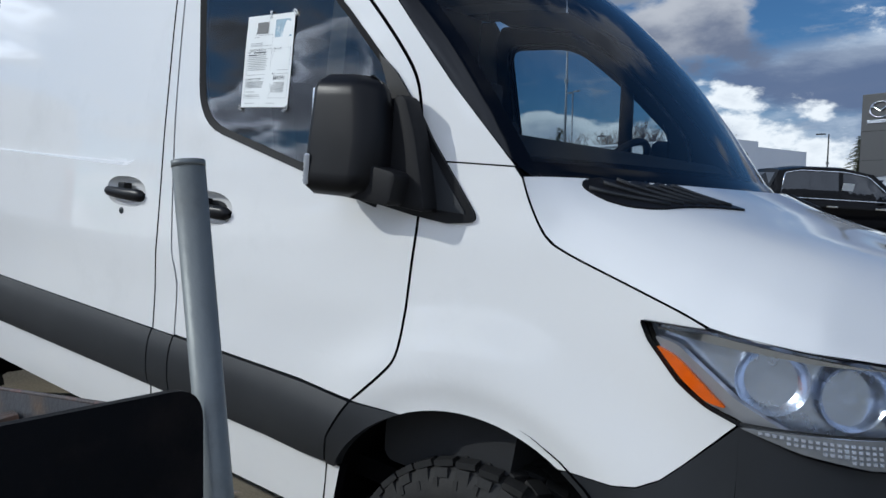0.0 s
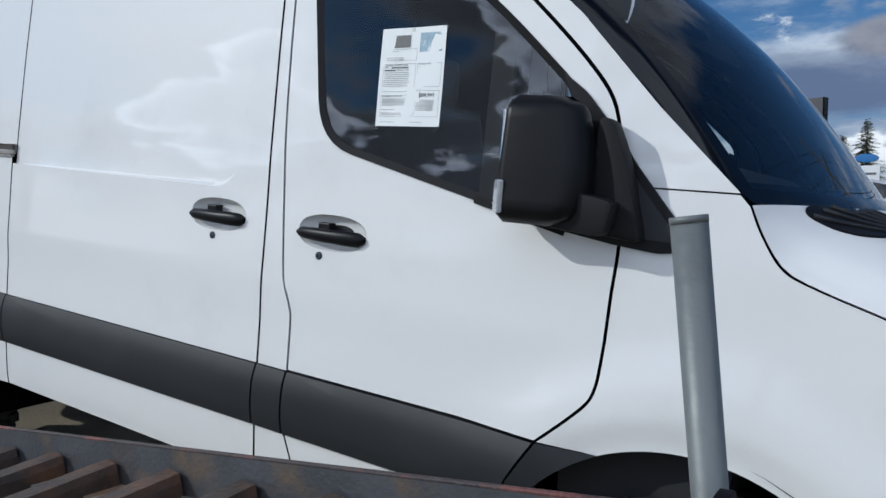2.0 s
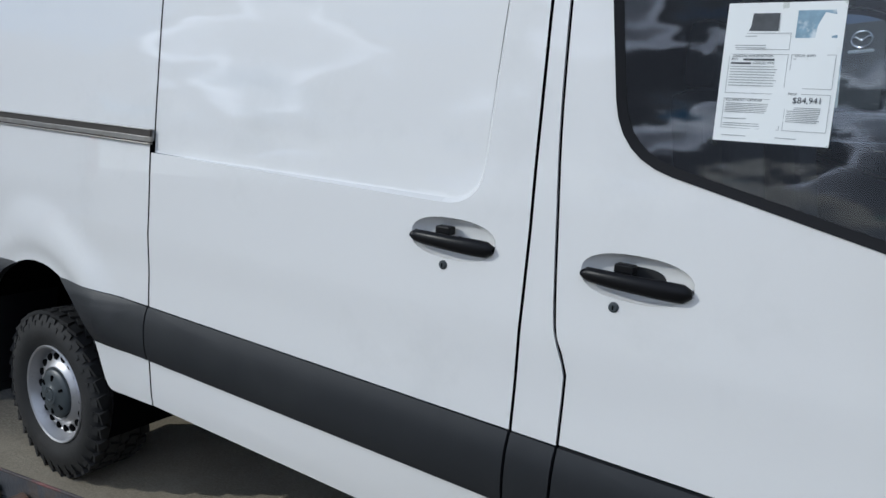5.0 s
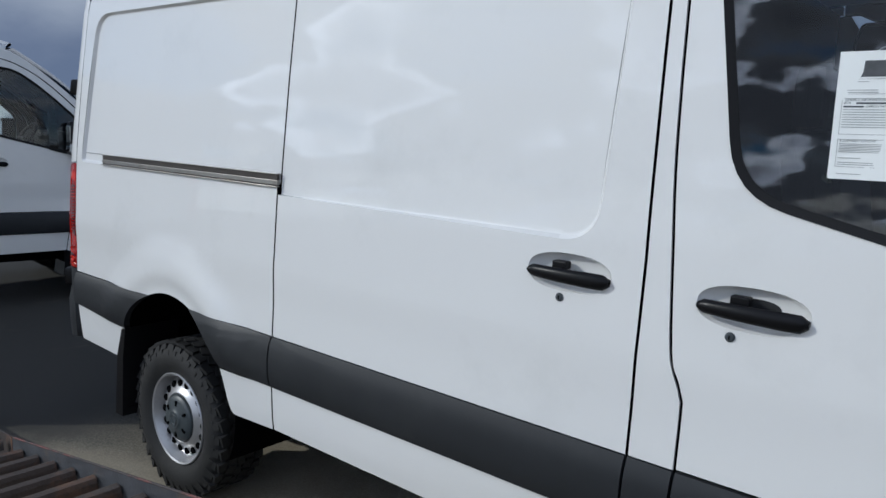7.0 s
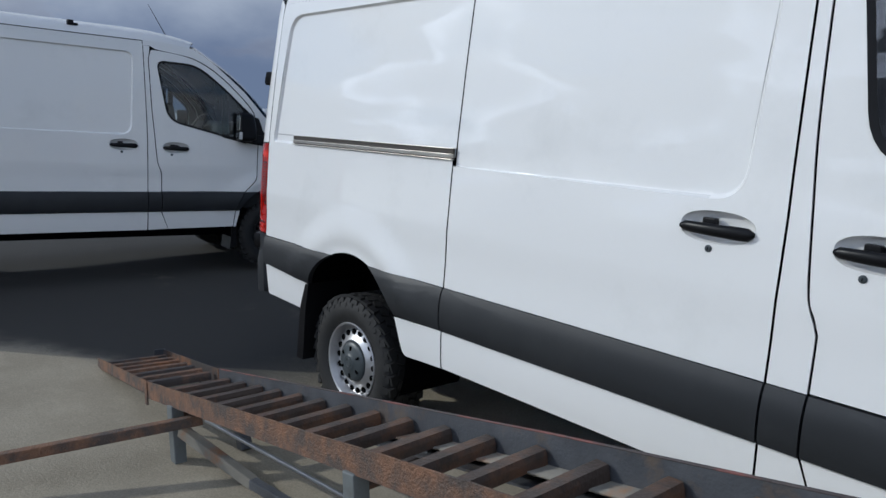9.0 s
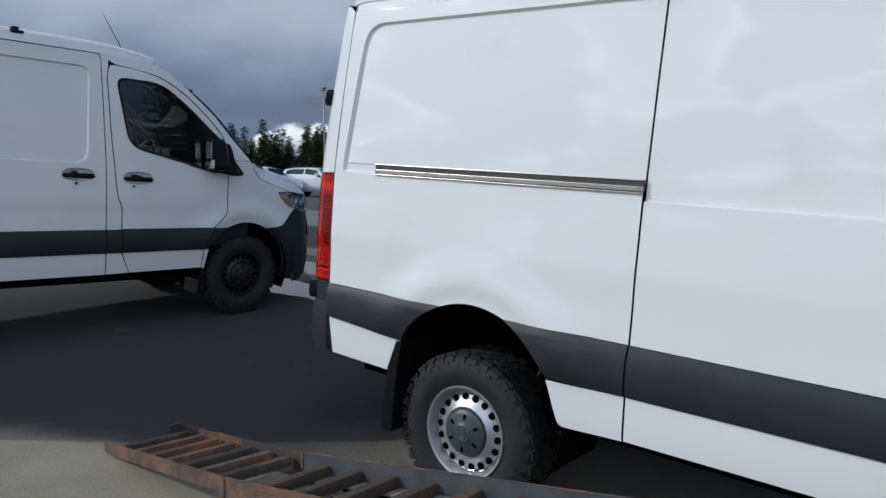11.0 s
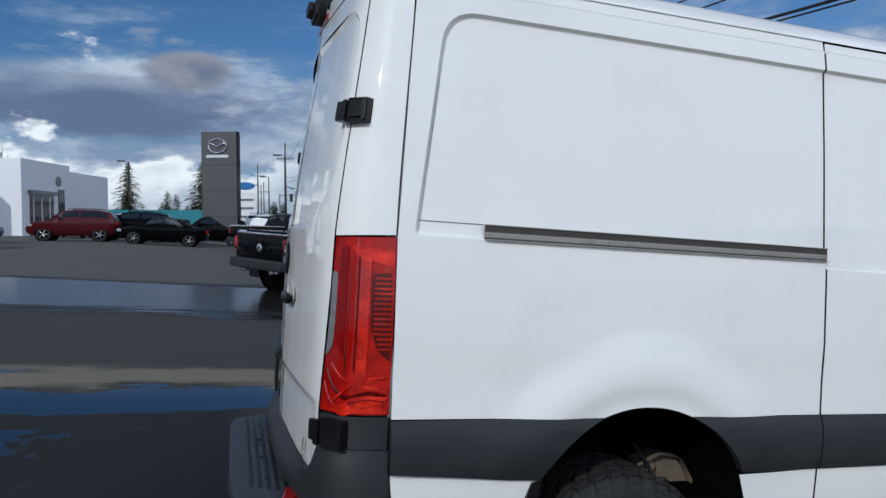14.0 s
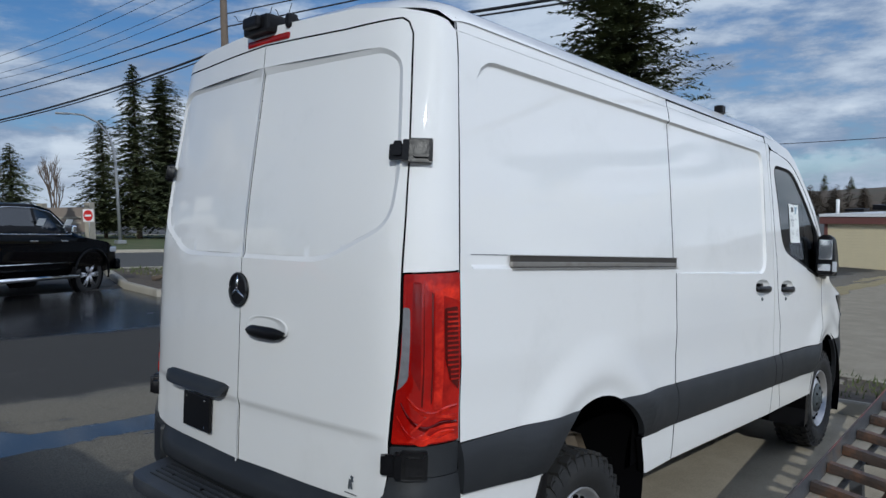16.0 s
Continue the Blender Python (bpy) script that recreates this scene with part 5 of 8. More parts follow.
    for k in range(25):
        t = k / 24
        e_ = (1 - abs(2 * t - 1) ** 14)
        y = 1.030 + 0.61 * t
        zt = 1.050
        rows.append([(-1.150, y, zt + 0.012 * e_), (-1.162 - 0.008 * e_, y, zt + 0.004 * e_), (-1.160 - 0.026 * e_, y, zt - 0.028 * e_), (-1.158 - 0.030 * e_, y, zt - 0.048 * e_), (-1.150, y, zt - 0.052 * e_)])
    part("plate_light_bar", face_out(loft(rows), (-1, 0, 0.3)), TRIM, van)
    # third brake lamp and camera on the roof's rear edge
    part("brake_lamp", boxes((-1.045, 0.96, 2.466, 0.05, 0.31, 0.030), bevel=0.010), RED, van, "red high brake lamp")
    part("camera_housing", boxes((-1.045, 0.99, 2.525, 0.13, 0.19, 0.075), (-1.075, 0.99, 2.53, 0.12, 0.12, 0.05), (-1.02, 0.83, 2.515, 0.07, 0.055, 0.05), (-1.05, 0.815, 2.525, 0.05, 0.03, 0.06), (-1.0, 0.90, 2.495, 0.05, 0.14, 0.025), bevel=0.014), BLACK, van, "black rear camera housing")
    # rear bumper with step
    rows = []
    for i in range(49):
        s = -1 + 2 * i / 48
        bend = (1 - abs(s) ** 6)
        rows.append([(-1.115 - dx * bend, 1.01 + s * 0.78, z) for dx, z in ((0.025, 0.775), (0.045, 0.752), (0.062, 0.738), (0.074, 0.710), (0.072, 0.672), (0.050, 0.645), (0.0, 0.640))])
    part("rear_bumper", smooth(loft(rows), 30), TRIM, van, "dark grey rounded rear bumper")
    tread = rounded([(-1.10, 0.28), (-1.345, 0.34), (-1.358, 0.60), (-1.358, 1.47), (-1.342, 1.58), (-1.10, 1.72)], [0.01, 0.06, 0.03, 0.03, 0.08, 0.01], 5)
    stp = part("rear_step", smooth(extrude_poly(tread, -0.060, lambda u, v, w: (u, v, 0.628 + w), 0.012), 40), STEP, van, "dusty dark grey plastic rear step")
    for k in range(5):
        part("step_ridge", boxes((-1.165 - 0.030 * k, 0.985, 0.630, 0.008, 1.14 - 0.03 * k, 0.006)), TRIM, stp)
    for k in range(4):
        part("step_bolt", boxes((-1.225, 0.55 + 0.28 * k, 0.631, 0.014, 0.014, 0.006), bevel=0.002), BLACK, stp)
    part("step_bracket", boxes((-1.02, 0.55, 0.60, 0.26, 0.08, 0.04), (-1.02, 1.42, 0.60, 0.26, 0.08, 0.04)), DARK, van)
    part("reflector", boxes((-1.158, 0.33, 0.63, 0.05, 0.14, 0.036, Matrix.Rotation(radians(-12), 4, "Z")), bevel=0.006), RED, van)
    # --- underside, wheel wells, unseen dark sheets added behind the cargo panels
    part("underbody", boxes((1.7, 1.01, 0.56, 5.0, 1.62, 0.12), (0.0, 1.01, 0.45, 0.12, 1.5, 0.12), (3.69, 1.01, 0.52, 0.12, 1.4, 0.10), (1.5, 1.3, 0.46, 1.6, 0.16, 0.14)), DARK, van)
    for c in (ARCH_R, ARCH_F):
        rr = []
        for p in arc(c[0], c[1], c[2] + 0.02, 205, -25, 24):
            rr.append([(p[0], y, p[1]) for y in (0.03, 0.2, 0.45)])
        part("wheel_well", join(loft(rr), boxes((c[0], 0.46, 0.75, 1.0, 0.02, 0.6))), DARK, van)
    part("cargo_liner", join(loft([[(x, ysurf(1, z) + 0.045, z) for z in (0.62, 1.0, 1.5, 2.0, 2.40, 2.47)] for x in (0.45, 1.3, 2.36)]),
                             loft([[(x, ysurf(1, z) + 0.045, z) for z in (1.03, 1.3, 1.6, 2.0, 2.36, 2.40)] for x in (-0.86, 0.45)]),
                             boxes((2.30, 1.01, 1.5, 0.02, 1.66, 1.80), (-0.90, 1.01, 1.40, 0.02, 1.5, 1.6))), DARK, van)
    for sgn in (0, 1):
        yy = -0.005 if not sgn else W + 0.005
        flap = extrude_poly([(-0.47, 0.30), (-0.40, 0.30), (-0.385, 0.62), (-0.36, 0.775), (-0.395, 0.765), (-0.445, 0.62)], 0.30, lambda u, v, w: (u, yy + (w if not sgn else -w), v))
        part("mud_flap", flap, BLACK, van)
        flap = extrude_poly([(3.19, 0.36), (3.27, 0.40), (3.26, 0.62), (3.22, 0.61)], 0.26, lambda u, v, w: (u, 0.03 + w if not sgn else W - 0.03 - w, v))
        part("mud_flap", flap, BLACK, van)
    # arch bracket and strut seen in the rear wheel well
    plate = rounded([(0.235, 0.700), (0.330, 0.742), (0.430, 0.722), (0.486, 0.640), (0.500, 0.480), (0.468, 0.478), (0.448, 0.585), (0.385, 0.640), (0.320, 0.640), (0.300, 0.560), (0.262, 0.560)], 0.014, 3)
    br = part("spring_bracket", extrude_poly(plate, 0.014, lambda u, v, w: (u, 0.365 + w, v), 0.003), MUDDY, van, "muddy suspension bracket")
    part("bracket_flange", loft([[(u, 0.325 + 0.10 * k, v + 0.006 * k) for k in range(2)] for u, v in ((0.232, 0.703), (0.330, 0.746), (0.433, 0.726), (0.490, 0.641), (0.505, 0.478))]), MUDDY, br)
    part("hanger", extrude_poly(rounded([(0.340, 0.660), (0.385, 0.672), (0.452, 0.500), (0.405, 0.480)], 0.012, 3), 0.04, lambda u, v, w: (u, 0.385 + w, v), 0.006), MUDDY, br)
    part("shackle", tube([(0.300, 0.345, 0.690), (0.300, 0.43, 0.690)], 0.020, 10), MUDDY, br)
    part("brake_hose", tube(flowing([(0.20, 0.33, 0.80), (0.255, 0.30, 0.700), (0.235, 0.28, 0.640), (0.29, 0.30, 0.60)], 5), 0.009, 6), BLACK, van)
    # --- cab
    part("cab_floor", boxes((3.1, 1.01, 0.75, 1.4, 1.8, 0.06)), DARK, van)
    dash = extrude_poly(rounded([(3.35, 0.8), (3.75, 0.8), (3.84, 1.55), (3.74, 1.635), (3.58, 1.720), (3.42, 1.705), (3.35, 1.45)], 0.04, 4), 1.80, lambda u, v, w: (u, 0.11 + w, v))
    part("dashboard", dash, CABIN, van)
    for yc in (0.52, 1.50):
        seat = boxes((2.95, yc, 1.20, 0.52, 0.50, 0.16), bevel=0.05)
        part("seat_cushion", seat, CABIN, van)
        part("seat_back", boxes((2.66, yc, 1.55, 0.14, 0.48, 0.64, Matrix.Rotation(radians(-10), 4, "Y")), bevel=0.05), CABIN, van)
        part("head_rest", boxes((2.585, yc, 1.95, 0.09, 0.28, 0.18), bevel=0.04), CABIN, van)
    wc = Vector((3.30, 1.50, 1.62))
    ring = []
    for k in range(28):
        a = k * math.tau / 28
        ring.append(wc + Vector((0.195 * math.cos(a) * 0.55, 0.195 * math.sin(a), 0.195 * math.cos(a) * 0.83)))
    part("steering_wheel", join(tube(ring, 0.016, 8, True), tube([wc, wc + Vector((0.16, 0, -0.09))], 0.04, 8), tube([ring[7], ring[21]], 0.02, 8)), BLACK, van)
    # --- mirrors
    for right in (True, False):
        f = (lambda p: Vector(p)) if right else (lambda p: Vector((p[0], W - p[1], p[2])))
        rows = []
        for k in range(17):
            t = k / 16
            z = 1.522 + 0.300 * t
            edge_ = max(0.0, (abs(2 * t - 1) - 0.72) / 0.28)
            cut = 0.030 * edge_ ** 2.5                     # rounding towards the top and the foot
            yo = -0.142 + 0.026 * t + cut                  # outer side
            yi = 0.004 - 0.010 * t - cut
            xr = 3.224 + 0.004 * t + 0.4 * cut             # flat rear edge round the glass
            xf = 3.420 + 0.018 * math.sin(math.pi * min(1, t * 1.1)) - 0.020 * t - 1.2 * cut
            q = rounded([(xr, yo), (xf - 0.030, yo + 0.014), (xf, yo + 0.060), (xf + 0.004, yi - 0.02), (xf - 0.02, yi), (xr, yi)], [0.020, 0.03, 0.04, 0.03, 0.02, 0.012], 4)
            rows.append([f((u, v, z)) for u, v in q + q[:1]])
        bm = loft(rows)
        bmesh.ops.holes_fill(bm, edges=[e for e in bm.edges if len(e.link_faces) == 1], sides=0)
        bmesh.ops.recalc_face_normals(bm, faces=bm.faces)
        head = part("mirror", smooth(bm, 40), BLACK, van, "black plastic door mirror")
        # arm: a foot under the head and a fin that stands on the sail panel
        foot = rounded([(3.285, 1.524), (3.480, 1.508), (3.500, 1.590), (3.400, 1.606), (3.290, 1.600)], [0.012, 0.02, 0.02, 0.02, 0.012], 3)
        fin = rounded([(3.425, 1.512), (3.550, 1.500), (3.500, 1.690), (3.462, 1.775), (3.428, 1.780)], [0.02, 0.02, 0.04, 0.02, 0.015], 3)
        arm = join(extrude_poly(foot, 0.105, lambda u, v, w: f((u, -0.090 + w, v)), 0.008), extrude_poly(fin, 0.058, lambda u, v, w: f((u, -0.036 + w, v)), 0.008))
        part("mirror_arm", smooth(arm, 40), SEAL, van)
        gb = boxes((3.2275, f((0, -0.066, 0)).y, 1.71, 0.008, 0.096, 0.15), (3.2265, f((0, -0.060, 0)).y, 1.575, 0.008, 0.090, 0.05), bevel=0.003)
        part("mirror_glass", gb, CHROME, van)
        turn = Matrix.Rotation(radians(45 if right else -45), 4, "Z")
        out_ = -1 if right else 1
        part("mirror_lamp", boxes((3.2345, f((0, -0.1285, 0)).y, 1.582, 0.014, 0.034, 0.078, turn), bevel=0.005), LAMPLENS, van, "clear side repeater lens")
        for k in range(6):
            part("lens_rib", boxes((3.2295, f((0, -0.1285, 0)).y + out_ * 0.005, 1.554 + 0.011 * k, 0.003, 0.028, 0.004, turn), bevel=0.001), LAMPLENS, van)
    # --- wheels
    for xw, hz in ((0.0, hub_z), (3.69, 0.508)):
        build_wheel(van, xw, 0.06, hz, True, rim_mat, hub_mat)
        build_wheel(van, xw, W - 0.06, hz, False, rim_mat, hub_mat)
    taper_left(van)
    return van


RED_BRIGHT = material("bright_red_lens", (0.32, 0.004, 0.002), 0.10, vary=0.25, scale=24, coat=0.45, coat_rough=0.02, spec=0.3, bump=0.12, bump_scale=40, tint=(0.80, 0.030, 0.010), tint_at=(0.42, 0.70), tint_scale=13)
RED_DEEP = material("deep_red_lens", (0.17, 0.002, 0.002), 0.15, spec=0.25, vary=0.3, scale=14, coat=0.4, coat_rough=0.02)
REVERSE = material("smoked_lens", (0.20, 0.20, 0.21), 0.12, 0.2, vary=0.25, scale=40, coat=1.0, bump=0.3, bump_scale=120)
TURN = material("turn_lens", (0.20, 0.21, 0.22), 0.15, 0.3, vary=0.2, scale=40, coat=0.8)
SILVER = material("lamp_silver", (0.70, 0.77, 0.90), 0.26, 0.85, vary=0.12, scale=14, bump=0.12, bump_scale=40)
SCREEN = glass_material("windscreen_glass", (0.66, 0.74, 0.80), ior=1.5)
FRIT = material("black_glass_edge", (0.003, 0.003, 0.004), 0.10, vary=0.1, scale=6, spec=0.35, rough_vary=0.02)
HINGE = material("hinge_black", (0.006, 0.006, 0.007), 0.36, vary=0.2, scale=30, spec=0.25, bump=0.15, bump_scale=50)
SEAL = material("rubber_seal", (0.010, 0.010, 0.011), 0.62, vary=0.15, scale=20, spec=0.2)
STEP = material("step_plastic", (0.040, 0.044, 0.052), 0.5, spec=0.35, vary=0.15, scale=9, bump=0.1, bump_scale=200, tint=(0.060, 0.063, 0.068), tint_at=(0.5, 0.72), tint_scale=6)
MUDDY = material("muddy_metal", (0.19, 0.150, 0.105), 0.8, vary=0.3, scale=12, tint=(0.07, 0.06, 0.05), tint_at=(0.4, 0.7), tint_scale=6)
LAMPLENS = material("clear_plastic", (0.46, 0.48, 0.50), 0.12, 0.3, vary=0.2, scale=60, coat=1.0)
THETA = 4.2
VAN_M = Matrix.Translation((0, 0, 0.385)) @ Matrix.Rotation(radians(THETA), 4, "Y") @ Matrix.Translation((0, 0, -0.385))
build_van("cargo_van", VAN_M, "white cargo van with grey cladding and lifted off-road tyres")
VX, VY, VZ, VYAW, VTX, VTY = -4.335, -1.914, 0.2875, 84.99, -0.39, 4.30


# ---- ground ----
def gz(x, y):
    """Height of the lot: it falls towards +x and rises away from the van's side."""
    if x > 12:
        ax = -0.666 - 0.038 * min(x - 12, 54)
    elif x > 4:
        ax = -0.172 - 0.06175 * (x - 4)
    elif x > 0:
        ax = -0.073 * x + 0.0075 * x * x
    else:
        ax = -0.073 * x if x > -6 else 0.438 + 0.026 * min(-x - 6, 60)
    ay = 0.031 * y if 0 < y < 15 else (0.465 + 0.006 * min(y - 15, 60) if y > 0 else 0.01 * y)
    return ax + ay


def ground_material():
    m = bpy.data.materials.new("asphalt")
    m.use_nodes = True
    n, l = m.node_tree.nodes, m.node_tree.links
    b = n["Principled BSDF"]
    tc = n.new("ShaderNodeTexCoord")
    sp = n.new("ShaderNodeSeparateXYZ")
    l.new(tc.outputs["Object"], sp.inputs[0])

    def noise_node(scale, detail=5, rough=0.6, sx=1, sy=1):
        mp = n.new("ShaderNodeMapping")
        mp.inputs["Scale"].default_value = (sx, sy, 1)
        l.new(tc.outputs["Object"], mp.inputs[0])
        t = n.new("ShaderNodeTexNoise")
        t.inputs["Scale"].default_value, t.inputs["Detail"].default_value, t.inputs["Roughness"].default_value = scale, detail, rough
        l.new(mp.outputs[0], t.inputs["Vector"])
        return t.outputs[0]

    def mth(op, a, c=None, clamp=False):
        k = n.new("ShaderNodeMath")
        k.operation, k.use_clamp = op, clamp
        for i, v in enumerate((a, c)):
            if v is None:
                continue
            if isinstance(v, (int, float)):
                k.inputs[i].default_value = v
            else:
                l.new(v, k.inputs[i])
        return k.outputs[0]

    def rng(v, a, c, lo=0.0, hi=1.0, smooth_=True):
        k = n.new("ShaderNodeMapRange")
        k.interpolation_type = "SMOOTHSTEP" if smooth_ else "LINEAR"
        for i, q in enumerate((a, c, lo, hi)):
            k.inputs[i + 1].default_value = q
        l.new(v, k.inputs[0])
        return k.outputs[0]

    def blend(f, a, c):
        k = n.new("ShaderNodeMix")
        k.data_type = "RGBA"
        l.new(f, k.inputs[0])
        for i, v in ((6, a), (7, c)):
            if isinstance(v, tuple):
                k.inputs[i].default_value = (*v, 1)
            else:
                l.new(v, k.inputs[i])
        return k.outputs[2]

    grain = noise_node(90, 4)
    mid = noise_node(2.2, 7, 0.65)
    streak = noise_node(0.55, 6, 0.6, 0.28, 1.6)
    base = blend(rng(grain, 0.35, 0.65), (0.115, 0.104, 0.083), (0.205, 0.185, 0.146))
    base = blend(rng(mid, 0.5, 0.75), base, (0.105, 0.096, 0.080))
    # dry, dusty paving along the ramp; its bright tone also paints the sunlit side
    shade_edge = mth('ADD', mth('SUBTRACT', sp.outputs[1], mth('MULTIPLY', sp.outputs[0], 0.6)), mth('MULTIPLY', mth('SUBTRACT', mid, 0.5), 0.5))
    dusty = mth('MULTIPLY', rng(shade_edge, 0.62, 0.30), rng(mth('ADD', sp.outputs[0], mid), -7.0, -5.0))
    near = mth('MULTIPLY', rng(mth('ADD', sp.outputs[1], mth('MULTIPLY', mid, 1.2)), 2.4, 1.4), rng(mth('ADD', sp.outputs[0], mid), -0.4, 0.6))
    dusty = mth('MAXIMUM', dusty, near)
    base = blend(dusty, base, blend(rng(mth('ADD', mth('MULTIPLY', grain, 0.5), mth('MULTIPLY', mid, 0.5)), 0.35, 0.65), (0.245, 0.214, 0.160), (0.345, 0.303, 0.230)))
    band = mth('MULTIPLY', rng(mth('ADD', sp.outputs[1], mth('MULTIPLY', mid, 1.2)), 4.7, 5.1), rng(mth('ADD', sp.outputs[1], mth('MULTIPLY', mid, 1.2)), 6.3, 5.9))
    base = blend(band, base, blend(rng(grain, 0.35, 0.65), (0.130, 0.116, 0.088), (0.225, 0.200, 0.155)))
    # older, greyer paving towards the road
    far = rng(mth("ADD", sp.outputs[1], mth("MULTIPLY", mid, 1.2)), 5.6, 6.6)
    base = blend(far, base, blend(rng(grain, 0.3, 0.7), (0.075, 0.073, 0.068), (0.130, 0.126, 0.116)))
    # wet: a broad sheet across the lot and puddles before it
    wob = mth("ADD", sp.outputs[1], mth("MULTIPLY", mth("SUBTRACT", streak, 0.5), 2.0))
    fine = mth("MULTIPLY", mth("SUBTRACT", mid, 0.5), 0.5)
    wob = mth("ADD", wob, fine)
    sheet_w = mth("MULTIPLY", rng(wob, 8.6, 9.2), rng(wob, 13.9, 13.2))
    sheet_w = mth("MULTIPLY", sheet_w, rng(streak, 0.26, 0.44))
    pud = mth("MULTIPLY", rng(wob, 3.80, 3.88), rng(wob, 4.55, 4.47))
    rill = mth("MULTIPLY", mth("MULTIPLY", rng(wob, 5.10, 5.16), rng(wob, 5.42, 5.34)), rng(sp.outputs[0], -2.6, -3.4))
    wob2 = mth("ADD", mth("ADD", sp.outputs[1], mth("MULTIPLY", mth("SUBTRACT", streak, 0.5), 0.7)), mth("MULTIPLY", fine, 0.5))
    pool = mth("MULTIPLY", mth("MULTIPLY", rng(wob2, 2.68, 2.74), rng(wob2, 3.46, 3.40)), rng(mth("ADD", sp.outputs[0], mth("MULTIPLY", mid, 1.4)), -1.72, -1.84))
    still = mth("MAXIMUM", mth("MAXIMUM", pud, pool), rill)
    wet = mth("MAXIMUM", sheet_w, still)
    # damp beyond the puddles; before them darker colour for the second van's shadow
    damp_shade = mth("MAXIMUM", mth("MULTIPLY", rng(wob, 5.45, 5.75), rng(wob, 14.3, 13.6)), mth("MULTIPLY", mth("MULTIPLY", rng(shade_edge, 0.35, 0.75), rng(wob, 4.75, 4.55)), rng(sp.outputs[0], -0.6, -1.4)))
    base = blend(mth("MULTIPLY", damp_shade, rng(mid, 0.12, 0.42)), base, (0.054, 0.051, 0.046))
    base = blend(wet, base, (0.018, 0.018, 0.018))
    l.new(base, b.inputs["Base Color"])
    l.new(mth("SUBTRACT", rng(wet, 0.0, 1.0, 0.88, 0.20), rng(still, 0.4, 1.0, 0.0, 0.15)), b.inputs["Roughness"])
    l.new(rng(wet, 0.2, 1.0, 0.22, 0.50), b.inputs["Specular IOR Level"])
    bp = n.new("ShaderNodeBump")
    bp.inputs["Distance"].default_value = 0.006
    l.new(rng(wet, 0.2, 0.9, 0.55, 0.02), bp.inputs["Strength"])
    l.new(grain, bp.inputs["Height"])
    l.new(bp.outputs[0], b.inputs["Normal"])
    return m


GROUND = ground_material()
bm = bmesh.new()
xs = sorted(set([-2500, -900, -400, -200, -100, -66] + [k for k in range(-60, 66, 2)] + [66, 100, 200, 400, 900, 2500]))
ys = sorted(set([-2500, -900, -300, -100, -50] + list(range(-20, 76, 1)) + [100, 150, 300, 900, 2500]))
vs = {(x, y): bm.verts.new((x, y, gz(max(-66, min(66, x)), max(-50, min(75, y))))) for x in xs for y in ys}
for a, b in zip(xs, xs[1:]):
    for c, d in zip(ys, ys[1:]):
        bm.faces.new((vs[a, c], vs[b, c], vs[b, d], vs[a, d])).smooth = True
tagged(part("ground", bm, GROUND), "grey asphalt car lot with wet streaks", "ground", kind="structure")


def on_ground(x, y, yaw=0.0, tilt=True):
    """A pose standing on the lot; long things lean with its slope."""
    ca, sa = math.cos(radians(yaw)), math.sin(radians(yaw))
    n = Vector(((gz(x - 1, y) - gz(x + 1, y)) / 2, (gz(x, y - 1) - gz(x, y + 1)) / 2, 1)).normalized() if tilt else Vector((0, 0, 1))
    f = Vector((ca, sa, 0))
    f = (f - n * f.dot(n)).normalized()
    s = n.cross(f)
    return Matrix(((f.x, s.x, n.x, x), (f.y, s.y, n.y, y), (f.z, s.z, n.z, gz(x, y)), (0, 0, 0, 1)))


# ---- second van, parked across ----
RIM_BLACK = material("black_rim", (0.014, 0.014, 0.015), 0.45, 0.3, vary=0.1, scale=9)
VAN2_M = Matrix.Translation((VX, VY, VZ)) @ Matrix.Rotation(radians(VTY), 4, "Y") @ Matrix.Rotation(radians(VTX), 4, "X") @ Matrix.Rotation(radians(VYAW), 4, "Z")
van_b = build_van("cargo_van", VAN2_M, "white cargo van with black wheels parked in shade", RIM_BLACK, RIM_BLACK, hub_z=0.475)
tagged(van_b, category="van", group="cargo vans")

# ---- loading ramp ----
WALL = material("plain_wall", (0.42, 0.41, 0.39), 0.8, vary=0.08, scale=3, bump=0.1, bump_scale=40)
RUST = material("rusty_steel", (0.060, 0.050, 0.046), 0.6, 0.3, vary=0.3, scale=18, bump=0.35, bump_scale=120, tint=(0.25, 0.115, 0.055), tint_at=(0.48, 0.66), tint_scale=3.5)
RUST_RED = material("brown_rust", (0.20, 0.105, 0.062), 0.75, 0.2, vary=0.55, scale=34, bump=0.9, bump_scale=110, tint=(0.085, 0.066, 0.056), tint_at=(0.44, 0.60), tint_scale=7)
PLATE_STEEL = material("end_plate_steel", (0.003, 0.0034, 0.005), 0.6, 0.0, spec=0.12, vary=0.5, scale=7, bump=0.15, bump_scale=60, tint=(0.016, 0.012, 0.012), tint_at=(0.5, 0.75), tint_scale=4)
RUNG_STEEL = material("rung_steel", (0.060, 0.044, 0.036), 0.5, 0.2, vary=0.45, scale=16, bump=0.3, bump_scale=90, tint=(0.15, 0.075, 0.042), tint_at=(0.48, 0.66), tint_scale=6)
DUSTY = material("dusty_flange", (0.20, 0.185, 0.155), 0.85, vary=0.25, scale=9, bump=0.3, bump_scale=70, tint=(0.26, 0.13, 0.06), tint_at=(0.52, 0.66), tint_scale=5)
DARK_STEEL = material("dark_painted_steel", (0.085, 0.090, 0.100), 0.42, 0.3, vary=0.55, scale=9, bump=0.2, bump_scale=90, tint=(0.17, 0.12, 0.08), tint_at=(0.54, 0.72), tint_scale=6)
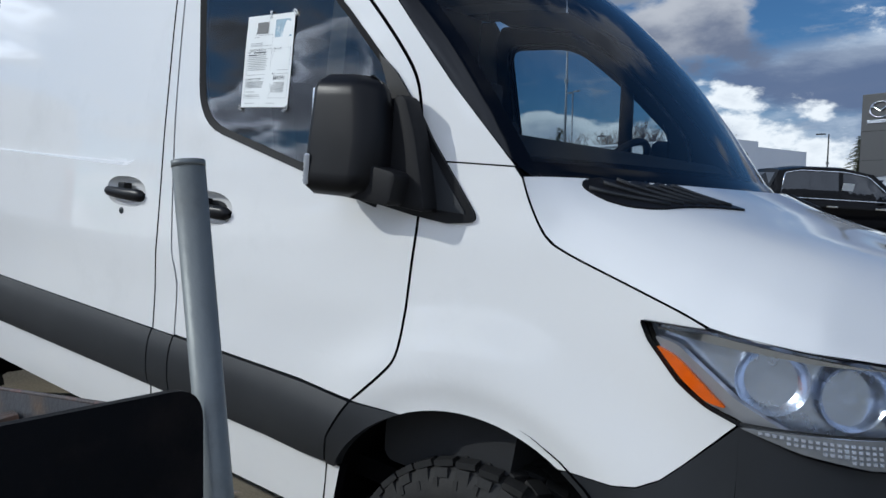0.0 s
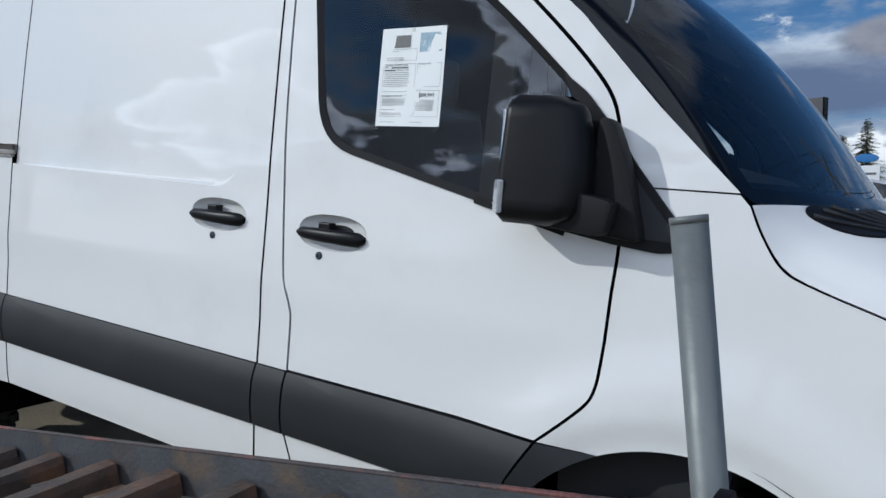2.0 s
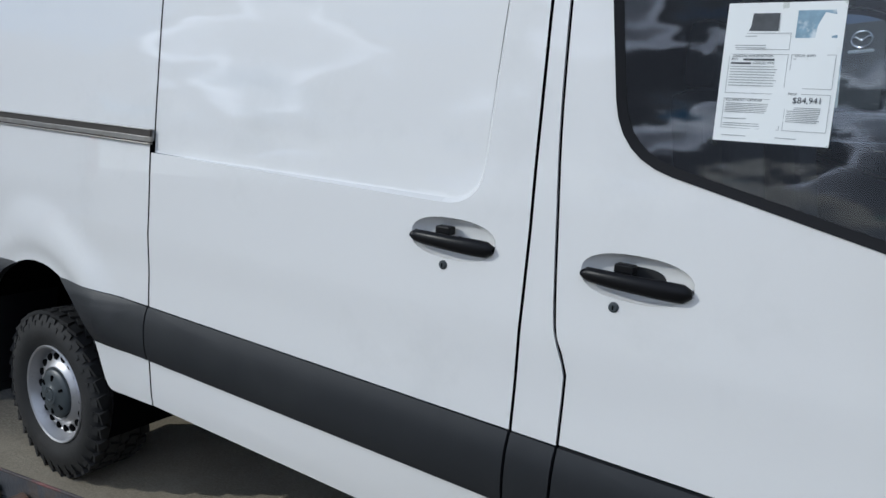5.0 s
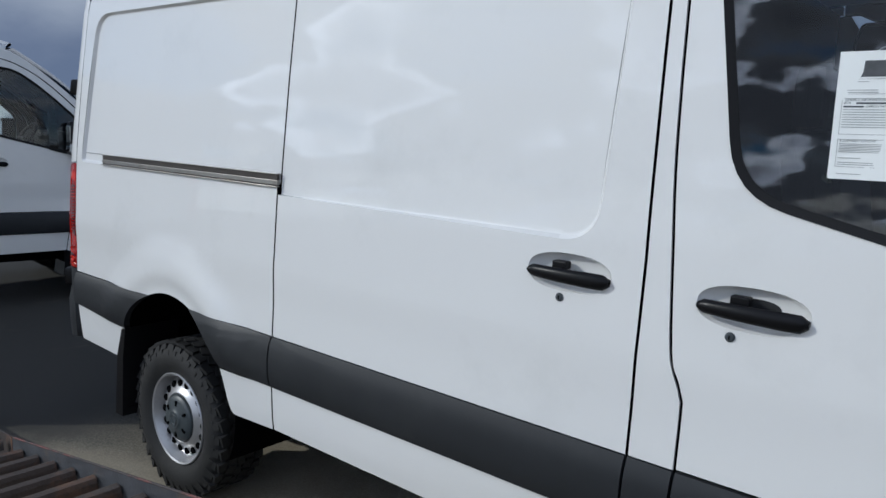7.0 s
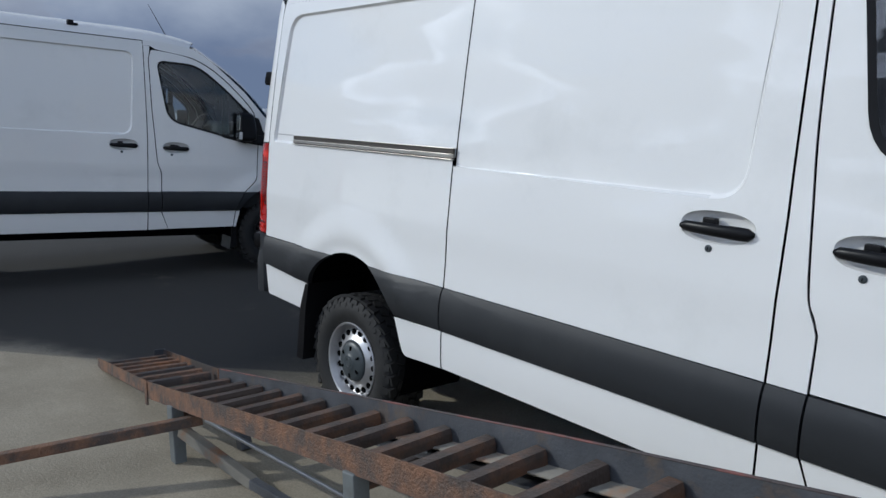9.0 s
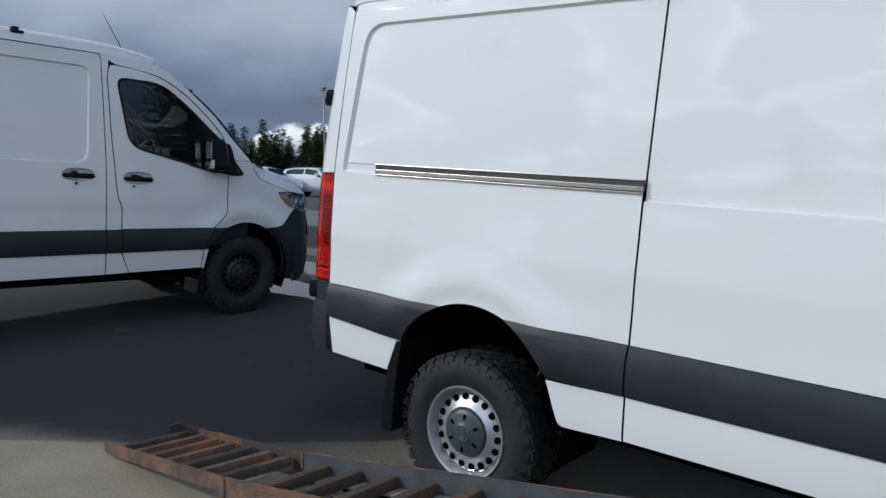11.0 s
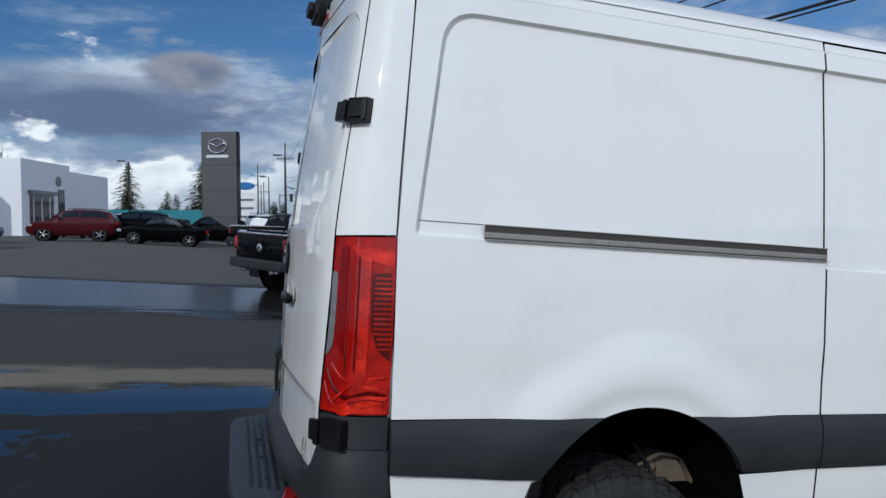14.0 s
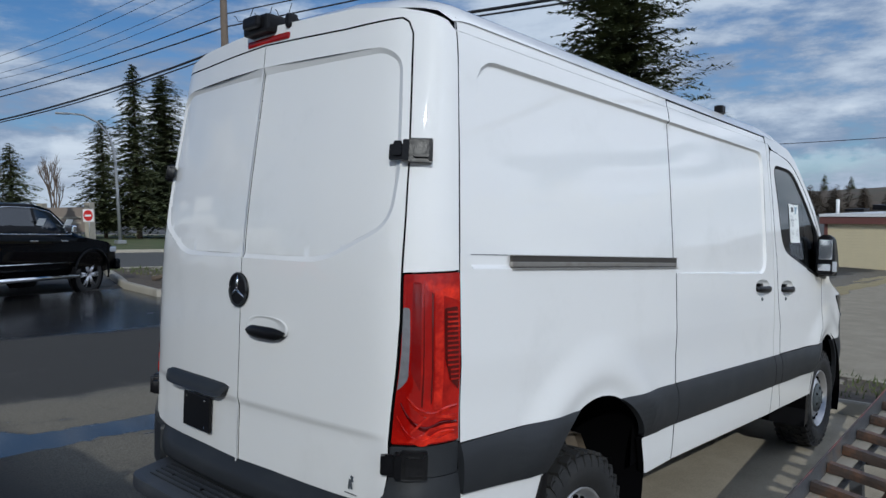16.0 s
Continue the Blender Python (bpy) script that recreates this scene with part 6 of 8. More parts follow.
POLE_STEEL = material("bare_steel_rod", (0.38, 0.38, 0.37), 0.35, 0.7, vary=0.15, scale=14)
GALV = material("grey_pipe", (0.16, 0.175, 0.175), 0.5, 0.3, vary=0.12, scale=20, bump=0.1, bump_scale=80, tint=(0.10, 0.10, 0.095), tint_at=(0.5, 0.8), tint_scale=9)


def far_rail(x):
    return Vector((x, float(np.interp(x, [-0.485, 2.1, 3.97], [-0.489, -0.689, -0.779])), float(np.interp(x, [-0.485, 2.1, 3.97], [0.338, 0.730, 0.966]))))


def near_rail(x):
    return Vector((x, float(np.interp(x, [-0.575, 2.1, 3.97], [-0.865, -1.03, -1.13])), float(np.interp(x, [-0.575, 2.1, 3.97], [0.315, 0.690, 0.925]))))


def end_far(t):
    return Vector((-0.500, -0.487, 0.336)).lerp(Vector((-1.822, -0.303, 0.171)), t)


def end_near(t):
    return Vector((-0.590, -0.864, 0.313)).lerp(Vector((-1.831, -0.754, 0.181)), t)


def angle_iron(a, b, height, flange, inward, thick=0.008, wear=0.0):
    """An L-shaped bar: upright plate below the line a-b, flange turned in at its foot."""
    bm = bmesh.new()
    d = (b - a)
    n = 14
    iw = Vector(inward).normalized()
    rows = []
    for k in range(n + 1):
        p = a + d * (k / n)
        j = Vector((0, 0, random.uniform(-wear, wear)))
        prof = [p + j, p + j + iw * thick, p + iw * thick + Vector((0, 0, -height + thick)), p + iw * flange + Vector((0, 0, -height + thick)),
                p + iw * flange + Vector((0, 0, -height)), p + Vector((0, 0, -height)), p + j]
        rows.append(prof)
    bm = loft(rows)
    bmesh.ops.remove_doubles(bm, verts=bm.verts, dist=1e-5)
    bmesh.ops.holes_fill(bm, edges=[e for e in bm.edges if len(e.link_faces) == 1], sides=0)
    bmesh.ops.recalc_face_normals(bm, faces=bm.faces)
    for f in bm.faces:
        f.smooth = False
    return bm


def angle_line(pts, *a, **k):
    bm = join(*[angle_iron(p, q, *a, **k) for p, q in zip(pts, pts[1:])])
    return bm


def rung(a, b, size=0.05):
    """An angle-iron rung with its ridge up."""
    d = (b - a).normalized()
    s = d.cross(Vector((0, 0, 1))).normalized()
    u = s.cross(d)
    prof = [(-0.5, -0.45), (-0.5, 0.1), (-0.42, 0.45), (0.42, 0.45), (0.5, 0.1), (0.5, -0.45), (0.40, -0.45), (0.40, 0.25), (-0.40, 0.25), (-0.40, -0.45)]
    bm = bmesh.new()
    A = [bm.verts.new(a + s * p[0] * size + u * p[1] * size) for p in prof]
    B = [bm.verts.new(b + s * p[0] * size + u * p[1] * size) for p in prof]
    for i in range(len(prof)):
        bm.faces.new((A[i], A[(i + 1) % len(prof)], B[(i + 1) % len(prof)], B[i]))
    bm.faces.new(A[::-1])
    bm.faces.new(B)
    bmesh.ops.recalc_face_normals(bm, faces=bm.faces)
    return bm


ramp = thing("loading_ramp", Matrix(), "rusty steel loading ramp with rungs on box legs", "ramp")
FAR_IN, NEAR_IN = (-0.12, -1, 0), (0.10, 1, 0)
part("far_rail", angle_line([far_rail(-0.485), far_rail(2.1), far_rail(3.86)], 0.135, 0.10, FAR_IN, wear=0.0012), DARK_STEEL, ramp, "dark steel side rail")
part("near_rail", angle_line([near_rail(-0.575), near_rail(2.1), near_rail(3.965)], 0.092, 0.09, NEAR_IN, wear=0.0016), RUST_RED, ramp, "brown rusted side rail")
EDGE_RED = material("worn_red_edge", (0.15, 0.055, 0.048), 0.6, 0.2, vary=0.4, scale=30, bump=0.4, bump_scale=120, tint=(0.05, 0.04, 0.04), tint_at=(0.40, 0.52), tint_scale=5)
part("worn_edge", tube([far_rail(-0.485 + 4.345 * k / 40) + Vector((0, -0.004, 0.001)) for k in range(41)], 0.0050, 6), EDGE_RED, ramp, "rail edge with worn red paint")
part("end_rail", angle_iron(end_far(0), end_far(1), 0.095, 0.06, FAR_IN), RUST, ramp)
part("end_rail", angle_iron(end_near(0), end_near(1), 0.070, 0.06, NEAR_IN), RUST_RED, ramp)
part("end_lip", boxes((-1.826, -0.335, 0.130, 0.012, 0.075, 0.090)), DARK_STEEL, ramp)
part("joint_tab", boxes((-0.585, -0.868, 0.250, 0.030, 0.010, 0.125)), RUST_RED, ramp)
x = -0.32
while x < 3.85:
    a, b = far_rail(x) + Vector((0, -0.014, -0.060)), near_rail(x - 0.05) + Vector((0, 0.012, -0.055))
    part("rung", rung(a, b), RUNG_STEEL, ramp)
    x += 0.2175
for k in range(7):
    t = 0.06 + 0.135 * k
    part("rung", rung(end_far(t) + Vector((0, -0.03, -0.04)), end_near(t) + Vector((0, 0.012, -0.035)), 0.046), RUST_RED if k % 2 else RUST, ramp)
# dusty flange that the rungs rest on
for rail_, inw, nm in ((far_rail, -1, "far"), (near_rail, 1, "near")):
    ed = [(-0.47 + 4.40 * k / 24) for k in range(25)]
    bm = loft([[rail_(x_) + Vector((0, inw * o_, -0.088 - dz_)) for o_, dz_ in ((0.009, 0.0), (0.088, 0.0), (0.088, 0.007), (0.009, 0.007))] for x_ in ed])
    bmesh.ops.recalc_face_normals(bm, faces=bm.faces)
    part("flange", bm, DUSTY, ramp, "dust-covered steel flange")
# dark end plate with a rounded corner
pl = rounded([(-0.888, 0.58), (-0.888, 1.046), (-1.42, 1.052), (-1.42, 0.58)], [0, 0.04, 0.02, 0], 6)
part("end_plate", extrude_poly(pl, 0.012, lambda u, v, w: (3.985 + w, u, v)), PLATE_STEEL, ramp, "dark steel end plate")


def box_leg(name, top, foot, size, mat):
    d = (Vector(foot) - Vector(top))
    m = Matrix.Translation((Vector(top) + Vector(foot)) / 2) @ d.to_track_quat("Z", "Y").to_matrix().to_4x4()
    bm = bmesh.new()
    box(bm, 0, 0, 0, size, size, d.length, bevel=0.006)
    bm.transform(m)
    return part(name, bm, mat, ramp)


for xl in (-0.19, 1.55, 3.2):
    pn, pf = near_rail(xl) + Vector((0, 0.02, -0.085)), far_rail(xl) + Vector((0, -0.03, -0.12))
    box_leg("leg", pn, (pn.x + 0.035, pn.y, gz(pn.x, pn.y) - 0.01), 0.062, GALV)
    box_leg("leg", pf, (pf.x + 0.10, pf.y, gz(pf.x, pf.y) - 0.01), 0.062, DARK_STEEL)
    box_leg("cross_bar", pn + Vector((0, 0, -0.05)), pf + Vector((0, 0, -0.03)), 0.045, RUST)
box_leg("brace", (-0.13, -0.86, 0.165), (0.34, -0.70, gz(0.3, -0.7) + 0.02), 0.052, DUSTY)
box_leg("brace", (0.34, -0.72, 0.01), (0.95, -0.62, gz(0.95, -0.6) + 0.02), 0.045, DARK_STEEL)
box_leg("rod", (0.02, -0.80, 0.245), (0.75, -0.42, gz(0.75, -0.42) + 0.02), 0.018, POLE_STEEL)
box_leg("tow_bar", (-0.02, -0.80, 0.240), (-0.52, -2.25, 0.108), 0.050, RUST_RED)
box_leg("tow_foot", (-0.515, -2.22, 0.110), (-0.515, -2.22, gz(-0.5, -2.2) - 0.01), 0.050, RUST_RED)
pipe = thing("steel_post", Matrix(), "grey steel pipe post beside the ramp", "post")
part("pipe", tube([(4.085, -0.815, gz(4.08, -0.81)), (3.993, -0.846, 0.7), (3.9355, -0.867, 1.305)], 0.0195, 20), GALV, pipe)
part("cap", tube([(3.936, -0.867, 1.300), (3.935, -0.867, 1.3075)], 0.0200, 20), GALV, pipe)


# ---- parked cars ----
def paint(name, col, rough=0.4, metal=0.0):
    return material(name, col, rough, metal, vary=0.03, scale=4, coat=0.5, coat_rough=0.03, spec=0.2)


P_BLACK = material("black_paint", (0.0010, 0.0011, 0.0016), 0.5, vary=0.03, scale=4, coat=0.3, coat_rough=0.03, spec=0.02)
P_WHITE = paint("car_white", (0.72, 0.72, 0.72))
P_RED = paint("orange_red_paint", (0.29, 0.017, 0.009), 0.35, 0.3)
P_MAROON = paint("maroon_paint", (0.062, 0.004, 0.006), 0.35, 0.2)
P_BLUE = paint("dark_blue_paint", (0.03, 0.045, 0.075), 0.35, 0.3)
P_GREY = paint("grey_paint", (0.16, 0.165, 0.17), 0.35, 0.5)
P_SILVER = paint("silver_paint", (0.50, 0.51, 0.52), 0.35, 0.6)
DGLASS = material("car_glass", (0.012, 0.015, 0.018), 0.06, vary=0.1, scale=3, rough_vary=0.0, spec=0.8)
ALLOY = material("alloy", (0.60, 0.60, 0.62), 0.28, 0.9, vary=0.05, scale=10)

# stations: x from the rear, underside, belt, top, half width at the belt, half width at the top
CARS = {
    "sedan": dict(st=[(0.0, 0.45, 0.86, 0.86, 0.60, 0.58), (0.12, 0.34, 0.98, 0.99, 0.80, 0.70), (0.55, 0.26, 0.98, 1.03, 0.87, 0.70), (0.95, 0.24, 0.96, 1.14, 0.88, 0.66), (1.55, 0.24, 0.94, 1.42, 0.89, 0.58),
                      (2.2, 0.24, 0.92, 1.46, 0.89, 0.58), (2.75, 0.24, 0.91, 1.40, 0.89, 0.57), (3.35, 0.24, 0.92, 1.04, 0.88, 0.66), (3.6, 0.24, 0.90, 0.95, 0.88, 0.72), (4.1, 0.26, 0.80, 0.82, 0.84, 0.72), (4.4, 0.32, 0.66, 0.68, 0.70, 0.60), (4.5, 0.42, 0.55, 0.56, 0.5, 0.45)],
                  wheels=(0.85, 3.55, 0.31), side=[(1.05, 0.98), (1.30, 0.97), (3.18, 0.96), (2.72, 1.34), (2.2, 1.405), (1.62, 1.37)], length=4.5),
    "suv": dict(st=[(0.0, 0.5, 1.0, 1.02, 0.66, 0.6), (0.1, 0.38, 1.08, 1.25, 0.82, 0.66), (0.35, 0.3, 1.08, 1.55, 0.87, 0.62), (0.9, 0.28, 1.06, 1.64, 0.88, 0.60), (2.0, 0.28, 1.03, 1.66, 0.89, 0.60), (2.6, 0.28, 1.02, 1.58, 0.89, 0.60),
                    (3.15, 0.28, 1.03, 1.16, 0.88, 0.70), (3.4, 0.28, 1.02, 1.06, 0.88, 0.74), (3.95, 0.3, 0.95, 0.98, 0.85, 0.74), (4.25, 0.38, 0.80, 0.82, 0.74, 0.64), (4.35, 0.46, 0.66, 0.67, 0.55, 0.5)],
                wheels=(0.8, 3.45, 0.35), side=[(0.42, 1.14), (2.98, 1.08), (2.55, 1.50), (1.9, 1.575), (0.9, 1.56), (0.5, 1.48)], length=4.35),
    "pickup": dict(st=[(0.0, 0.60, 1.12, 1.13, 0.88, 0.84), (0.05, 0.55, 1.28, 1.30, 0.95, 0.91), (1.0, 0.5, 1.28, 1.30, 0.97, 0.92), (1.78, 0.5, 1.27, 1.30, 0.98, 0.92), (1.82, 0.48, 1.27, 1.42, 0.98, 0.80), (2.02, 0.48, 1.27, 1.86, 0.98, 0.74), (2.5, 0.45, 1.26, 1.94, 0.98, 0.73),
                       (3.2, 0.45, 1.25, 1.95, 0.98, 0.72), (3.7, 0.45, 1.25, 1.86, 0.98, 0.71), (4.35, 0.45, 1.27, 1.38, 0.97, 0.80), (4.55, 0.45, 1.26, 1.29, 0.97, 0.84), (5.3, 0.45, 1.16, 1.19, 0.95, 0.84), (5.65, 0.5, 1.02, 1.04, 0.86, 0.76), (5.8, 0.55, 0.85, 0.86, 0.8, 0.72)],
                   wheels=(1.1, 4.75, 0.44), side=[(2.03, 1.34), (4.15, 1.33), (3.66, 1.79), (3.2, 1.865), (2.4, 1.86), (2.12, 1.80)], length=5.8),
}


def build_car(name, kind, m, label, body_mat, sc=1.0, group="parked cars", spokes=False, detail=True):
    c = CARS[kind]
    car = thing(name, m @ Matrix.Diagonal((sc, sc, sc, 1)), label, "truck" if kind == "pickup" else "car", group)
    st = np.array(c["st"])
    L = c["length"]
    xc = L / 2

    def cols(x):
        return [float(np.interp(x, st[:, 0], st[:, k])) for k in range(1, 6)]

    def ysd(x, z):
        zb, zl, zt, wb, wt = cols(x)
        if z <= zl:
            t = (z - zb) / max(1e-3, zl - zb)
            return wb * (0.90 + 0.10 * min(1, 2.2 * t) - 0.03 * max(0, t - 0.6))
        t = min(1, (z - zl) / max(0.02, zt - zl))
        return wb * 0.985 + (wt - wb * 0.985) * t ** 0.9

    rows = []
    xs_ = sorted(set(list(st[:, 0]) + [k * 0.12 for k in range(int(L / 0.12) + 1)]))
    for x_ in xs_:
        if x_ > st[-1, 0]:
            continue
        zb, zl, zt, wb, wt = cols(x_)
        zz = [zb, zb + 0.08, zb + (zl - zb) * 0.45, zl - 0.08, zl, zl + (zt - zl) * 0.5, zt - 0.015]
        half = [(ysd(x_, z) * (0.9 if i == 0 else 1), z) for i, z in enumerate(zz)] + [(wt * 0.80, zt), (0, zt + 0.012)]
        row = [(x_ - xc, -y, z) for y, z in half] + [(x_ - xc, y, z) for y, z in half[-2::-1]]
        rows.append(row)
    bm = loft(rows)
    bm.verts.ensure_lookup_table()
    bm.faces.new([bm.verts[i] for i in range(17)])
    bm.faces.new([bm.verts[i] for i in range(len(bm.verts) - 17, len(bm.verts))])
    bmesh.ops.recalc_face_normals(bm, faces=bm.faces)
    body = part("body", smooth(bm, 42), body_mat, car)
    for sg in (-1, 1):
        sf = lambda u, v, d=0.004: Vector((u - xc, sg * (ysd(u, v) + d), v))
        part("side_window", sheet([rounded(c["side"], 0.06, 4)], sf, steps(0.3, 4.5, 0.15), steps(0.9, 1.9, 0.1), 0.006, (0, -sg, 0)), DGLASS, body)
        xm = c["side"][1][0] * 0.52 + c["side"][0][0] * 0.48
        z0, z1 = c["side"][0][1], max(p[1] for p in c["side"])
        part("door_pillar", sheet([[(xm - 0.04, z0), (xm + 0.04, z0), (xm + 0.05, z1), (xm - 0.03, z1)]], lambda u, v: sf(u, v, 0.008), (), steps(z0, z1, 0.1), 0.006, (0, -sg, 0)), body_mat if kind != "pickup" else P_BLACK, body)
        for xd in (xm, c["side"][1][0] - 0.15):
            part("door_handle", boxes((xd - 0.16 - xc, sg * (ysd(xd - 0.16, z0 - 0.14) + 0.012), z0 - 0.14, 0.20, 0.02, 0.03), bevel=0.004), CHROME if kind == "pickup" else body_mat, body)
        part("mirror", boxes((c["side"][1][0] - 0.22 - xc, sg * (ysd(c["side"][1][0] - 0.2, z0) + 0.13), z0 + 0.11, 0.12, 0.22, 0.17), bevel=0.03), CHROME if kind == "pickup" else body_mat, car)
        zl = cols(0.06)[1]
        if kind == "pickup":
            lamp = part("tail_lamp", boxes((0.075 - xc, sg * (cols(0.05)[3] - 0.055), 1.07, 0.17, 0.15, 0.30), bevel=0.03), RED_DARK, car)
            part("lamp_glow_bar", boxes((0.0 - xc, sg * (cols(0.05)[3] - 0.055), 1.10, 0.03, 0.08, 0.20), bevel=0.01), RED, lamp)
            for wx, zf, wf, hf in ((c["wheels"][0], 0.52, 0.26, 0.34), (c["wheels"][1], 0.50, 0.24, 0.26)):
                part("mud_flap", boxes((wx - 0.56 - xc, sg * 0.88, zf, 0.03, wf, hf), bevel=0.006), BLACK, car)
            for x_ in c["wheels"][:2]:
                fl = [(x_ + 0.565 * math.cos(radians(a)) - xc, sg * (ysd(x_, 0.8) + 0.012), 0.47 + 0.545 * math.sin(radians(a))) for a in range(-12, 193, 12)]
                part("wheel_flare", tube(fl, 0.030, 6), body_mat, body)
        else:
            part("tail_lamp", boxes((0.02 - xc, sg * (cols(0.05)[3] - 0.09), zl - 0.10, 0.10, 0.20, 0.17), bevel=0.02), RED, car)
        xh = L - 0.28
        part("headlamp", boxes((xh - xc, sg * (cols(xh)[3] - 0.10), cols(xh)[1] - 0.08, 0.30, 0.24, 0.13), bevel=0.03), LAMPLENS, car)
    # front and rear glass
    if kind == "pickup":
        fr, rr = [(4.28, 1.385), (3.76, 1.83)], [(1.845, 1.42), (2.000, 1.78)]
    elif kind == "suv":
        fr, rr = [(3.12, 1.20), (2.66, 1.56)], [(0.12, 1.20), (0.34, 1.53)]
    else:
        fr, rr = [(3.32, 1.07), (2.80, 1.38)], [(0.98, 1.13), (1.50, 1.40)]
    for q, (p0, p1) in enumerate((fr, rr)):
        rws = []
        for k in range(6):
            t = k / 5
            x_, z_ = p0[0] + (p1[0] - p0[0]) * t, p0[1] + (p1[1] - p0[1]) * t
            wt_ = cols(x_)[4] if kind != "pickup" or q == 0 else 0.70
            off = 0.02 if q == 0 else -0.015
            rws.append([(x_ + off - xc, s * wt_ * 0.88, z_ + 0.015) for s in (-1, -0.5, 0, 0.5, 1)])
        part("windscreen" if q == 0 else "rear_window", face_out(loft(rws), (1 if q == 0 else -1, 0, 0.5)), DGLASS, body)
    # wheels and arches
    rw, fw, wr = c["wheels"]
    for x_ in (rw, fw):
        for sg in (-1, 1):
            yy = ysd(x_, 0.5)
            # a near-black disc stands for the shade in the arch opening
            arch_m = pose(x_ - xc, sg * (yy - 0.012), wr + 0.02, 0, 0, 0 if sg < 0 else 180)
            part("wheel_arch", spin([(0.0, -0.02), (wr + 0.05, -0.02), (wr + 0.07, -0.006), (wr + 0.075, 0.05)], "Y", 28), DARK, body, loc=arch_m)
            wm = pose(x_ - xc, sg * (yy + 0.012), wr, 0, 0, 0 if sg < 0 else 180)
            ty = part("tyre", spin([(wr * 0.66, 0.0), (wr * 0.72, -0.015), (wr * 0.92, -0.012), (wr, 0.01), (wr, 0.19), (wr * 0.9, 0.21), (wr * 0.5, 0.21)], "Y", 32), RUBBER, car, loc=wm)
            bmr = spin([(wr * 0.68, 0.02), (wr * 0.66, -0.006), (wr * 0.62, 0.012), (wr * 0.60, 0.06), (0.0, 0.06)], "Y", 30)
            rim_m = RIM_BLACK if kind == "sedan" and body_mat is P_WHITE else ALLOY
            rim = part("rim", bmr, DARK, ty)
            for k in range(6 if spokes else 5):
                a = k * math.tau / (6 if spokes else 5)
                for da in ((-0.13, 0.13) if spokes else (0,)):
                    part("spoke", tube([(0.0, 0.005, 0.0), (wr * 0.63 * math.cos(a + da), 0.004, wr * 0.63 * math.sin(a + da))], wr * 0.07, 5), rim_m, rim)
    # bumpers and plates
    zb = cols(0.1)[0]
    if kind == "pickup":
        part("rear_bumper", boxes((-0.06 - xc, 0, 0.66, 0.16, 1.86, 0.22), bevel=0.05), TRIM if body_mat in (P_RED, P_BLACK) else P_GREY, car)
        part("front_bumper", boxes((L - 0.02 - xc, 0, 0.64, 0.18, 1.80, 0.26), bevel=0.06), body_mat, car)
        part("grille", boxes((L - 0.05 - xc, 0, 0.92, 0.10, 1.30, 0.26), bevel=0.03), BLACK, car)
        part("bed_inside", boxes((0.92 - xc, 0, 1.312, 1.66, 1.62, 0.01)), BLACK, car)
        for sg in (-1, 1):
            part("bed_rail", boxes((0.92 - xc, sg * 0.89, 1.315, 1.72, 0.09, 0.05), bevel=0.015), CHROME if body_mat is P_BLACK else P_RED, car)
            part("running_board", tube([(1.75 - xc, sg * 1.0, 0.45), (4.25 - xc, sg * 1.0, 0.45)], 0.05, 8), CHROME if body_mat is P_BLACK else BLACK, car)
            part("exhaust_tip", tube([(-0.10 - xc, sg * 0.55, 0.52), (0.2 - xc, sg * 0.55, 0.52)], 0.045, 10), CHROME, car)
        if body_mat is P_BLACK:
            part("tailgate_rail", boxes((0.03 - xc, 0, 1.295, 0.07, 1.74, 0.05), bevel=0.015), CHROME, car)
            for sg in (-1, 1):
                wp = rounded(c["side"], 0.06, 4)
                part("window_trim", tube([(u - xc, sg * (ysd(u, v) + 0.012), v) for u, v in wp + wp[:1]], 0.013, 5), CHROME, body)
                part("side_moulding", tube([(1.9 - xc, sg * (ysd(1.9, 0.74) + 0.004), 0.74), (4.2 - xc, sg * (ysd(4.2, 0.74) + 0.004), 0.74)], 0.014, 5), CHROME, car)
            part("tailgate_emblem", spin([(0.0, -0.01), (0.07, -0.008), (0.09, 0.0)], "Y", 14), CHROME, car, loc=pose(-0.012 - xc, 0, 1.0, 0, 0, -90))
            part("tow_plate", boxes((-0.10 - xc, 0.0, 0.47, 0.03, 0.34, 0.16), bevel=0.01), BLACK, car)
        part("tailgate_handle", boxes((-0.005 - xc, 0, 1.15, 0.02, 0.20, 0.06), bevel=0.008), BLACK, car)
    else:
        part("bumper_trim", boxes((0.05 - xc, 0, zb + 0.06, 0.14, 1.30, 0.14), bevel=0.04), BLACK, car)
        part("number_plate", boxes((-0.02 - xc, 0, zb + 0.30, 0.02, 0.30, 0.15), bevel=0.003), P_SILVER, car)
        part("front_intake", boxes((L - 0.10 - xc, 0, 0.5, 0.12, 0.9, 0.16), bevel=0.03), BLACK, car)
        if kind == "suv":
            for sg in (-1, 1):
                part("roof_rail", tube([(0.6 - xc, sg * 0.60, 1.64), (0.7 - xc, sg * 0.60, 1.70), (2.2 - xc, sg * 0.60, 1.71), (2.4 - xc, sg * 0.60, 1.65)], 0.018, 6), BLACK, car)
    return car


def car_on(x, y, yaw):
    return on_ground(x, y, yaw)


truck = build_car("pickup_truck", "pickup", car_on(1.652, 13.385, 30.2) @ pose(0, 0, -0.02, 0, 1.0, 0), "shiny black crew-cab pickup truck with chrome trim", P_BLACK, 0.902, spokes=True)
# sheets taped inside the truck's windows
for dx in (0.35, 1.15):
    part("window_sheet", boxes((dx, -0.87, 1.53, 0.20, 0.006, 0.27, Matrix.Rotation(radians(24), 4, "X")), bevel=0.001), PAPER, truck)
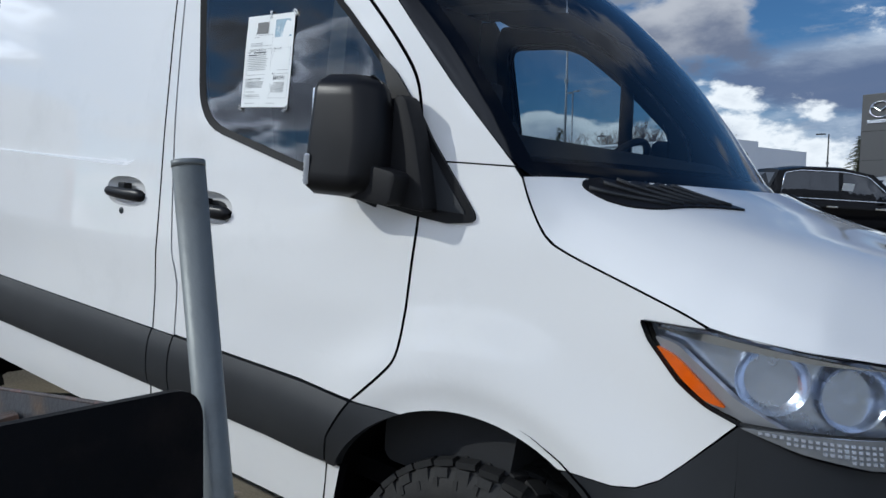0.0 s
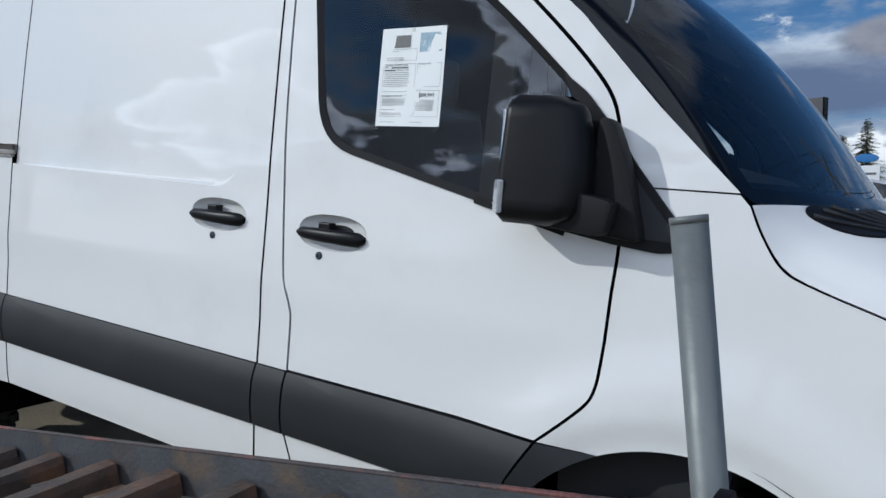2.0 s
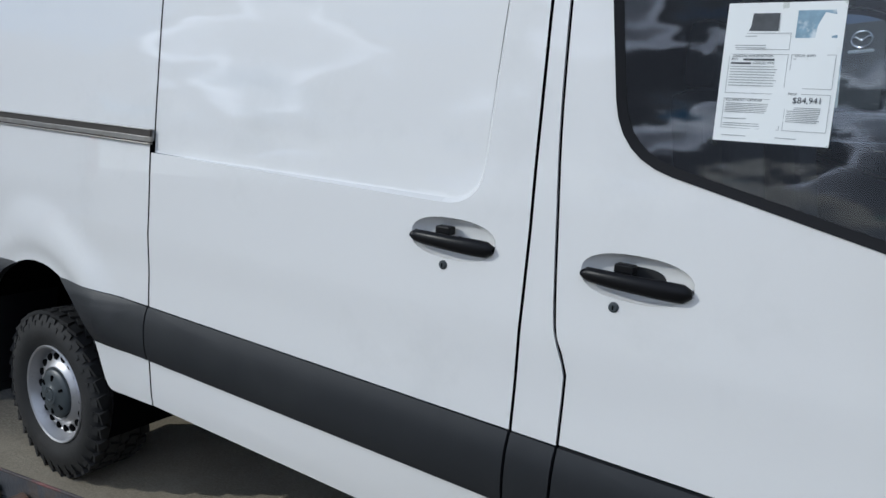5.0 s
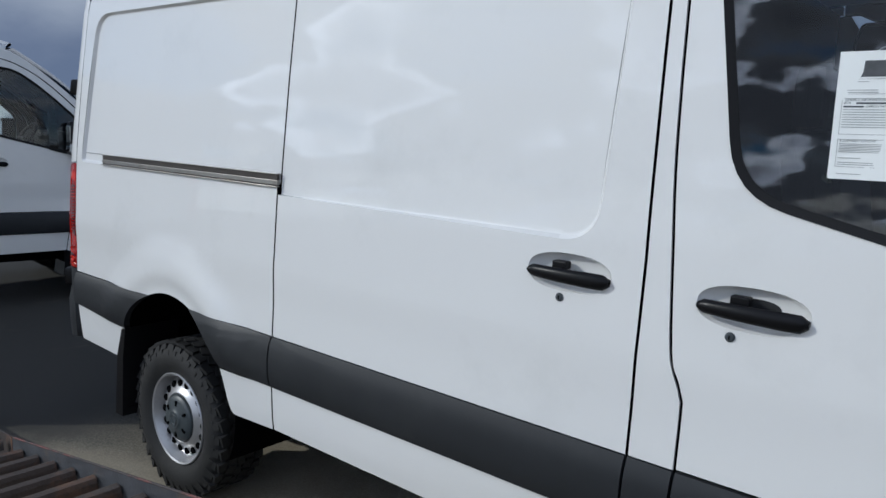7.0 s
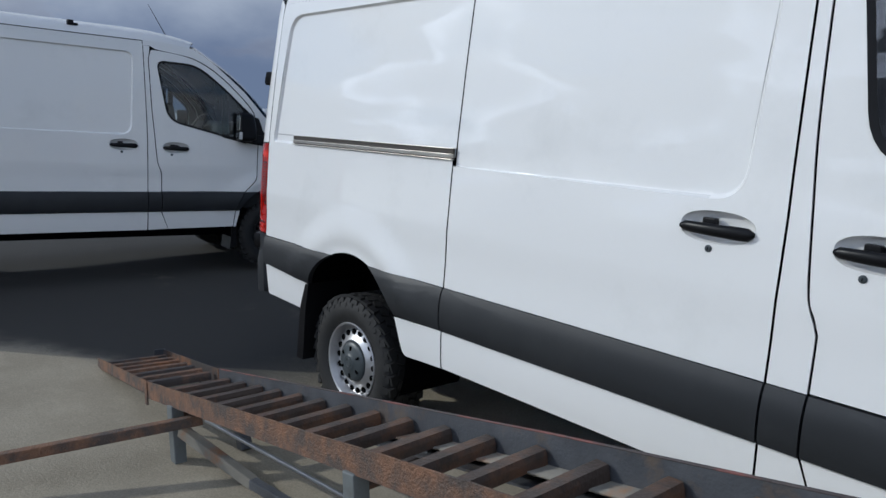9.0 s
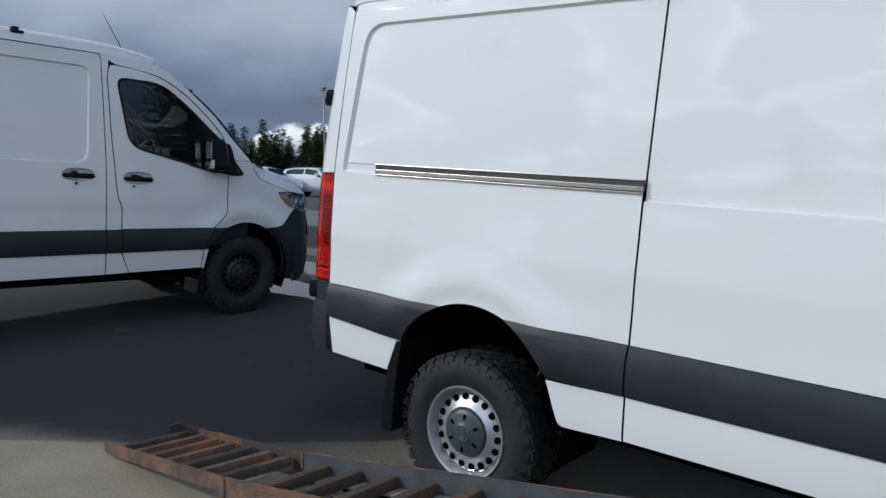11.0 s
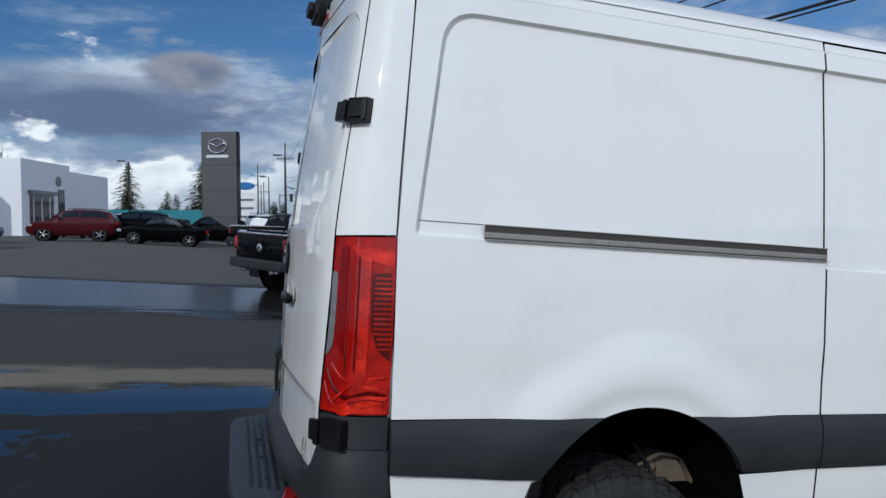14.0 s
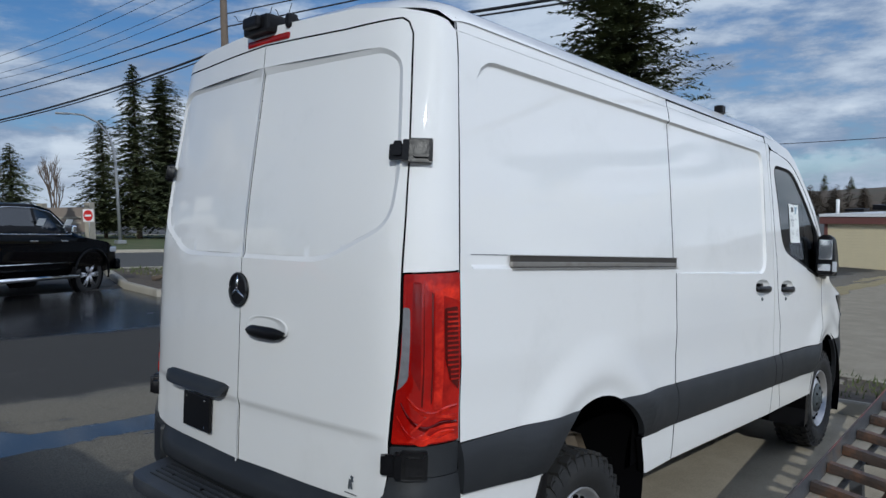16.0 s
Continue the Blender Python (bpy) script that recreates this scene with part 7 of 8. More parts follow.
# tonneau hatch on the truck bed
part("bed_cover", extrude_poly([(-2.80, 1.31), (-1.12, 1.31), (-1.12, 1.37), (-2.74, 1.36)], 1.50, lambda u, v, w: (u, -0.75 + w, v), 0.02), P_BLACK, truck)
build_car("pickup_truck", "pickup", car_on(2.75, 18.5, 28), "silver pickup truck parked in a row", P_SILVER, 0.90)
build_car("pickup_truck", "pickup", car_on(4.4, 23.2, 28), "white pickup truck parked in a row", P_WHITE, 0.92)
build_car("pickup_truck", "pickup", car_on(2.2, 33.0, 28), "dark pickup truck in the second row", P_BLACK, 0.98)
build_car("pickup_truck", "pickup", car_on(-15.25, 16.85, 179) @ pose(0, 0, 0.12), "orange red crew-cab pickup truck with sport bar", P_RED, 0.905, spokes=True)
build_car("car", "sedan", car_on(-11.2, 27.7, -3), "white compact sedan with black wheels", P_WHITE, 1.02)
build_car("car", "suv", car_on(-20.0, 35.4, 172), "white small crossover with black roof rails", P_WHITE, 1.06)
build_car("car", "suv", car_on(-8.4, 40.6, 178), "maroon crossover on the dealer lot", P_MAROON, 1.0)
build_car("car", "sedan", car_on(-3.9, 38.2, 176), "black coupe on the dealer lot", P_BLACK, 0.98)
build_car("car", "sedan", car_on(-17.2, 24.5, 188), "dark blue sedan behind the red pickup", P_BLUE, 1.0)
build_car("car", "sedan", car_on(-18.2, 27.8, 190), "bright red coupe behind the blue sedan", P_RED, 0.98)
build_car("car", "suv", car_on(-15.2, 37.5, 176), "dark crossover beside the white one", P_BLACK, 1.0)
build_car("car", "suv", car_on(-21.5, 31.5, 178), "dark maroon crossover in the back row", P_MAROON, 1.0)
build_car("car", "suv", car_on(-25.5, 30.5, 178), "black crossover in the back row", P_BLACK, 1.03)
build_car("car", "suv", car_on(-34.0, 25.4, 14), "white crossover with black roof rails", P_WHITE, 1.05)
build_car("car", "suv", car_on(-32.2, 27.9, 14), "white crossover with black roof rails", P_WHITE, 1.05)
build_car("car", "suv", car_on(-30.0, 31.5, 14), "grey crossover at the lot's edge", P_GREY, 1.05)
build_car("passenger_van", "suv", car_on(2.2, 44.6, 62), "white passenger van beside the pylon sign", P_WHITE, 1.22)
build_car("car", "suv", car_on(-5.8, 44.0, 176), "black crossover behind the maroon one", P_BLACK, 1.02)
build_car("car", "suv", car_on(-1.6, 43.0, 176), "dark grey crossover behind the black coupe", P_BLACK, 1.0)
build_car("car", "sedan", car_on(-12.6, 34.6, -3), "dark blue sedan behind the white one", P_BLUE, 1.0)
for k, (xx, yy, mt, lb) in enumerate(((-4.5, 47, P_BLACK, "black car in the last row"), (-7.0, 52, P_WHITE, "white car in the last row"), (-10.0, 50, P_GREY, "grey car in the last row"), (-1.2, 56, P_MAROON, "red car beside the far fence"), (-3.8, 58, P_BLACK, "black car beside the far fence"), (4.5, 44, P_GREY, "grey car beside the sign"))):
    build_car("car", "suv" if k % 2 else "sedan", car_on(xx, yy, 90 + 170 * (k % 2)), lb, mt, 1.0)

# ---- dealer building ----
CORR = material("white_siding", (0.66, 0.67, 0.68), 0.55, vary=0.05, scale=2, tint=(0.52, 0.53, 0.55), tint_at=(0.55, 0.8), tint_scale=0.4)
SMOOTH_WHITE = material("white_cladding", (0.70, 0.71, 0.73), 0.45, vary=0.03, scale=1)
bld = thing("dealer_building", Matrix(((-0.96, -0.28, 0, -13.8), (0.28, -0.96, 0, 54.1), (0, 0, 1, 0.85), (0, 0, 0, 1))), "low white corrugated dealer building with a smooth entrance block", "building")


def corrugated(w, h, pitch=0.42):
    bm = bmesh.new()
    n = int(w / pitch)
    prof = []
    for k in range(n):
        prof += [(k * pitch, 0.0), (k * pitch + 0.16, 0.0), (k * pitch + 0.21, 0.06), (k * pitch + 0.37, 0.06)]
    prof.append((w, 0.0))
    lo = [bm.verts.new((x_, y_, 0)) for x_, y_ in prof]
    hi = [bm.verts.new((x_, y_, h)) for x_, y_ in prof]
    for i in range(len(lo) - 1):
        bm.faces.new((lo[i], lo[i + 1], hi[i + 1], hi[i]))
    return bm


# local axes: x along the front to the left, y towards the viewer, z up
part("hall", boxes((20, -9, 2.8, 37, 16, 5.6)), SMOOTH_WHITE, bld)
part("hall_siding", corrugated(36.4, 5.5, 0.3), CORR, bld, loc=pose(2.2, -0.98, 0))
part("roof_edge", boxes((20, -0.9, 5.64, 37.2, 0.4, 0.14)), SMOOTH_WHITE, bld)
part("annex", boxes((18.2, 1.5, 2.4, 16.4, 5.0, 4.8)), SMOOTH_WHITE, bld)
part("annex_siding", corrugated(16, 4.7, 0.3), CORR, bld, loc=pose(10.2, 4.02, 0))
part("annex_roof_edge", boxes((18.2, 4.05, 4.84, 16.6, 0.3, 0.12)), SMOOTH_WHITE, bld)
part("annex", boxes((4.6, 1.0, 2.2, 4.2, 4.0, 4.4)), SMOOTH_WHITE, bld)
part("tower", boxes((1.1, -3.4, 2.9, 2.2, 6.8, 5.8)), SMOOTH_WHITE, bld, "smooth white entrance block")
part("tower_window", boxes((-0.03, -2.6, 1.9, 0.06, 3.2, 3.0)), DGLASS, bld)
for k in range(3):
    part("window_mullion", boxes((-0.06, -3.6 + 1.1 * k, 1.9, 0.06, 0.08, 3.0)), SMOOTH_WHITE, bld)
part("portal", boxes((-0.06, -2.6, 3.55, 0.4, 3.6, 0.25)), P_GREY, bld)
part("tower_window", boxes((-0.03, -5.4, 2.6, 0.06, 0.9, 2.6)), DGLASS, bld)
part("wall_badge", spin([(0.0, -0.06), (0.36, -0.06), (0.38, 0.0)], "Y", 20), P_GREY, bld, loc=pose(-0.02, -5.0, 4.5, 0, 0, -90))
for k in range(3):
    part("shop_window", boxes((3.4 + 0.9 * k, 3.03, 1.1, 0.7, 0.06, 1.6)), DGLASS, bld)
part("shop_sign", boxes((4.6, 3.05, 2.6, 1.5, 0.06, 0.3)), P_GREY, bld)
for k in range(2):
    part("door", boxes((12.5 + 6.5 * k, 4.12, 1.2, 1.4, 0.06, 2.4)), P_GREY, bld)
part("shop_window", boxes((9.96, 1.6, 1.2, 0.06, 1.6, 1.5)), DGLASS, bld)
part("roof_unit", boxes((14, 0.6, 5.2, 2.4, 1.6, 0.6), bevel=0.05), P_GREY, bld)
part("roof_unit", boxes((25, -2, 5.9, 1.8, 1.6, 0.5), bevel=0.05), P_GREY, bld)
for k, (xv, yv) in enumerate(((3.0, -3.0), (3.5, -3.2), (12.0, 0.0))):
    part("vent_pipe", tube([(xv, yv, 5.4), (xv, yv, 6.5 - 0.3 * k)], 0.06, 8), P_GREY, bld)

# ---- pylon sign ----
PYLON = material("sign_grey", (0.055, 0.058, 0.062), 0.5, 0.2, vary=0.06, scale=1.5)


def pylon(x, y, z, yaw):
    sign = thing("pylon_sign", pose(x, y, z, 0, 0, yaw), "tall dark grey dealer pylon sign with silver emblem", "sign", "pylon signs")
    part("panel", boxes((0, 0, 3.16, 2.05, 0.5, 6.3), bevel=0.02), PYLON, sign)
    part("side_trim", boxes((1.05, 0.0, 3.16, 0.08, 0.46, 6.28)), P_BLACK, sign)
    for k in range(3):
        part("panel_joint", boxes((0, -0.252, 1.4 + 1.5 * k, 2.03, 0.006, 0.014)), P_BLACK, sign)
    ring = [(0.52 * math.cos(k * math.tau / 36) - 0.08, -0.29, 5.48 + 0.40 * math.sin(k * math.tau / 36)) for k in range(36)]
    part("emblem_ring", tube(ring, 0.045, 8, True), CHROME, sign)
    wing = [(-0.58, -0.29, 5.62), (-0.36, -0.29, 5.60), (-0.08, -0.29, 5.40), (0.20, -0.29, 5.60), (0.42, -0.29, 5.62)]
    part("emblem_wing", tube(wing, 0.05, 8), CHROME, sign)
    part("lettering_bar", boxes((-0.08, -0.27, 4.88, 1.28, 0.05, 0.17), bevel=0.01), CHROME, sign)


pylon(-0.92, 42.45, 1.0, -18.5)
pylon(-35.85, 20.62, 1.30, 17)
# glazed showroom beside the far pylon
show = thing("showroom", pose(-55.6, 31.2, 2.2, 0, 0, 52), "white showroom with tall glazed front", "building")
part("hall", boxes((0, 4, 2.3, 9, 8, 4.6)), SMOOTH_WHITE, show)
part("roof_edge", boxes((0, -0.1, 4.5, 9.2, 0.4, 0.3)), SMOOTH_WHITE, show)
for k in range(5):
    for j in range(2):
        part("pane", boxes((-3.4 + 1.7 * k, -0.03, 1.15 + 1.75 * j, 1.55, 0.06, 1.6)), DGLASS, show)

# ---- lamp posts and utility poles ----
POLE = material("pole_grey", (0.30, 0.31, 0.32), 0.45, 0.5, vary=0.08, scale=5)
POLE_DARK = material("pole_dark", (0.025, 0.025, 0.027), 0.5, 0.3, vary=0.1, scale=5)
WOODPOLE = material("pole_wood", (0.13, 0.10, 0.075), 0.85, vary=0.25, scale=6, bump=0.3, bump_scale=30)
CONC = material("concrete", (0.34, 0.31, 0.25), 0.85, vary=0.15, scale=6, bump=0.25, bump_scale=60, tint=(0.22, 0.20, 0.16), tint_at=(0.5, 0.75), tint_scale=3)
BLUE_BAND = material("blue_band", (0.03, 0.16, 0.40), 0.5, vary=0.1, scale=8)


def lot_lamp(x, y, h, heads=2, yaw=0, base=False, dark=False, r=0.085):
    t = thing("lamp_post", pose(x, y, gz(x, y), 0, 0, yaw), "tall grey lot lamp post with flat heads" if not dark else "slim black lamp post with one flat head", "lamp post", "lot lamps")
    mt = POLE_DARK if dark else POLE
    b0 = 0.0
    if base:
        prof = [(0.33, 0.0), (0.33, 0.64), (0.32, 0.65)]
        part("base", spin([(0.0, 0.0)] + prof + [(0.0, 0.65)], "Z", 28), CONC, t, "ribbed concrete base")
        for k in range(3):
            part("base_rib", spin([(0.33, 0.10 + 0.17 * k), (0.345, 0.12 + 0.17 * k), (0.345, 0.20 + 0.17 * k), (0.33, 0.22 + 0.17 * k)], "Z", 28), CONC, t)
        part("blue_band", spin([(0.0, 0.65), (0.338, 0.65), (0.338, 0.84), (0.0, 0.86)], "Z", 28), BLUE_BAND, t)
        part("foot_plate", boxes((0, 0, 0.88, 0.34, 0.34, 0.04), bevel=0.01), POLE, t)
        b0 = 0.86
    part("pole", tube([(0, 0, b0), (0, 0, h * 0.5), (0, 0, h)], r, 12, radii=[r, r * 0.85, r * 0.65]), mt, t)
    part("pole_clamp", boxes((0, 0, h * 0.62, 0.2, 0.2, 0.22), bevel=0.02), mt, t)
    if heads == 2:
        part("arm", tube([(-0.35, 0, h), (0.35, 0, h)], 0.04, 6), mt, t)
    for sg in ((-1, 1) if heads == 2 else (1,)):
        part("lamp_head", boxes((sg * 0.62, 0, h + 0.02, 0.75, 0.34, 0.10), bevel=0.03), mt, t)


lot_lamp(-12.31, 13.16, 9.5, 2, -33, base=True)
lot_lamp(-17.12, 38.45, 12.0, 2, -20)
lot_lamp(-34.06, 33.17, 11.7, 2, -40)
lot_lamp(-27.7, 59.0, 9.8, 2, -30, r=0.09)
lot_lamp(-47.0, 42.0, 9.0, 2, -40)
lot_lamp(-8.6, 70.0, 6.6, 1, 180, dark=True)
lot_lamp(-27.5, 66.0, 6.4, 1, 180, dark=True)
lot_lamp(-38.0, 56.0, 6.6, 1, 180, dark=True)
lot_lamp(4.55, 62.0, 7.4, 1, 180, dark=True)
lot_lamp(4.75, 84.0, 7.0, 1, 180, dark=True)
lot_lamp(4.85, 100.0, 7.0, 1, 180, dark=True)

# curved street lamp
sl = thing("street_lamp", pose(16.3, 40.1, gz(16.3, 40.1) + 0.15), "grey curved-arm street lamp at the road", "street lamp")
pts = [(0, 0, 0), (-0.05, 0, 3.0), (-0.12, 0, 5.2), (-0.35, 0.1, 6.1), (-0.85, 0.2, 6.8), (-1.6, 0.4, 7.2), (-2.3, 0.55, 7.25)]
part("pole", tube(pts, 0.09, 10, radii=[0.10, 0.085, 0.075, 0.065, 0.055, 0.05, 0.05]), POLE, sl)
part("foot", boxes((0, 0, 0.1, 0.5, 0.5, 0.2), bevel=0.03), POLE, sl)
part("lamp_head", boxes((-2.6, 0.62, 7.23, 0.7, 0.25, 0.10, Matrix.Rotation(radians(-14), 4, "Z")), bevel=0.03), POLE, sl)
sl2 = thing("street_lamp", pose(23.7, 16.8, gz(23.7, 16.8)), "grey curved-arm street lamp beyond the van", "street lamp")
part("pole", tube([(0, 0, 0), (0, 0, 6.9), (-0.08, 0.15, 7.7), (-0.30, 0.45, 8.5), (-0.60, 0.85, 8.95), (-0.95, 1.3, 9.10)], 0.06, 10), POLE, sl2)
part("lamp_head", boxes((-1.15, 1.6, 9.12, 0.75, 0.26, 0.10, Matrix.Rotation(radians(127), 4, "Z")), bevel=0.03), POLE, sl2)


def utility_pole(x, y, h, yaw=0, arms=1):
    t = thing("utility_pole", pose(x, y, gz(min(66, x), min(75, y)) + 0.3, 0, 0, yaw), "weathered wooden utility pole with cross arm", "utility pole", "utility poles")
    part("pole", tube([(0, 0, -0.5), (0, 0, h * 0.5), (0, 0, h)], 0.2, 10, radii=[0.19, 0.16, 0.12]), WOODPOLE, t)
    for k in range(arms):
        part("cross_arm", boxes((0, 0.12, h - 2.4 - 1.6 * k, 2.6, 0.12, 0.14)), WOODPOLE, t)
        for xx in (-1.2, -0.6, 0.6, 1.2):
            part("insulator", spin([(0.0, 0.2), (0.05, 0.18), (0.07, 0.06), (0.03, 0.0)], "Z", 8), POLE, t, loc=Matrix.Translation((xx, 0.12, h - 2.33 - 1.6 * k)))
    return t


utility_pole(8.78, 71.3, 13.6, -8)
utility_pole(9.6, 116, 14.5, -8)
utility_pole(7.3, 150, 14, -8)
utility_pole(13.7, 24.5, 13.0, 0)
utility_pole(11.0, 190, 13, -8)


def wire(p0, p1, sag, r=0.018):
    a, b = Vector(p0), Vector(p1)
    pts_ = [a.lerp(b, k / 16) - Vector((0, 0, sag * 4 * (k / 16) * (1 - k / 16))) for k in range(17)]
    t = thing("power_line", Matrix(), "black overhead power line between the poles", "cable", "power lines")
    part("cable", tube(pts_, r, 5), POLE_DARK, t)


U0, U1, U2 = (13.7, 24.5, gz(13.7, 24.5) + 0.3), (8.78, 71.3, 0.9), (9.6, 116, 0.9)
# heights at the near pole, at the far pole and beyond the near pole; sag; radius
for dx, z0, z1, z2, sag, sag2, r in ((-1.2, 11.0, 12.1, 10.0, 1.7, 0.8, 0.012), (-0.6, 11.0, 12.1, 10.0, 1.8, 0.8, 0.012), (0.6, 11.0, 12.1, 10.0, 1.8, 0.8, 0.012), (1.2, 11.0, 12.1, 10.0, 1.9, 0.9, 0.012),
                                    (0.1, 9.55, 9.3, 8.2, 0.9, 0.5, 0.025), (0.1, 9.05, 8.6, 8.0, 0.65, 0.5, 0.03), (0.1, 8.25, 8.0, 6.05, 1.2, 0.5, 0.05), (0.16, 8.12, 7.9, 5.95, 1.2, 0.5, 0.03)):
    wire((U0[0] + dx, U0[1], z0), (U1[0] + dx, U1[1], z1), sag, r)
    wire((U1[0] + dx, U1[1], z1), (U2[0] + dx, U2[1], z1 + 0.5), sag, r)
    wire((U0[0] + dx, U0[1], z0), (15.0 + dx, -30, z2), sag2, r)
for a0, a1, z0, dr in ((22.6, 23.9, 9.35, 0.35), (21.4, 22.5, 9.2, 0.5), (20.2, 21.2, 9.1, 0.4)):
    t = thing("slack_loop", Matrix(), "loop of slack black cable by the pole", "cable", "slack loops")
    part("cable", tube([(13.78, a1 + (a0 - a1) * k / 10, z0 - dr * math.sin(math.pi * k / 10) + 0.06 * math.sin(k * 2.1)) for k in range(11)], 0.015, 5), POLE_DARK, t)
wire((38, 30, 5.2), (44, -10, 5.4), 0.4, 0.02)

# ---- plants ----
NEEDLE = material("conifer_needles", (0.100, 0.120, 0.050), 0.8, vary=0.4, scale=1.5, tint=(0.13, 0.125, 0.050), tint_at=(0.5, 0.7), tint_scale=0.8)
BARK = material("bark", (0.10, 0.075, 0.055), 0.9, vary=0.3, scale=8, bump=0.5, bump_scale=25)
TWIG = material("bare_twigs", (0.13, 0.095, 0.07), 0.9, vary=0.25, scale=3)
GRASS = material("grass", (0.075, 0.095, 0.030), 0.9, vary=0.3, scale=8, bump=0.6, bump_scale=60, tint=(0.15, 0.13, 0.065), tint_at=(0.5, 0.7), tint_scale=0.7)
SOIL = material("soil", (0.075, 0.058, 0.042), 0.95, vary=0.4, scale=12, bump=0.8, bump_scale=30, tint=(0.13, 0.10, 0.06), tint_at=(0.5, 0.7), tint_scale=5)


def conifer_mesh(h, r, seed, whorls=26, per=8, clumps=9, leaf=0.5, bare=0.08, bm=None, at=(0, 0, 0), sag=(0.2, 0.6), power=0.72):
    """Needle sprays hung along single drooping limbs that leave the trunk at uneven heights."""
    rng_ = random.Random(seed)
    verts, faces = [], []
    total = int(whorls * per * 1.15)
    lean = rng_.uniform(0, 6.28)
    for w in range(total):
        t = (w + rng_.random()) / total
        t = 1 - (1 - t) ** 0.80
        z = h * (bare + (1 - bare) * t)
        a = w * 2.39996 + rng_.uniform(-0.5, 0.5)
        ln = (r * (1 - t) ** power * rng_.uniform(0.45, 1.12) + 0.10) * (1 + 0.14 * math.cos(a - lean))
        droop, lift = rng_.uniform(*sag), rng_.uniform(0.05, 0.30)
        nc = max(3, int(1.6 * clumps * (0.35 + 0.65 * ln / r)))
        ca, sa = math.cos(a), math.sin(a)
        for c in range(nc):
            f = (c + rng_.uniform(0.15, 0.95)) / nc
            d = ln * f
            zz = z + d * lift - droop * d * f
            s = leaf * rng_.uniform(0.45, 1.0) * (0.55 + 0.45 * (1 - t)) * (1.05 - 0.4 * f)
            for q in range(4):
                ang = a + (rng_.uniform(0.35, 1.6) * (-1, 1, 0.2, -0.3)[q])
                cx_, sx2 = math.cos(ang), math.sin(ang)
                px_, py_ = ca * d + rng_.uniform(-0.12, 0.12) * s, sa * d + rng_.uniform(-0.12, 0.12) * s
                drop = s * rng_.uniform(-0.25, 0.55)
                wd = s * rng_.uniform(0.20, 0.36)
                i = len(verts)
                x0, y0, z0 = px_ + at[0], py_ + at[1], zz + at[2]
                verts += [(x0 - sx2 * wd, y0 + cx_ * wd, z0), (x0 + cx_ * s * 1.2, y0 + sx2 * s * 1.2, z0 - drop), (x0 + sx2 * wd, y0 - cx_ * wd, z0 - 0.3 * wd)]
                faces.append((i, i + 1, i + 2))
    return verts, faces


def mesh_part(name, verts, faces, mat, parent=None, label=""):
    me = bpy.data.meshes.new(name)
    me.from_pydata(verts, [], faces)
    me.materials.append(mat)
    ob = new(name, me)
    if parent is not None:
        ob.parent = parent
    if label:
        tagged(ob, label)
    return ob


def conifer(x, y, h, r, seed, **kw):
    z = gz(max(-66, min(66, x)), min(75, y))
    t = thing("conifer", pose(x, y, z), "tall dark green conifer with drooping limbs", "tree", "conifers")
    part("trunk", tube([(0, 0, -0.3), (0, 0, h * 0.5), (0, 0, h * 0.97)], 0.2, 8, radii=[h * 0.018, h * 0.011, 0.02]), BARK, t)
    v, f = conifer_mesh(h, r, seed, **kw)
    mesh_part("crown", v, f, NEEDLE, t)


def bare_tree(x, y, h, seed, spread=0.5):
    rng_ = random.Random(seed)
    z = gz(max(-66, min(66, x)), min(75, y))
    t = thing("bare_tree", pose(x, y, z), "leafless tree with fine brown branches", "tree", "bare trees")
    bm_t, bm_c = bmesh.new(), bmesh.new()

    def grow(p, d, ln, rad, depth):
        q = p + d * ln
        tube([p, (p + q) / 2 + Vector((rng_.uniform(-1, 1), rng_.uniform(-1, 1), 0)) * ln * 0.05, q], rad, 5 if depth else 7, bm=bm_t if depth < 1 else bm_c, radii=[rad, rad * 0.85, rad * 0.7])
        if depth >= 5:
            return
        for k in range(3 if depth < 4 else 2):
            nd = (d + Vector((rng_.uniform(-1, 1), rng_.uniform(-1, 1), rng_.uniform(-0.1, 0.6))) * spread).normalized()
            grow(p + d * ln * rng_.uniform(0.55, 1.0), nd, ln * rng_.uniform(0.58, 0.78), rad * 0.58, depth + 1)

    grow(Vector((0, 0, 0)), Vector((0, 0, 1)), h * 0.34, h * 0.016, 0)
    part("trunk", bm_t, BARK, t)
    part("crown", bm_c, TWIG, t)


conifer(23.2, 52.0, 13.0, 4.0, 1, whorls=44, per=9, clumps=10, leaf=0.60)
conifer(26.5, 53.9, 12.9, 4.5, 2, whorls=56, per=10, clumps=15, leaf=0.62, sag=(0.1, 0.42), power=0.55)
conifer(21.8, 54.5, 9.0, 3.4, 3, whorls=34, per=9, clumps=9, leaf=0.55)
conifer(12.7, 46.0, 5.9, 2.7, 4, whorls=22, per=9, clumps=9, leaf=0.5)
conifer(34.6, 18.2, 21.0, 5.6, 5, whorls=60, per=15, clumps=14, leaf=0.72, bare=0.12, sag=(-0.05, 0.35), power=0.5)
conifer(-2.4, 88, 8.5, 3.4, 6, whorls=24, leaf=0.7)
conifer(-0.2, 90, 10.5, 3.0, 7, whorls=26, leaf=0.7)
conifer(-13.5, 118, 10.5, 3.6, 8, whorls=24, leaf=0.8)
for k, (xx, yy, hh) in enumerate(((-30, 96, 11.5), (-33, 95, 10), (-36, 94, 12), (-40, 92, 10.5), (-26.5, 97, 11), (-52, 80, 10), (-56, 77, 9))):
    bare_tree(xx, yy, hh, 20 + k, 0.55)
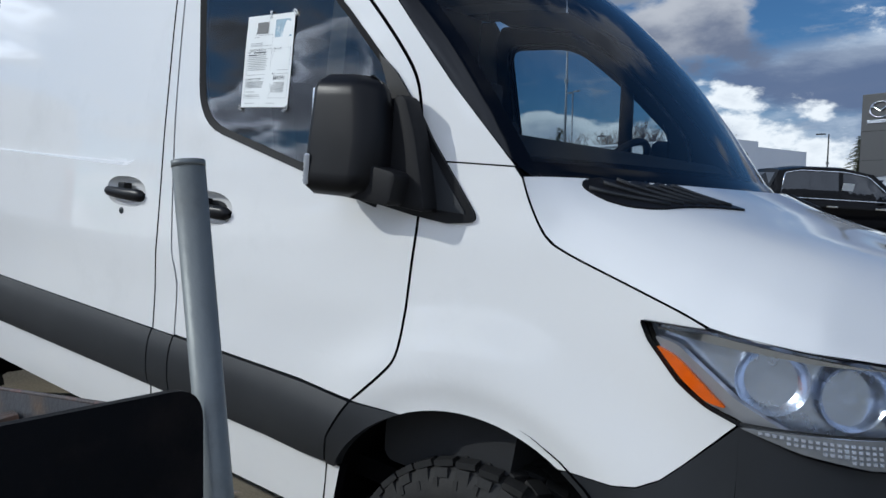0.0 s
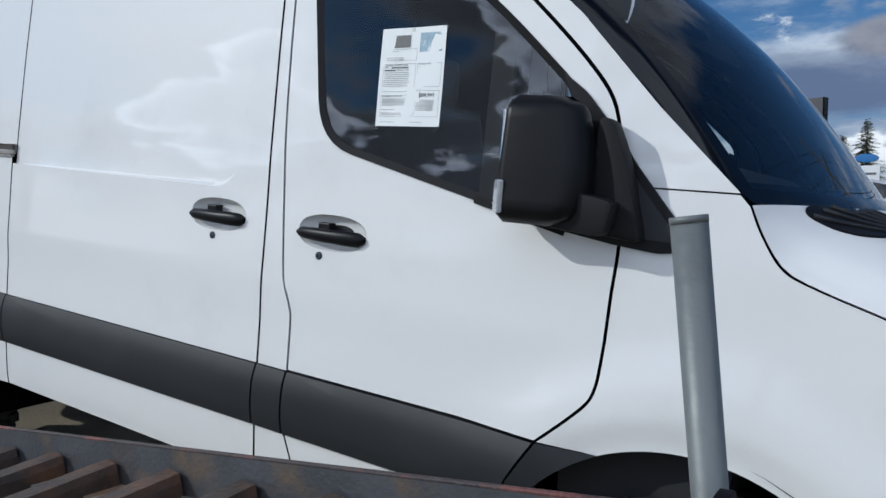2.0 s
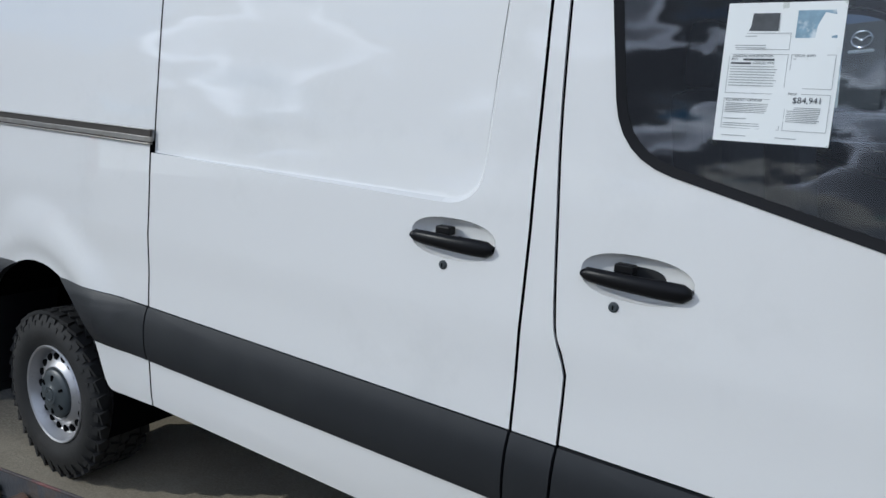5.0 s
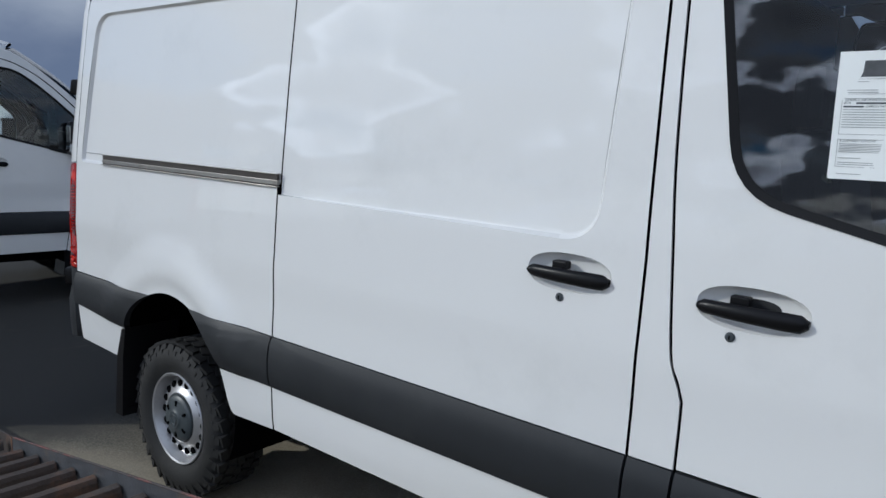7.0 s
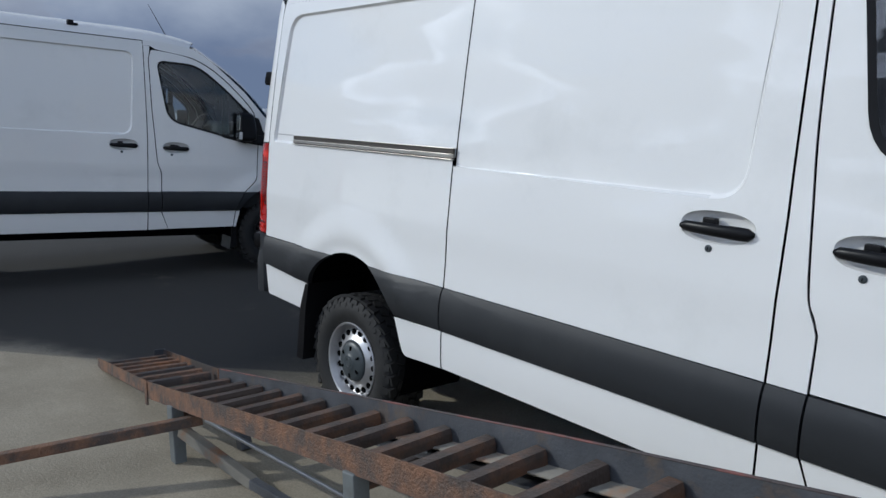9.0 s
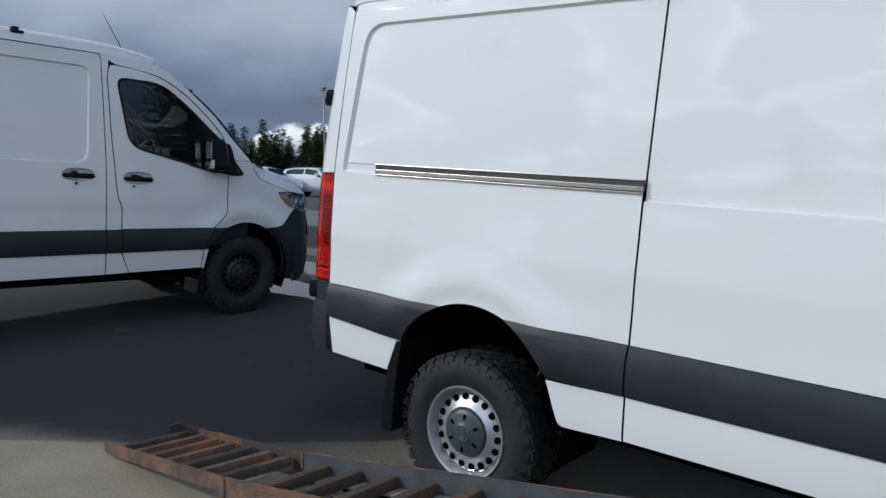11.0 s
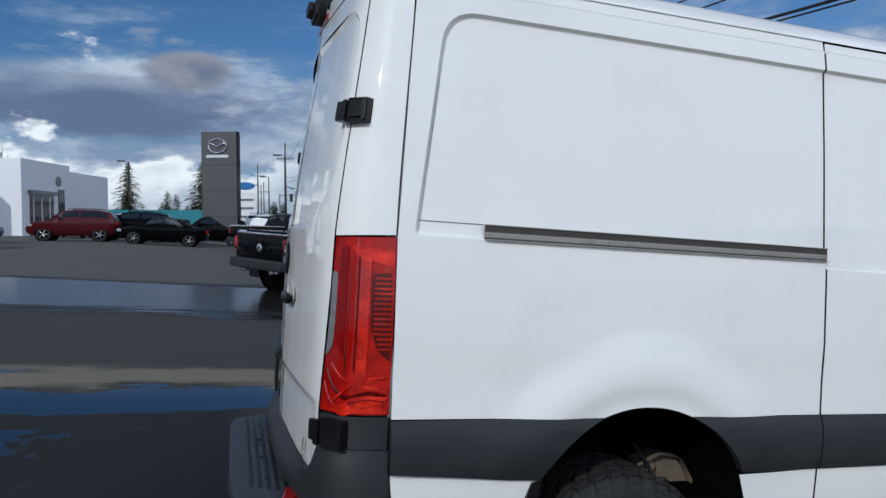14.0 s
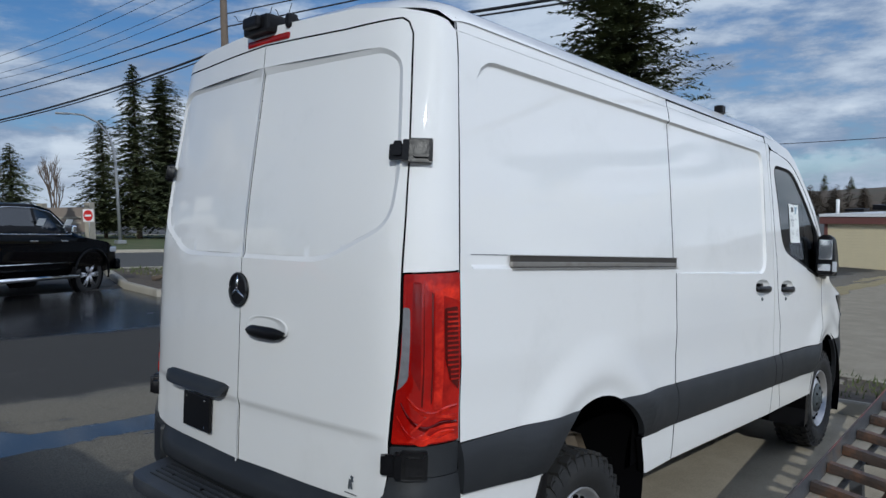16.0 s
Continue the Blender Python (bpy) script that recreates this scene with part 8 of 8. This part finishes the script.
for k, (az_, d_, hh) in enumerate(((108.2, 84, 10.5), (109.6, 88, 11.0), (111.0, 85, 11.2), (112.6, 90, 10.8), (114.5, 92, 10.0), (120.5, 95, 11.5), (122.0, 92, 10.5))):
    bare_tree(-0.8 + d_ * math.cos(radians(az_)), -2.4 + d_ * math.sin(radians(az_)), hh, 60 + k, 0.6)
for k, (xx, yy, hh) in enumerate(((16.7, 70.6, 10.6), (21.0, 74.5, 8.6), (20.2, 78, 8.8), (24.5, 72.0, 8.6), (26, 75, 8))):
    bare_tree(xx, yy, hh, 40 + k, 0.25)


def woods(name, label, spots, mat, seed):
    rng_ = random.Random(seed)
    V, Fc = [], []
    for (x_, y_, h_, r_, kind) in spots:
        z_ = gz(max(-66, min(66, x_)), min(75, y_)) - 0.3
        v, f = conifer_mesh(h_, r_, rng_.randint(0, 10 ** 6), whorls=15 if kind else 9, per=7, clumps=5, leaf=h_ * (0.13 if kind else 0.16), bare=0.04, at=(x_, y_, z_))
        o = len(V)
        V += v
        Fc += [(a + o, b + o, c + o) for a, b, c in f]
    return tagged(mesh_part(name, V, Fc, mat), label, "woods", kind="stuff")


rw_ = random.Random(5)
spots = []
for k in range(190):
    s = rw_.random() * (0.66 if k < 178 else 1.0)
    spots.append((-120 + 85 * s + rw_.uniform(-6, 6), 62 + 45 * s + rw_.uniform(-8, 8), rw_.uniform(6.5, 11.5), rw_.uniform(2.2, 3.4), 1))
woods("far_woods", "dark conifer belt behind the dealer lot", spots, NEEDLE, 9)
BRUSH = material("brown_brush", (0.075, 0.062, 0.042), 0.95, vary=0.4, scale=0.8, tint=(0.045, 0.052, 0.030), tint_at=(0.45, 0.6), tint_scale=0.3)
spots = []
for k in range(150):
    s_ = 0.72 * k / 149
    spots.append((-122 + 90 * s_ + rw_.uniform(-3, 3), 58 + 46 * s_ + rw_.uniform(-4, 4), rw_.uniform(3.5, 6.5), rw_.uniform(2.8, 4.2), 0))
woods("underwood", "brown leafless brush below the conifers", spots, BRUSH, 13)
spots = [(-14 + 60 * rw_.random(), 170 + 60 * rw_.random(), rw_.uniform(6, 10), 3.0, 1) for k in range(40)]
woods("far_woods", "dark far tree line beyond the road", spots, NEEDLE, 10)
HILL = material("brown_woods", (0.095, 0.072, 0.048), 0.95, vary=0.35, scale=0.3, tint=(0.06, 0.06, 0.035), tint_at=(0.5, 0.65), tint_scale=0.06)
bm = bmesh.new()
rows = []
for k in range(61):
    a = -0.35 + 1.5 * k / 60
    top = 1.2 + 3.2 * noise.noise(Vector((k * 0.11, 3.0, 0))) + 2.2 * math.sin(k * 0.09)
    rows.append([(d_ * math.cos(a), d_ * math.sin(a), -6 + (top + 7.5) * f_) for d_, f_ in ((165, 0.0), (185, 0.25), (205, 0.55), (230, 0.8), (262, 1.0), (290, 0.9))])
tagged(part("hill", face_out(loft(rows), (0, 0, 1)), HILL), "brown wooded slope far beyond the road", "hill", kind="structure")
spots = []
for k in range(240):
    a = rw_.uniform(-0.12, 0.75)
    d = rw_.uniform(175, 260)
    spots.append((d * math.cos(a), d * math.sin(a), rw_.uniform(4, 6.5) + (d - 175) * 0.03, 4.0, 0))
woods("hill_woods", "brown leafless woods on the far slope", spots, HILL, 11)
spots = []
for k in range(120):
    a = rw_.uniform(-0.12, 0.9)
    spots.append((270 * math.cos(a), 270 * math.sin(a), rw_.uniform(8, 12), 3.0, 1))
woods("hill_conifers", "dark conifers along the hilltop", spots, NEEDLE, 12)

# ---- road island, verge, kerbs ----
def raised_patch(name, poly, h, mat, label, kerb=True, category="verge"):
    bm = bmesh.new()
    vs_ = [bm.verts.new((x_, y_, gz(x_, y_) + h)) for x_, y_ in poly]
    bm.faces.new(vs_)
    bmesh.ops.triangulate(bm, faces=bm.faces[:])
    bmesh.ops.subdivide_edges(bm, edges=bm.edges[:], cuts=5, use_grid_fill=True)
    for v in bm.verts:
        v.co.z = gz(v.co.x, v.co.y) + h + noise.noise(v.co * 1.3) * 0.03
    tagged(part(name, bm, mat), label, category, kind="structure")
    if kerb:
        pts_ = []
        n_ = len(poly)
        for i in range(n_):
            a, b = Vector(poly[i]), Vector(poly[(i + 1) % n_])
            m_ = max(2, int((b - a).length / 1.0))
            for k in range(m_):
                p_ = a.lerp(b, k / m_)
                pts_.append(p_)
        bm = bmesh.new()
        rows = []
        cen = sum(pts_, Vector((0, 0))) / len(pts_)
        for p_ in pts_ + pts_[:1]:
            d_ = (p_ - cen).normalized()
            rows.append([(p_.x + d_.x * o, p_.y + d_.y * o, gz(p_.x, p_.y) + z_) for o, z_ in ((0.16, -0.05), (0.16, 0.11), (0.13, 0.14), (0.0, 0.14), (-0.02, 0.05))])
        b2 = loft(rows)
        bmesh.ops.recalc_face_normals(b2, faces=b2.faces)
        tagged(part("kerb", b2, CONC), "pale concrete kerb", "kerb", kind="structure")


raised_patch("verge", [(4.15, 11.9), (8.0, 11.2), (9.6, 18.5), (5.9, 18.1), (4.3, 13.5)], 0.12, SOIL, "bare earth island with roots and litter")
raised_patch("verge", [(5.15, -0.9), (6.3, -1.6), (7.0, 6.5), (5.5, 7.2), (4.95, 3.0)], 0.12, SOIL, "narrow earth and grass verge along the road")
raised_patch("lawn", [(8.5, 33.5), (30, 29), (46, 62), (14, 66)], 0.10, GRASS, "mown green lawn beyond the road", kerb=True, category="lawn")
# roots, rubble and grass tufts on the verges
rr_ = random.Random(3)
V, Fc = [], []
for k in range(2600):
    if k % 2:
        x_, y_ = rr_.uniform(5.1, 6.6), rr_.uniform(-1.2, 6.5)
    else:
        x_, y_ = rr_.uniform(5.4, 8.2), rr_.uniform(12.0, 17.8)
    z_ = gz(x_, y_) + 0.11
    a = rr_.uniform(0, 6.28)
    hgt = rr_.uniform(0.03, 0.14)
    i = len(V)
    V += [(x_ - 0.012 * math.cos(a), y_ - 0.012 * math.sin(a), z_), (x_ + 0.012 * math.cos(a), y_ + 0.012 * math.sin(a), z_), (x_ + rr_.uniform(-0.06, 0.06), y_ + rr_.uniform(-0.06, 0.06), z_ + hgt)]
    Fc.append((i, i + 1, i + 2))
tagged(mesh_part("grass_tufts", V, Fc, GRASS), "short grass and weeds on the verges", "grass", kind="stuff")
STONE = material("stone", (0.20, 0.18, 0.15), 0.9, vary=0.3, scale=10, bump=0.4, bump_scale=40)
bm = bmesh.new()
for k in range(70):
    x_, y_ = (rr_.uniform(5.15, 6.4), rr_.uniform(-1, 6)) if k % 2 else (rr_.uniform(5.2, 8), rr_.uniform(12.2, 17.5))
    s_ = rr_.uniform(0.03, 0.12)
    bmesh.ops.create_icosphere(bm, subdivisions=1, radius=s_, matrix=Matrix.Translation((x_, y_, gz(x_, y_) + 0.12)) @ Matrix.Rotation(rr_.uniform(0, 6), 4, "Z") @ Matrix.Diagonal((1.6, 1, 0.6, 1)))
tagged(part("rubble", bm, STONE), "loose stones on the verge", "stones", kind="stuff")
for k in range(5):
    x_, y_ = 4.9 + 0.55 * k, 13.6 + 0.3 * (k % 3)
    pts_ = [Vector((x_ + 0.35 * j, y_ + rr_.uniform(-0.12, 0.12), gz(x_ + 0.35 * j, y_) + 0.16 + 0.10 * math.sin(j * 1.3))) for j in range(5)]
    t = thing("tree_root", Matrix(), "grey weathered root lying on the island", "root", "roots")
    part("limb", tube(pts_, 0.05, 6, radii=[0.06, 0.055, 0.05, 0.04, 0.02]), BARK, t)

# ---- things across the road ----
SIGN_RED = material("sign_red", (0.55, 0.02, 0.02), 0.5, vary=0.05, scale=5)
SIGN_WHITE = material("sign_white", (0.78, 0.78, 0.78), 0.5, vary=0.03, scale=5)
ne = thing("no_entry_sign", on_ground(16.4, 44.5, -62, False) @ Matrix.Translation((0, 0, 0.2)), "red and white no entry sign on a post", "road sign")
part("post", tube([(0, 0.05, 0), (0, 0.05, 1.5)], 0.03, 8), POLE, ne)
part("plate", boxes((0, 0, 1.55, 0.76, 0.02, 0.76), bevel=0.004), SIGN_WHITE, ne)
part("disc", spin([(0.0, -0.02), (0.33, -0.02), (0.33, -0.008)], "Y", 28), SIGN_RED, ne, loc=Matrix.Translation((0, 0, 1.55)))
part("bar", boxes((0, -0.024, 1.55, 0.44, 0.008, 0.12)), SIGN_WHITE, ne)
mon = thing("monument_sign", on_ground(17.6, 51.0, -62, False), "low brown brick monument sign on two piers", "sign")
MONU = material("brown_panel", (0.22, 0.18, 0.15), 0.8, vary=0.1, scale=3)
part("pier", boxes((-1.9, 0, 1.3, 0.45, 0.5, 2.6), bevel=0.03), CONC, mon)
part("pier", boxes((1.9, 0, 1.3, 0.45, 0.5, 2.6), bevel=0.03), CONC, mon)
part("panel", boxes((0, 0.1, 1.45, 3.5, 0.2, 1.7), bevel=0.02), MONU, mon)
for k in range(2):
    part("text_bar", boxes((0.1, -0.015, 1.25 + 0.35 * k, 2.2, 0.03, 0.12)), CONC, mon)
PILE = material("gravel", (0.42, 0.40, 0.38), 0.95, vary=0.1, scale=2, bump=0.6, bump_scale=8)
bm = bmesh.new()
bmesh.ops.create_cone(bm, cap_ends=True, segments=40, radius1=7.5, radius2=0.6, depth=3.0)
bmesh.ops.subdivide_edges(bm, edges=bm.edges[:], cuts=3, use_grid_fill=True)
for v in bm.verts:
    v.co += Vector((noise.noise(v.co * 0.4), noise.noise(v.co * 0.4 + Vector((9, 1, 2))), noise.noise(v.co * 0.5 + Vector((3, 4, 2))))) * 0.5
tagged(part("gravel_pile", smooth(bm, 60), PILE, loc=pose(18.5, 84, 2.0)), "pale heap of gravel across the road", "gravel pile")
# small office behind the lawn
shed = thing("office_block", pose(18.9, 89.6, 0.6, 0, 0, -32), "low beige office building far across the road", "building")
part("wall", boxes((0, 0, 2.2, 5.2, 6, 4.4)), WALL, shed)
part("roof", boxes((0, 0, 4.5, 5.5, 6.4, 0.25)), P_GREY, shed)
for k in range(3):
    part("window", boxes((-1.7 + 1.7 * k, -3.03, 2.4, 1.0, 0.05, 1.0)), DGLASS, shed)
# curved double street lamp and the signals at the far crossing
lampd = thing("street_lamp", pose(12.9, 66.35, 0.0, 0, 0, -12), "grey street lamp with two curved arms", "street lamp")
part("pole", tube([(0, 0, 0), (0, 0, 6.0)], 0.08, 8), POLE, lampd)
for sg in (-1, 1):
    part("arm", tube([(0, 0, 5.6), (sg * 0.25, 0, 6.4), (sg * 0.8, 0, 6.9), (sg * 1.5, 0, 7.05)], 0.045, 6), POLE, lampd)
    part("lamp_head", boxes((sg * 1.75, 0, 7.04, 0.6, 0.24, 0.10), bevel=0.03), POLE, lampd)
SIGNAL = material("signal_yellow", (0.50, 0.30, 0.02), 0.5, vary=0.1, scale=6)
for xs, ys_, ln_, hs_, hz_, mt in ((7.5, 102.5, 8.2, (1.6, 3.6), 6.15, POLE_DARK), (18.6, 101.0, -7.2, (-3.4, -5.3), 5.55, SIGNAL)):
    sig = thing("traffic_signal", pose(xs, ys_, 0.2, 0, 0, -8), "traffic signal on a long mast arm", "traffic signal", "traffic signals")
    part("post", tube([(0, 0, 0), (0, 0, hz_ + 0.2)], 0.11, 8), POLE, sig)
    part("mast_arm", tube([(0, 0, hz_), (ln_, 0, hz_ + 0.15)], 0.07, 6), POLE, sig)
    for hx in hs_:
        part("signal_head", boxes((hx, -0.1, hz_ - 0.35, 0.42, 0.3, 1.1), bevel=0.05), mt, sig)

SIDING = material("cream_siding", (0.72, 0.63, 0.42), 0.6, vary=0.05, scale=3)
FASCIA = material("brown_fascia", (0.16, 0.065, 0.055), 0.6, vary=0.1, scale=4)
bx, by = 34.3, 7.8
house = thing("cream_building", pose(bx, by, gz(bx, by) - 0.45, 0, 0, -102), "low cream clapboard building with a brown fascia", "building")
part("wall", boxes((7, 3.0, 1.25, 14, 6, 2.5)), SIDING, house)
for k in range(17):
    part("siding_board", boxes((7, -0.012, 0.22 + 0.132 * k, 14, 0.03, 0.122, Matrix.Rotation(radians(5), 4, "X"))), SIDING, house)
part("fascia", boxes((7, -0.10, 2.55, 14.4, 0.30, 0.32)), FASCIA, house)
part("roof_edge", boxes((7, 2.9, 2.78, 14.4, 6.4, 0.12)), SIGN_WHITE, house)
part("corner_board", boxes((0.0, -0.02, 1.2, 0.14, 0.10, 2.5)), FASCIA, house)
part("vent_pipe", tube([(0.35, 0.3, 2.7), (0.35, 0.3, 3.5)], 0.08, 8), SIGN_WHITE, house)
part("roof_junk", boxes((3.2, 1.0, 3.05, 3.0, 0.7, 0.22, Matrix.Rotation(radians(3), 4, "Y")), (0.9, 1.0, 3.0, 0.8, 0.6, 0.12)), BLACK, house)
TEAL = material("teal_fence", (0.03, 0.22, 0.26), 0.6, vary=0.08, scale=2)
fence = thing("fence", pose(-30, 76, 1.75, 0, 0, 8), "long teal hoarding along the lot's far edge", "fence")
for k in range(7):
    part("panel", boxes((12.4 + 2.4 * k, 0, 1.0, 2.34, 0.06, 2.0)), TEAL, fence)
# distant oval dealer sign on white board
ov = thing("oval_sign", pose(1.19, 60.8, 0.9), "white board sign under a blue oval", "sign")
part("board", boxes((0.1, 0, 1.9, 1.5, 0.3, 3.8)), SIGN_WHITE, ov)
part("oval", spin([(0.0, -0.15), (0.72, -0.12), (0.78, 0.0), (0.72, 0.15), (0.0, 0.18)], "Y", 28), BLUE_BAND, ov, loc=pose(0, 0, 4.34) @ Matrix.Diagonal((1, 1, 0.42, 1)))
for k in range(3):
    part("text_bar", boxes((0.1, -0.17, 3.2 - 0.7 * k, 1.1, 0.03, 0.16)), P_GREY, ov)



# ---- price sheet taped to the door glass ----
sheet_m = VAN_M
price = thing("price_sheet", sheet_m, "white printed price sheet taped to the van's door glass", "sign")
A0, B0 = S(2.723, 2.024, 0.0035), S(2.940, 2.026, 0.0035)
C0, D0 = S(2.949, 1.751, 0.0035), S(2.731, 1.749, 0.0035)


def on_sheet(u, v, d=0.0):
    """A point on the sheet: u across, v down, each 0 to 1."""
    p = A0.lerp(B0, u).lerp(D0.lerp(C0, u), v)
    return p + Vector((0, -d, 0))


def sheet_bar(u0, v0, u1, v1, mat, name="text_bar", d=0.0006):
    bm = bmesh.new()
    bm.faces.new([bm.verts.new(on_sheet(u, v, d)) for u, v in ((u0, v0), (u0, v1), (u1, v1), (u1, v0))])
    face_out(bm, OUT)
    return part(name, bm, mat, price)


bm = bmesh.new()
front = [[bm.verts.new(on_sheet(i / 6, j / 6, 0.0012 * math.sin(i * 1.3 + j * 0.8))) for j in range(7)] for i in range(7)]
for i in range(6):
    for j in range(6):
        bm.faces.new((front[i][j], front[i][j + 1], front[i + 1][j + 1], front[i + 1][j])).smooth = True
face_out(bm, OUT)
part("paper", bm, PAPER, price)
TAPE = glass_material("clear_tape", (0.90, 0.91, 0.90), rough=0.15, ior=1.35)
for u, v, a in ((0.0, 1.01, 40), (0.97, 1.02, -35), (0.5, 0.0, 85), (1.0, 0.0, 40)):
    c = on_sheet(u, v, 0.0022)
    tp = part("tape", boxes((0, 0, 0, 0.024, 0.0006, 0.011)), TAPE, price, loc=Matrix.Translation(c) @ Matrix.Rotation(radians(a), 4, "Y"))
    tp.visible_shadow = False
PIC_A = material("photo_dark", (0.06, 0.065, 0.07), 0.5, vary=0.5, scale=60, tint=(0.45, 0.45, 0.45), tint_at=(0.58, 0.66), tint_scale=30)
PIC_B = material("photo_blue", (0.22, 0.34, 0.42), 0.5, vary=0.4, scale=60, tint=(0.62, 0.68, 0.70), tint_at=(0.50, 0.62), tint_scale=24)
GREY_INK = material("grey_ink", (0.30, 0.31, 0.31), 0.7, vary=0.1, scale=30)
sheet_bar(0.16, 0.075, 0.46, 0.20, PIC_A, "photo")
sheet_bar(0.61, 0.060, 0.95, 0.25, PIC_B, "photo")
# column frames
for u0, v0, u1, v1 in ((0.06, 0.215, 0.57, 0.33), (0.06, 0.365, 0.57, 0.645), (0.06, 0.685, 0.57, 0.90), (0.60, 0.365, 0.96, 0.60), (0.60, 0.64, 0.96, 0.90)):
    for a in ((u0, v0, u1, v0 + 0.003), (u0, v1, u1, v1 + 0.003), (u0, v0, u0 + 0.004, v1), (u1, v0, u1 + 0.004, v1)):
        sheet_bar(*a, GREY_INK, "rule_line")
random.seed(77)
for u0, u1, v0, v1, dv in ((0.09, 0.30, 0.235, 0.255, 0.02), (0.09, 0.38, 0.30, 0.32, 0.018), (0.08, 0.50, 0.452, 0.60, 0.0195), (0.08, 0.55, 0.72, 0.79, 0.0125), (0.08, 0.30, 0.83, 0.84, 0.02), (0.08, 0.54, 0.865, 0.89, 0.016),
                           (0.62, 0.80, 0.395, 0.41, 0.02), (0.62, 0.74, 0.46, 0.47, 0.02), (0.62, 0.72, 0.51, 0.52, 0.02), (0.62, 0.90, 0.735, 0.84, 0.0125), (0.08, 0.34, 0.955, 0.96, 0.02), (0.55, 0.74, 0.955, 0.96, 0.02)):
    v = v0
    while v < v1:
        sheet_bar(u0, v, u1 - random.uniform(0, 0.10) * (u1 - u0), v + 0.0048, GREY_INK)
        v += dv
sheet_bar(0.19, 0.397, 0.46, 0.410, INK)
sheet_bar(0.08, 0.424, 0.26, 0.437, INK)


def sheet_text(words, u, v, size):
    cu = bpy.data.curves.new("lettering", "FONT")
    cu.body, cu.size, cu.extrude = words, size, 0.0
    cu.materials.append(INK)
    ob = new("lettering", cu)
    xa = (on_sheet(1, v) - on_sheet(0, v)).normalized()
    za = (on_sheet(u, 0) - on_sheet(u, 1)).normalized()
    na = xa.cross(za).normalized()
    p = on_sheet(u, v, 0.0016)
    ob.matrix_basis = Matrix(((xa.x, za.x, na.x, p.x), (xa.y, za.y, na.y, p.y), (xa.z, za.z, na.z, p.z), (0, 0, 0, 1)))
    ob.parent = price


sheet_text("GENERAL INFORMATION", 0.09, 0.388, 0.0068)
sheet_text("LEGAL INFO", 0.63, 0.382, 0.0068)
sheet_text("2019", 0.08, 0.410, 0.0068)
sheet_text("CARGO VAN", 0.28, 0.437, 0.0068)
sheet_text("EQUIPMENT / OPTIONS", 0.08, 0.706, 0.0066)
sheet_text("PRICE", 0.615, 0.650, 0.0062)
sheet_text("$84,941", 0.655, 0.706, 0.0165)
part("antenna", tube([(2.64, 0.42, 2.53), (2.62, 0.42, 2.56), (2.44, 0.40, 2.84)], 0.003, 6, radii=[0.012, 0.004, 0.002]), BLACK, van_b)
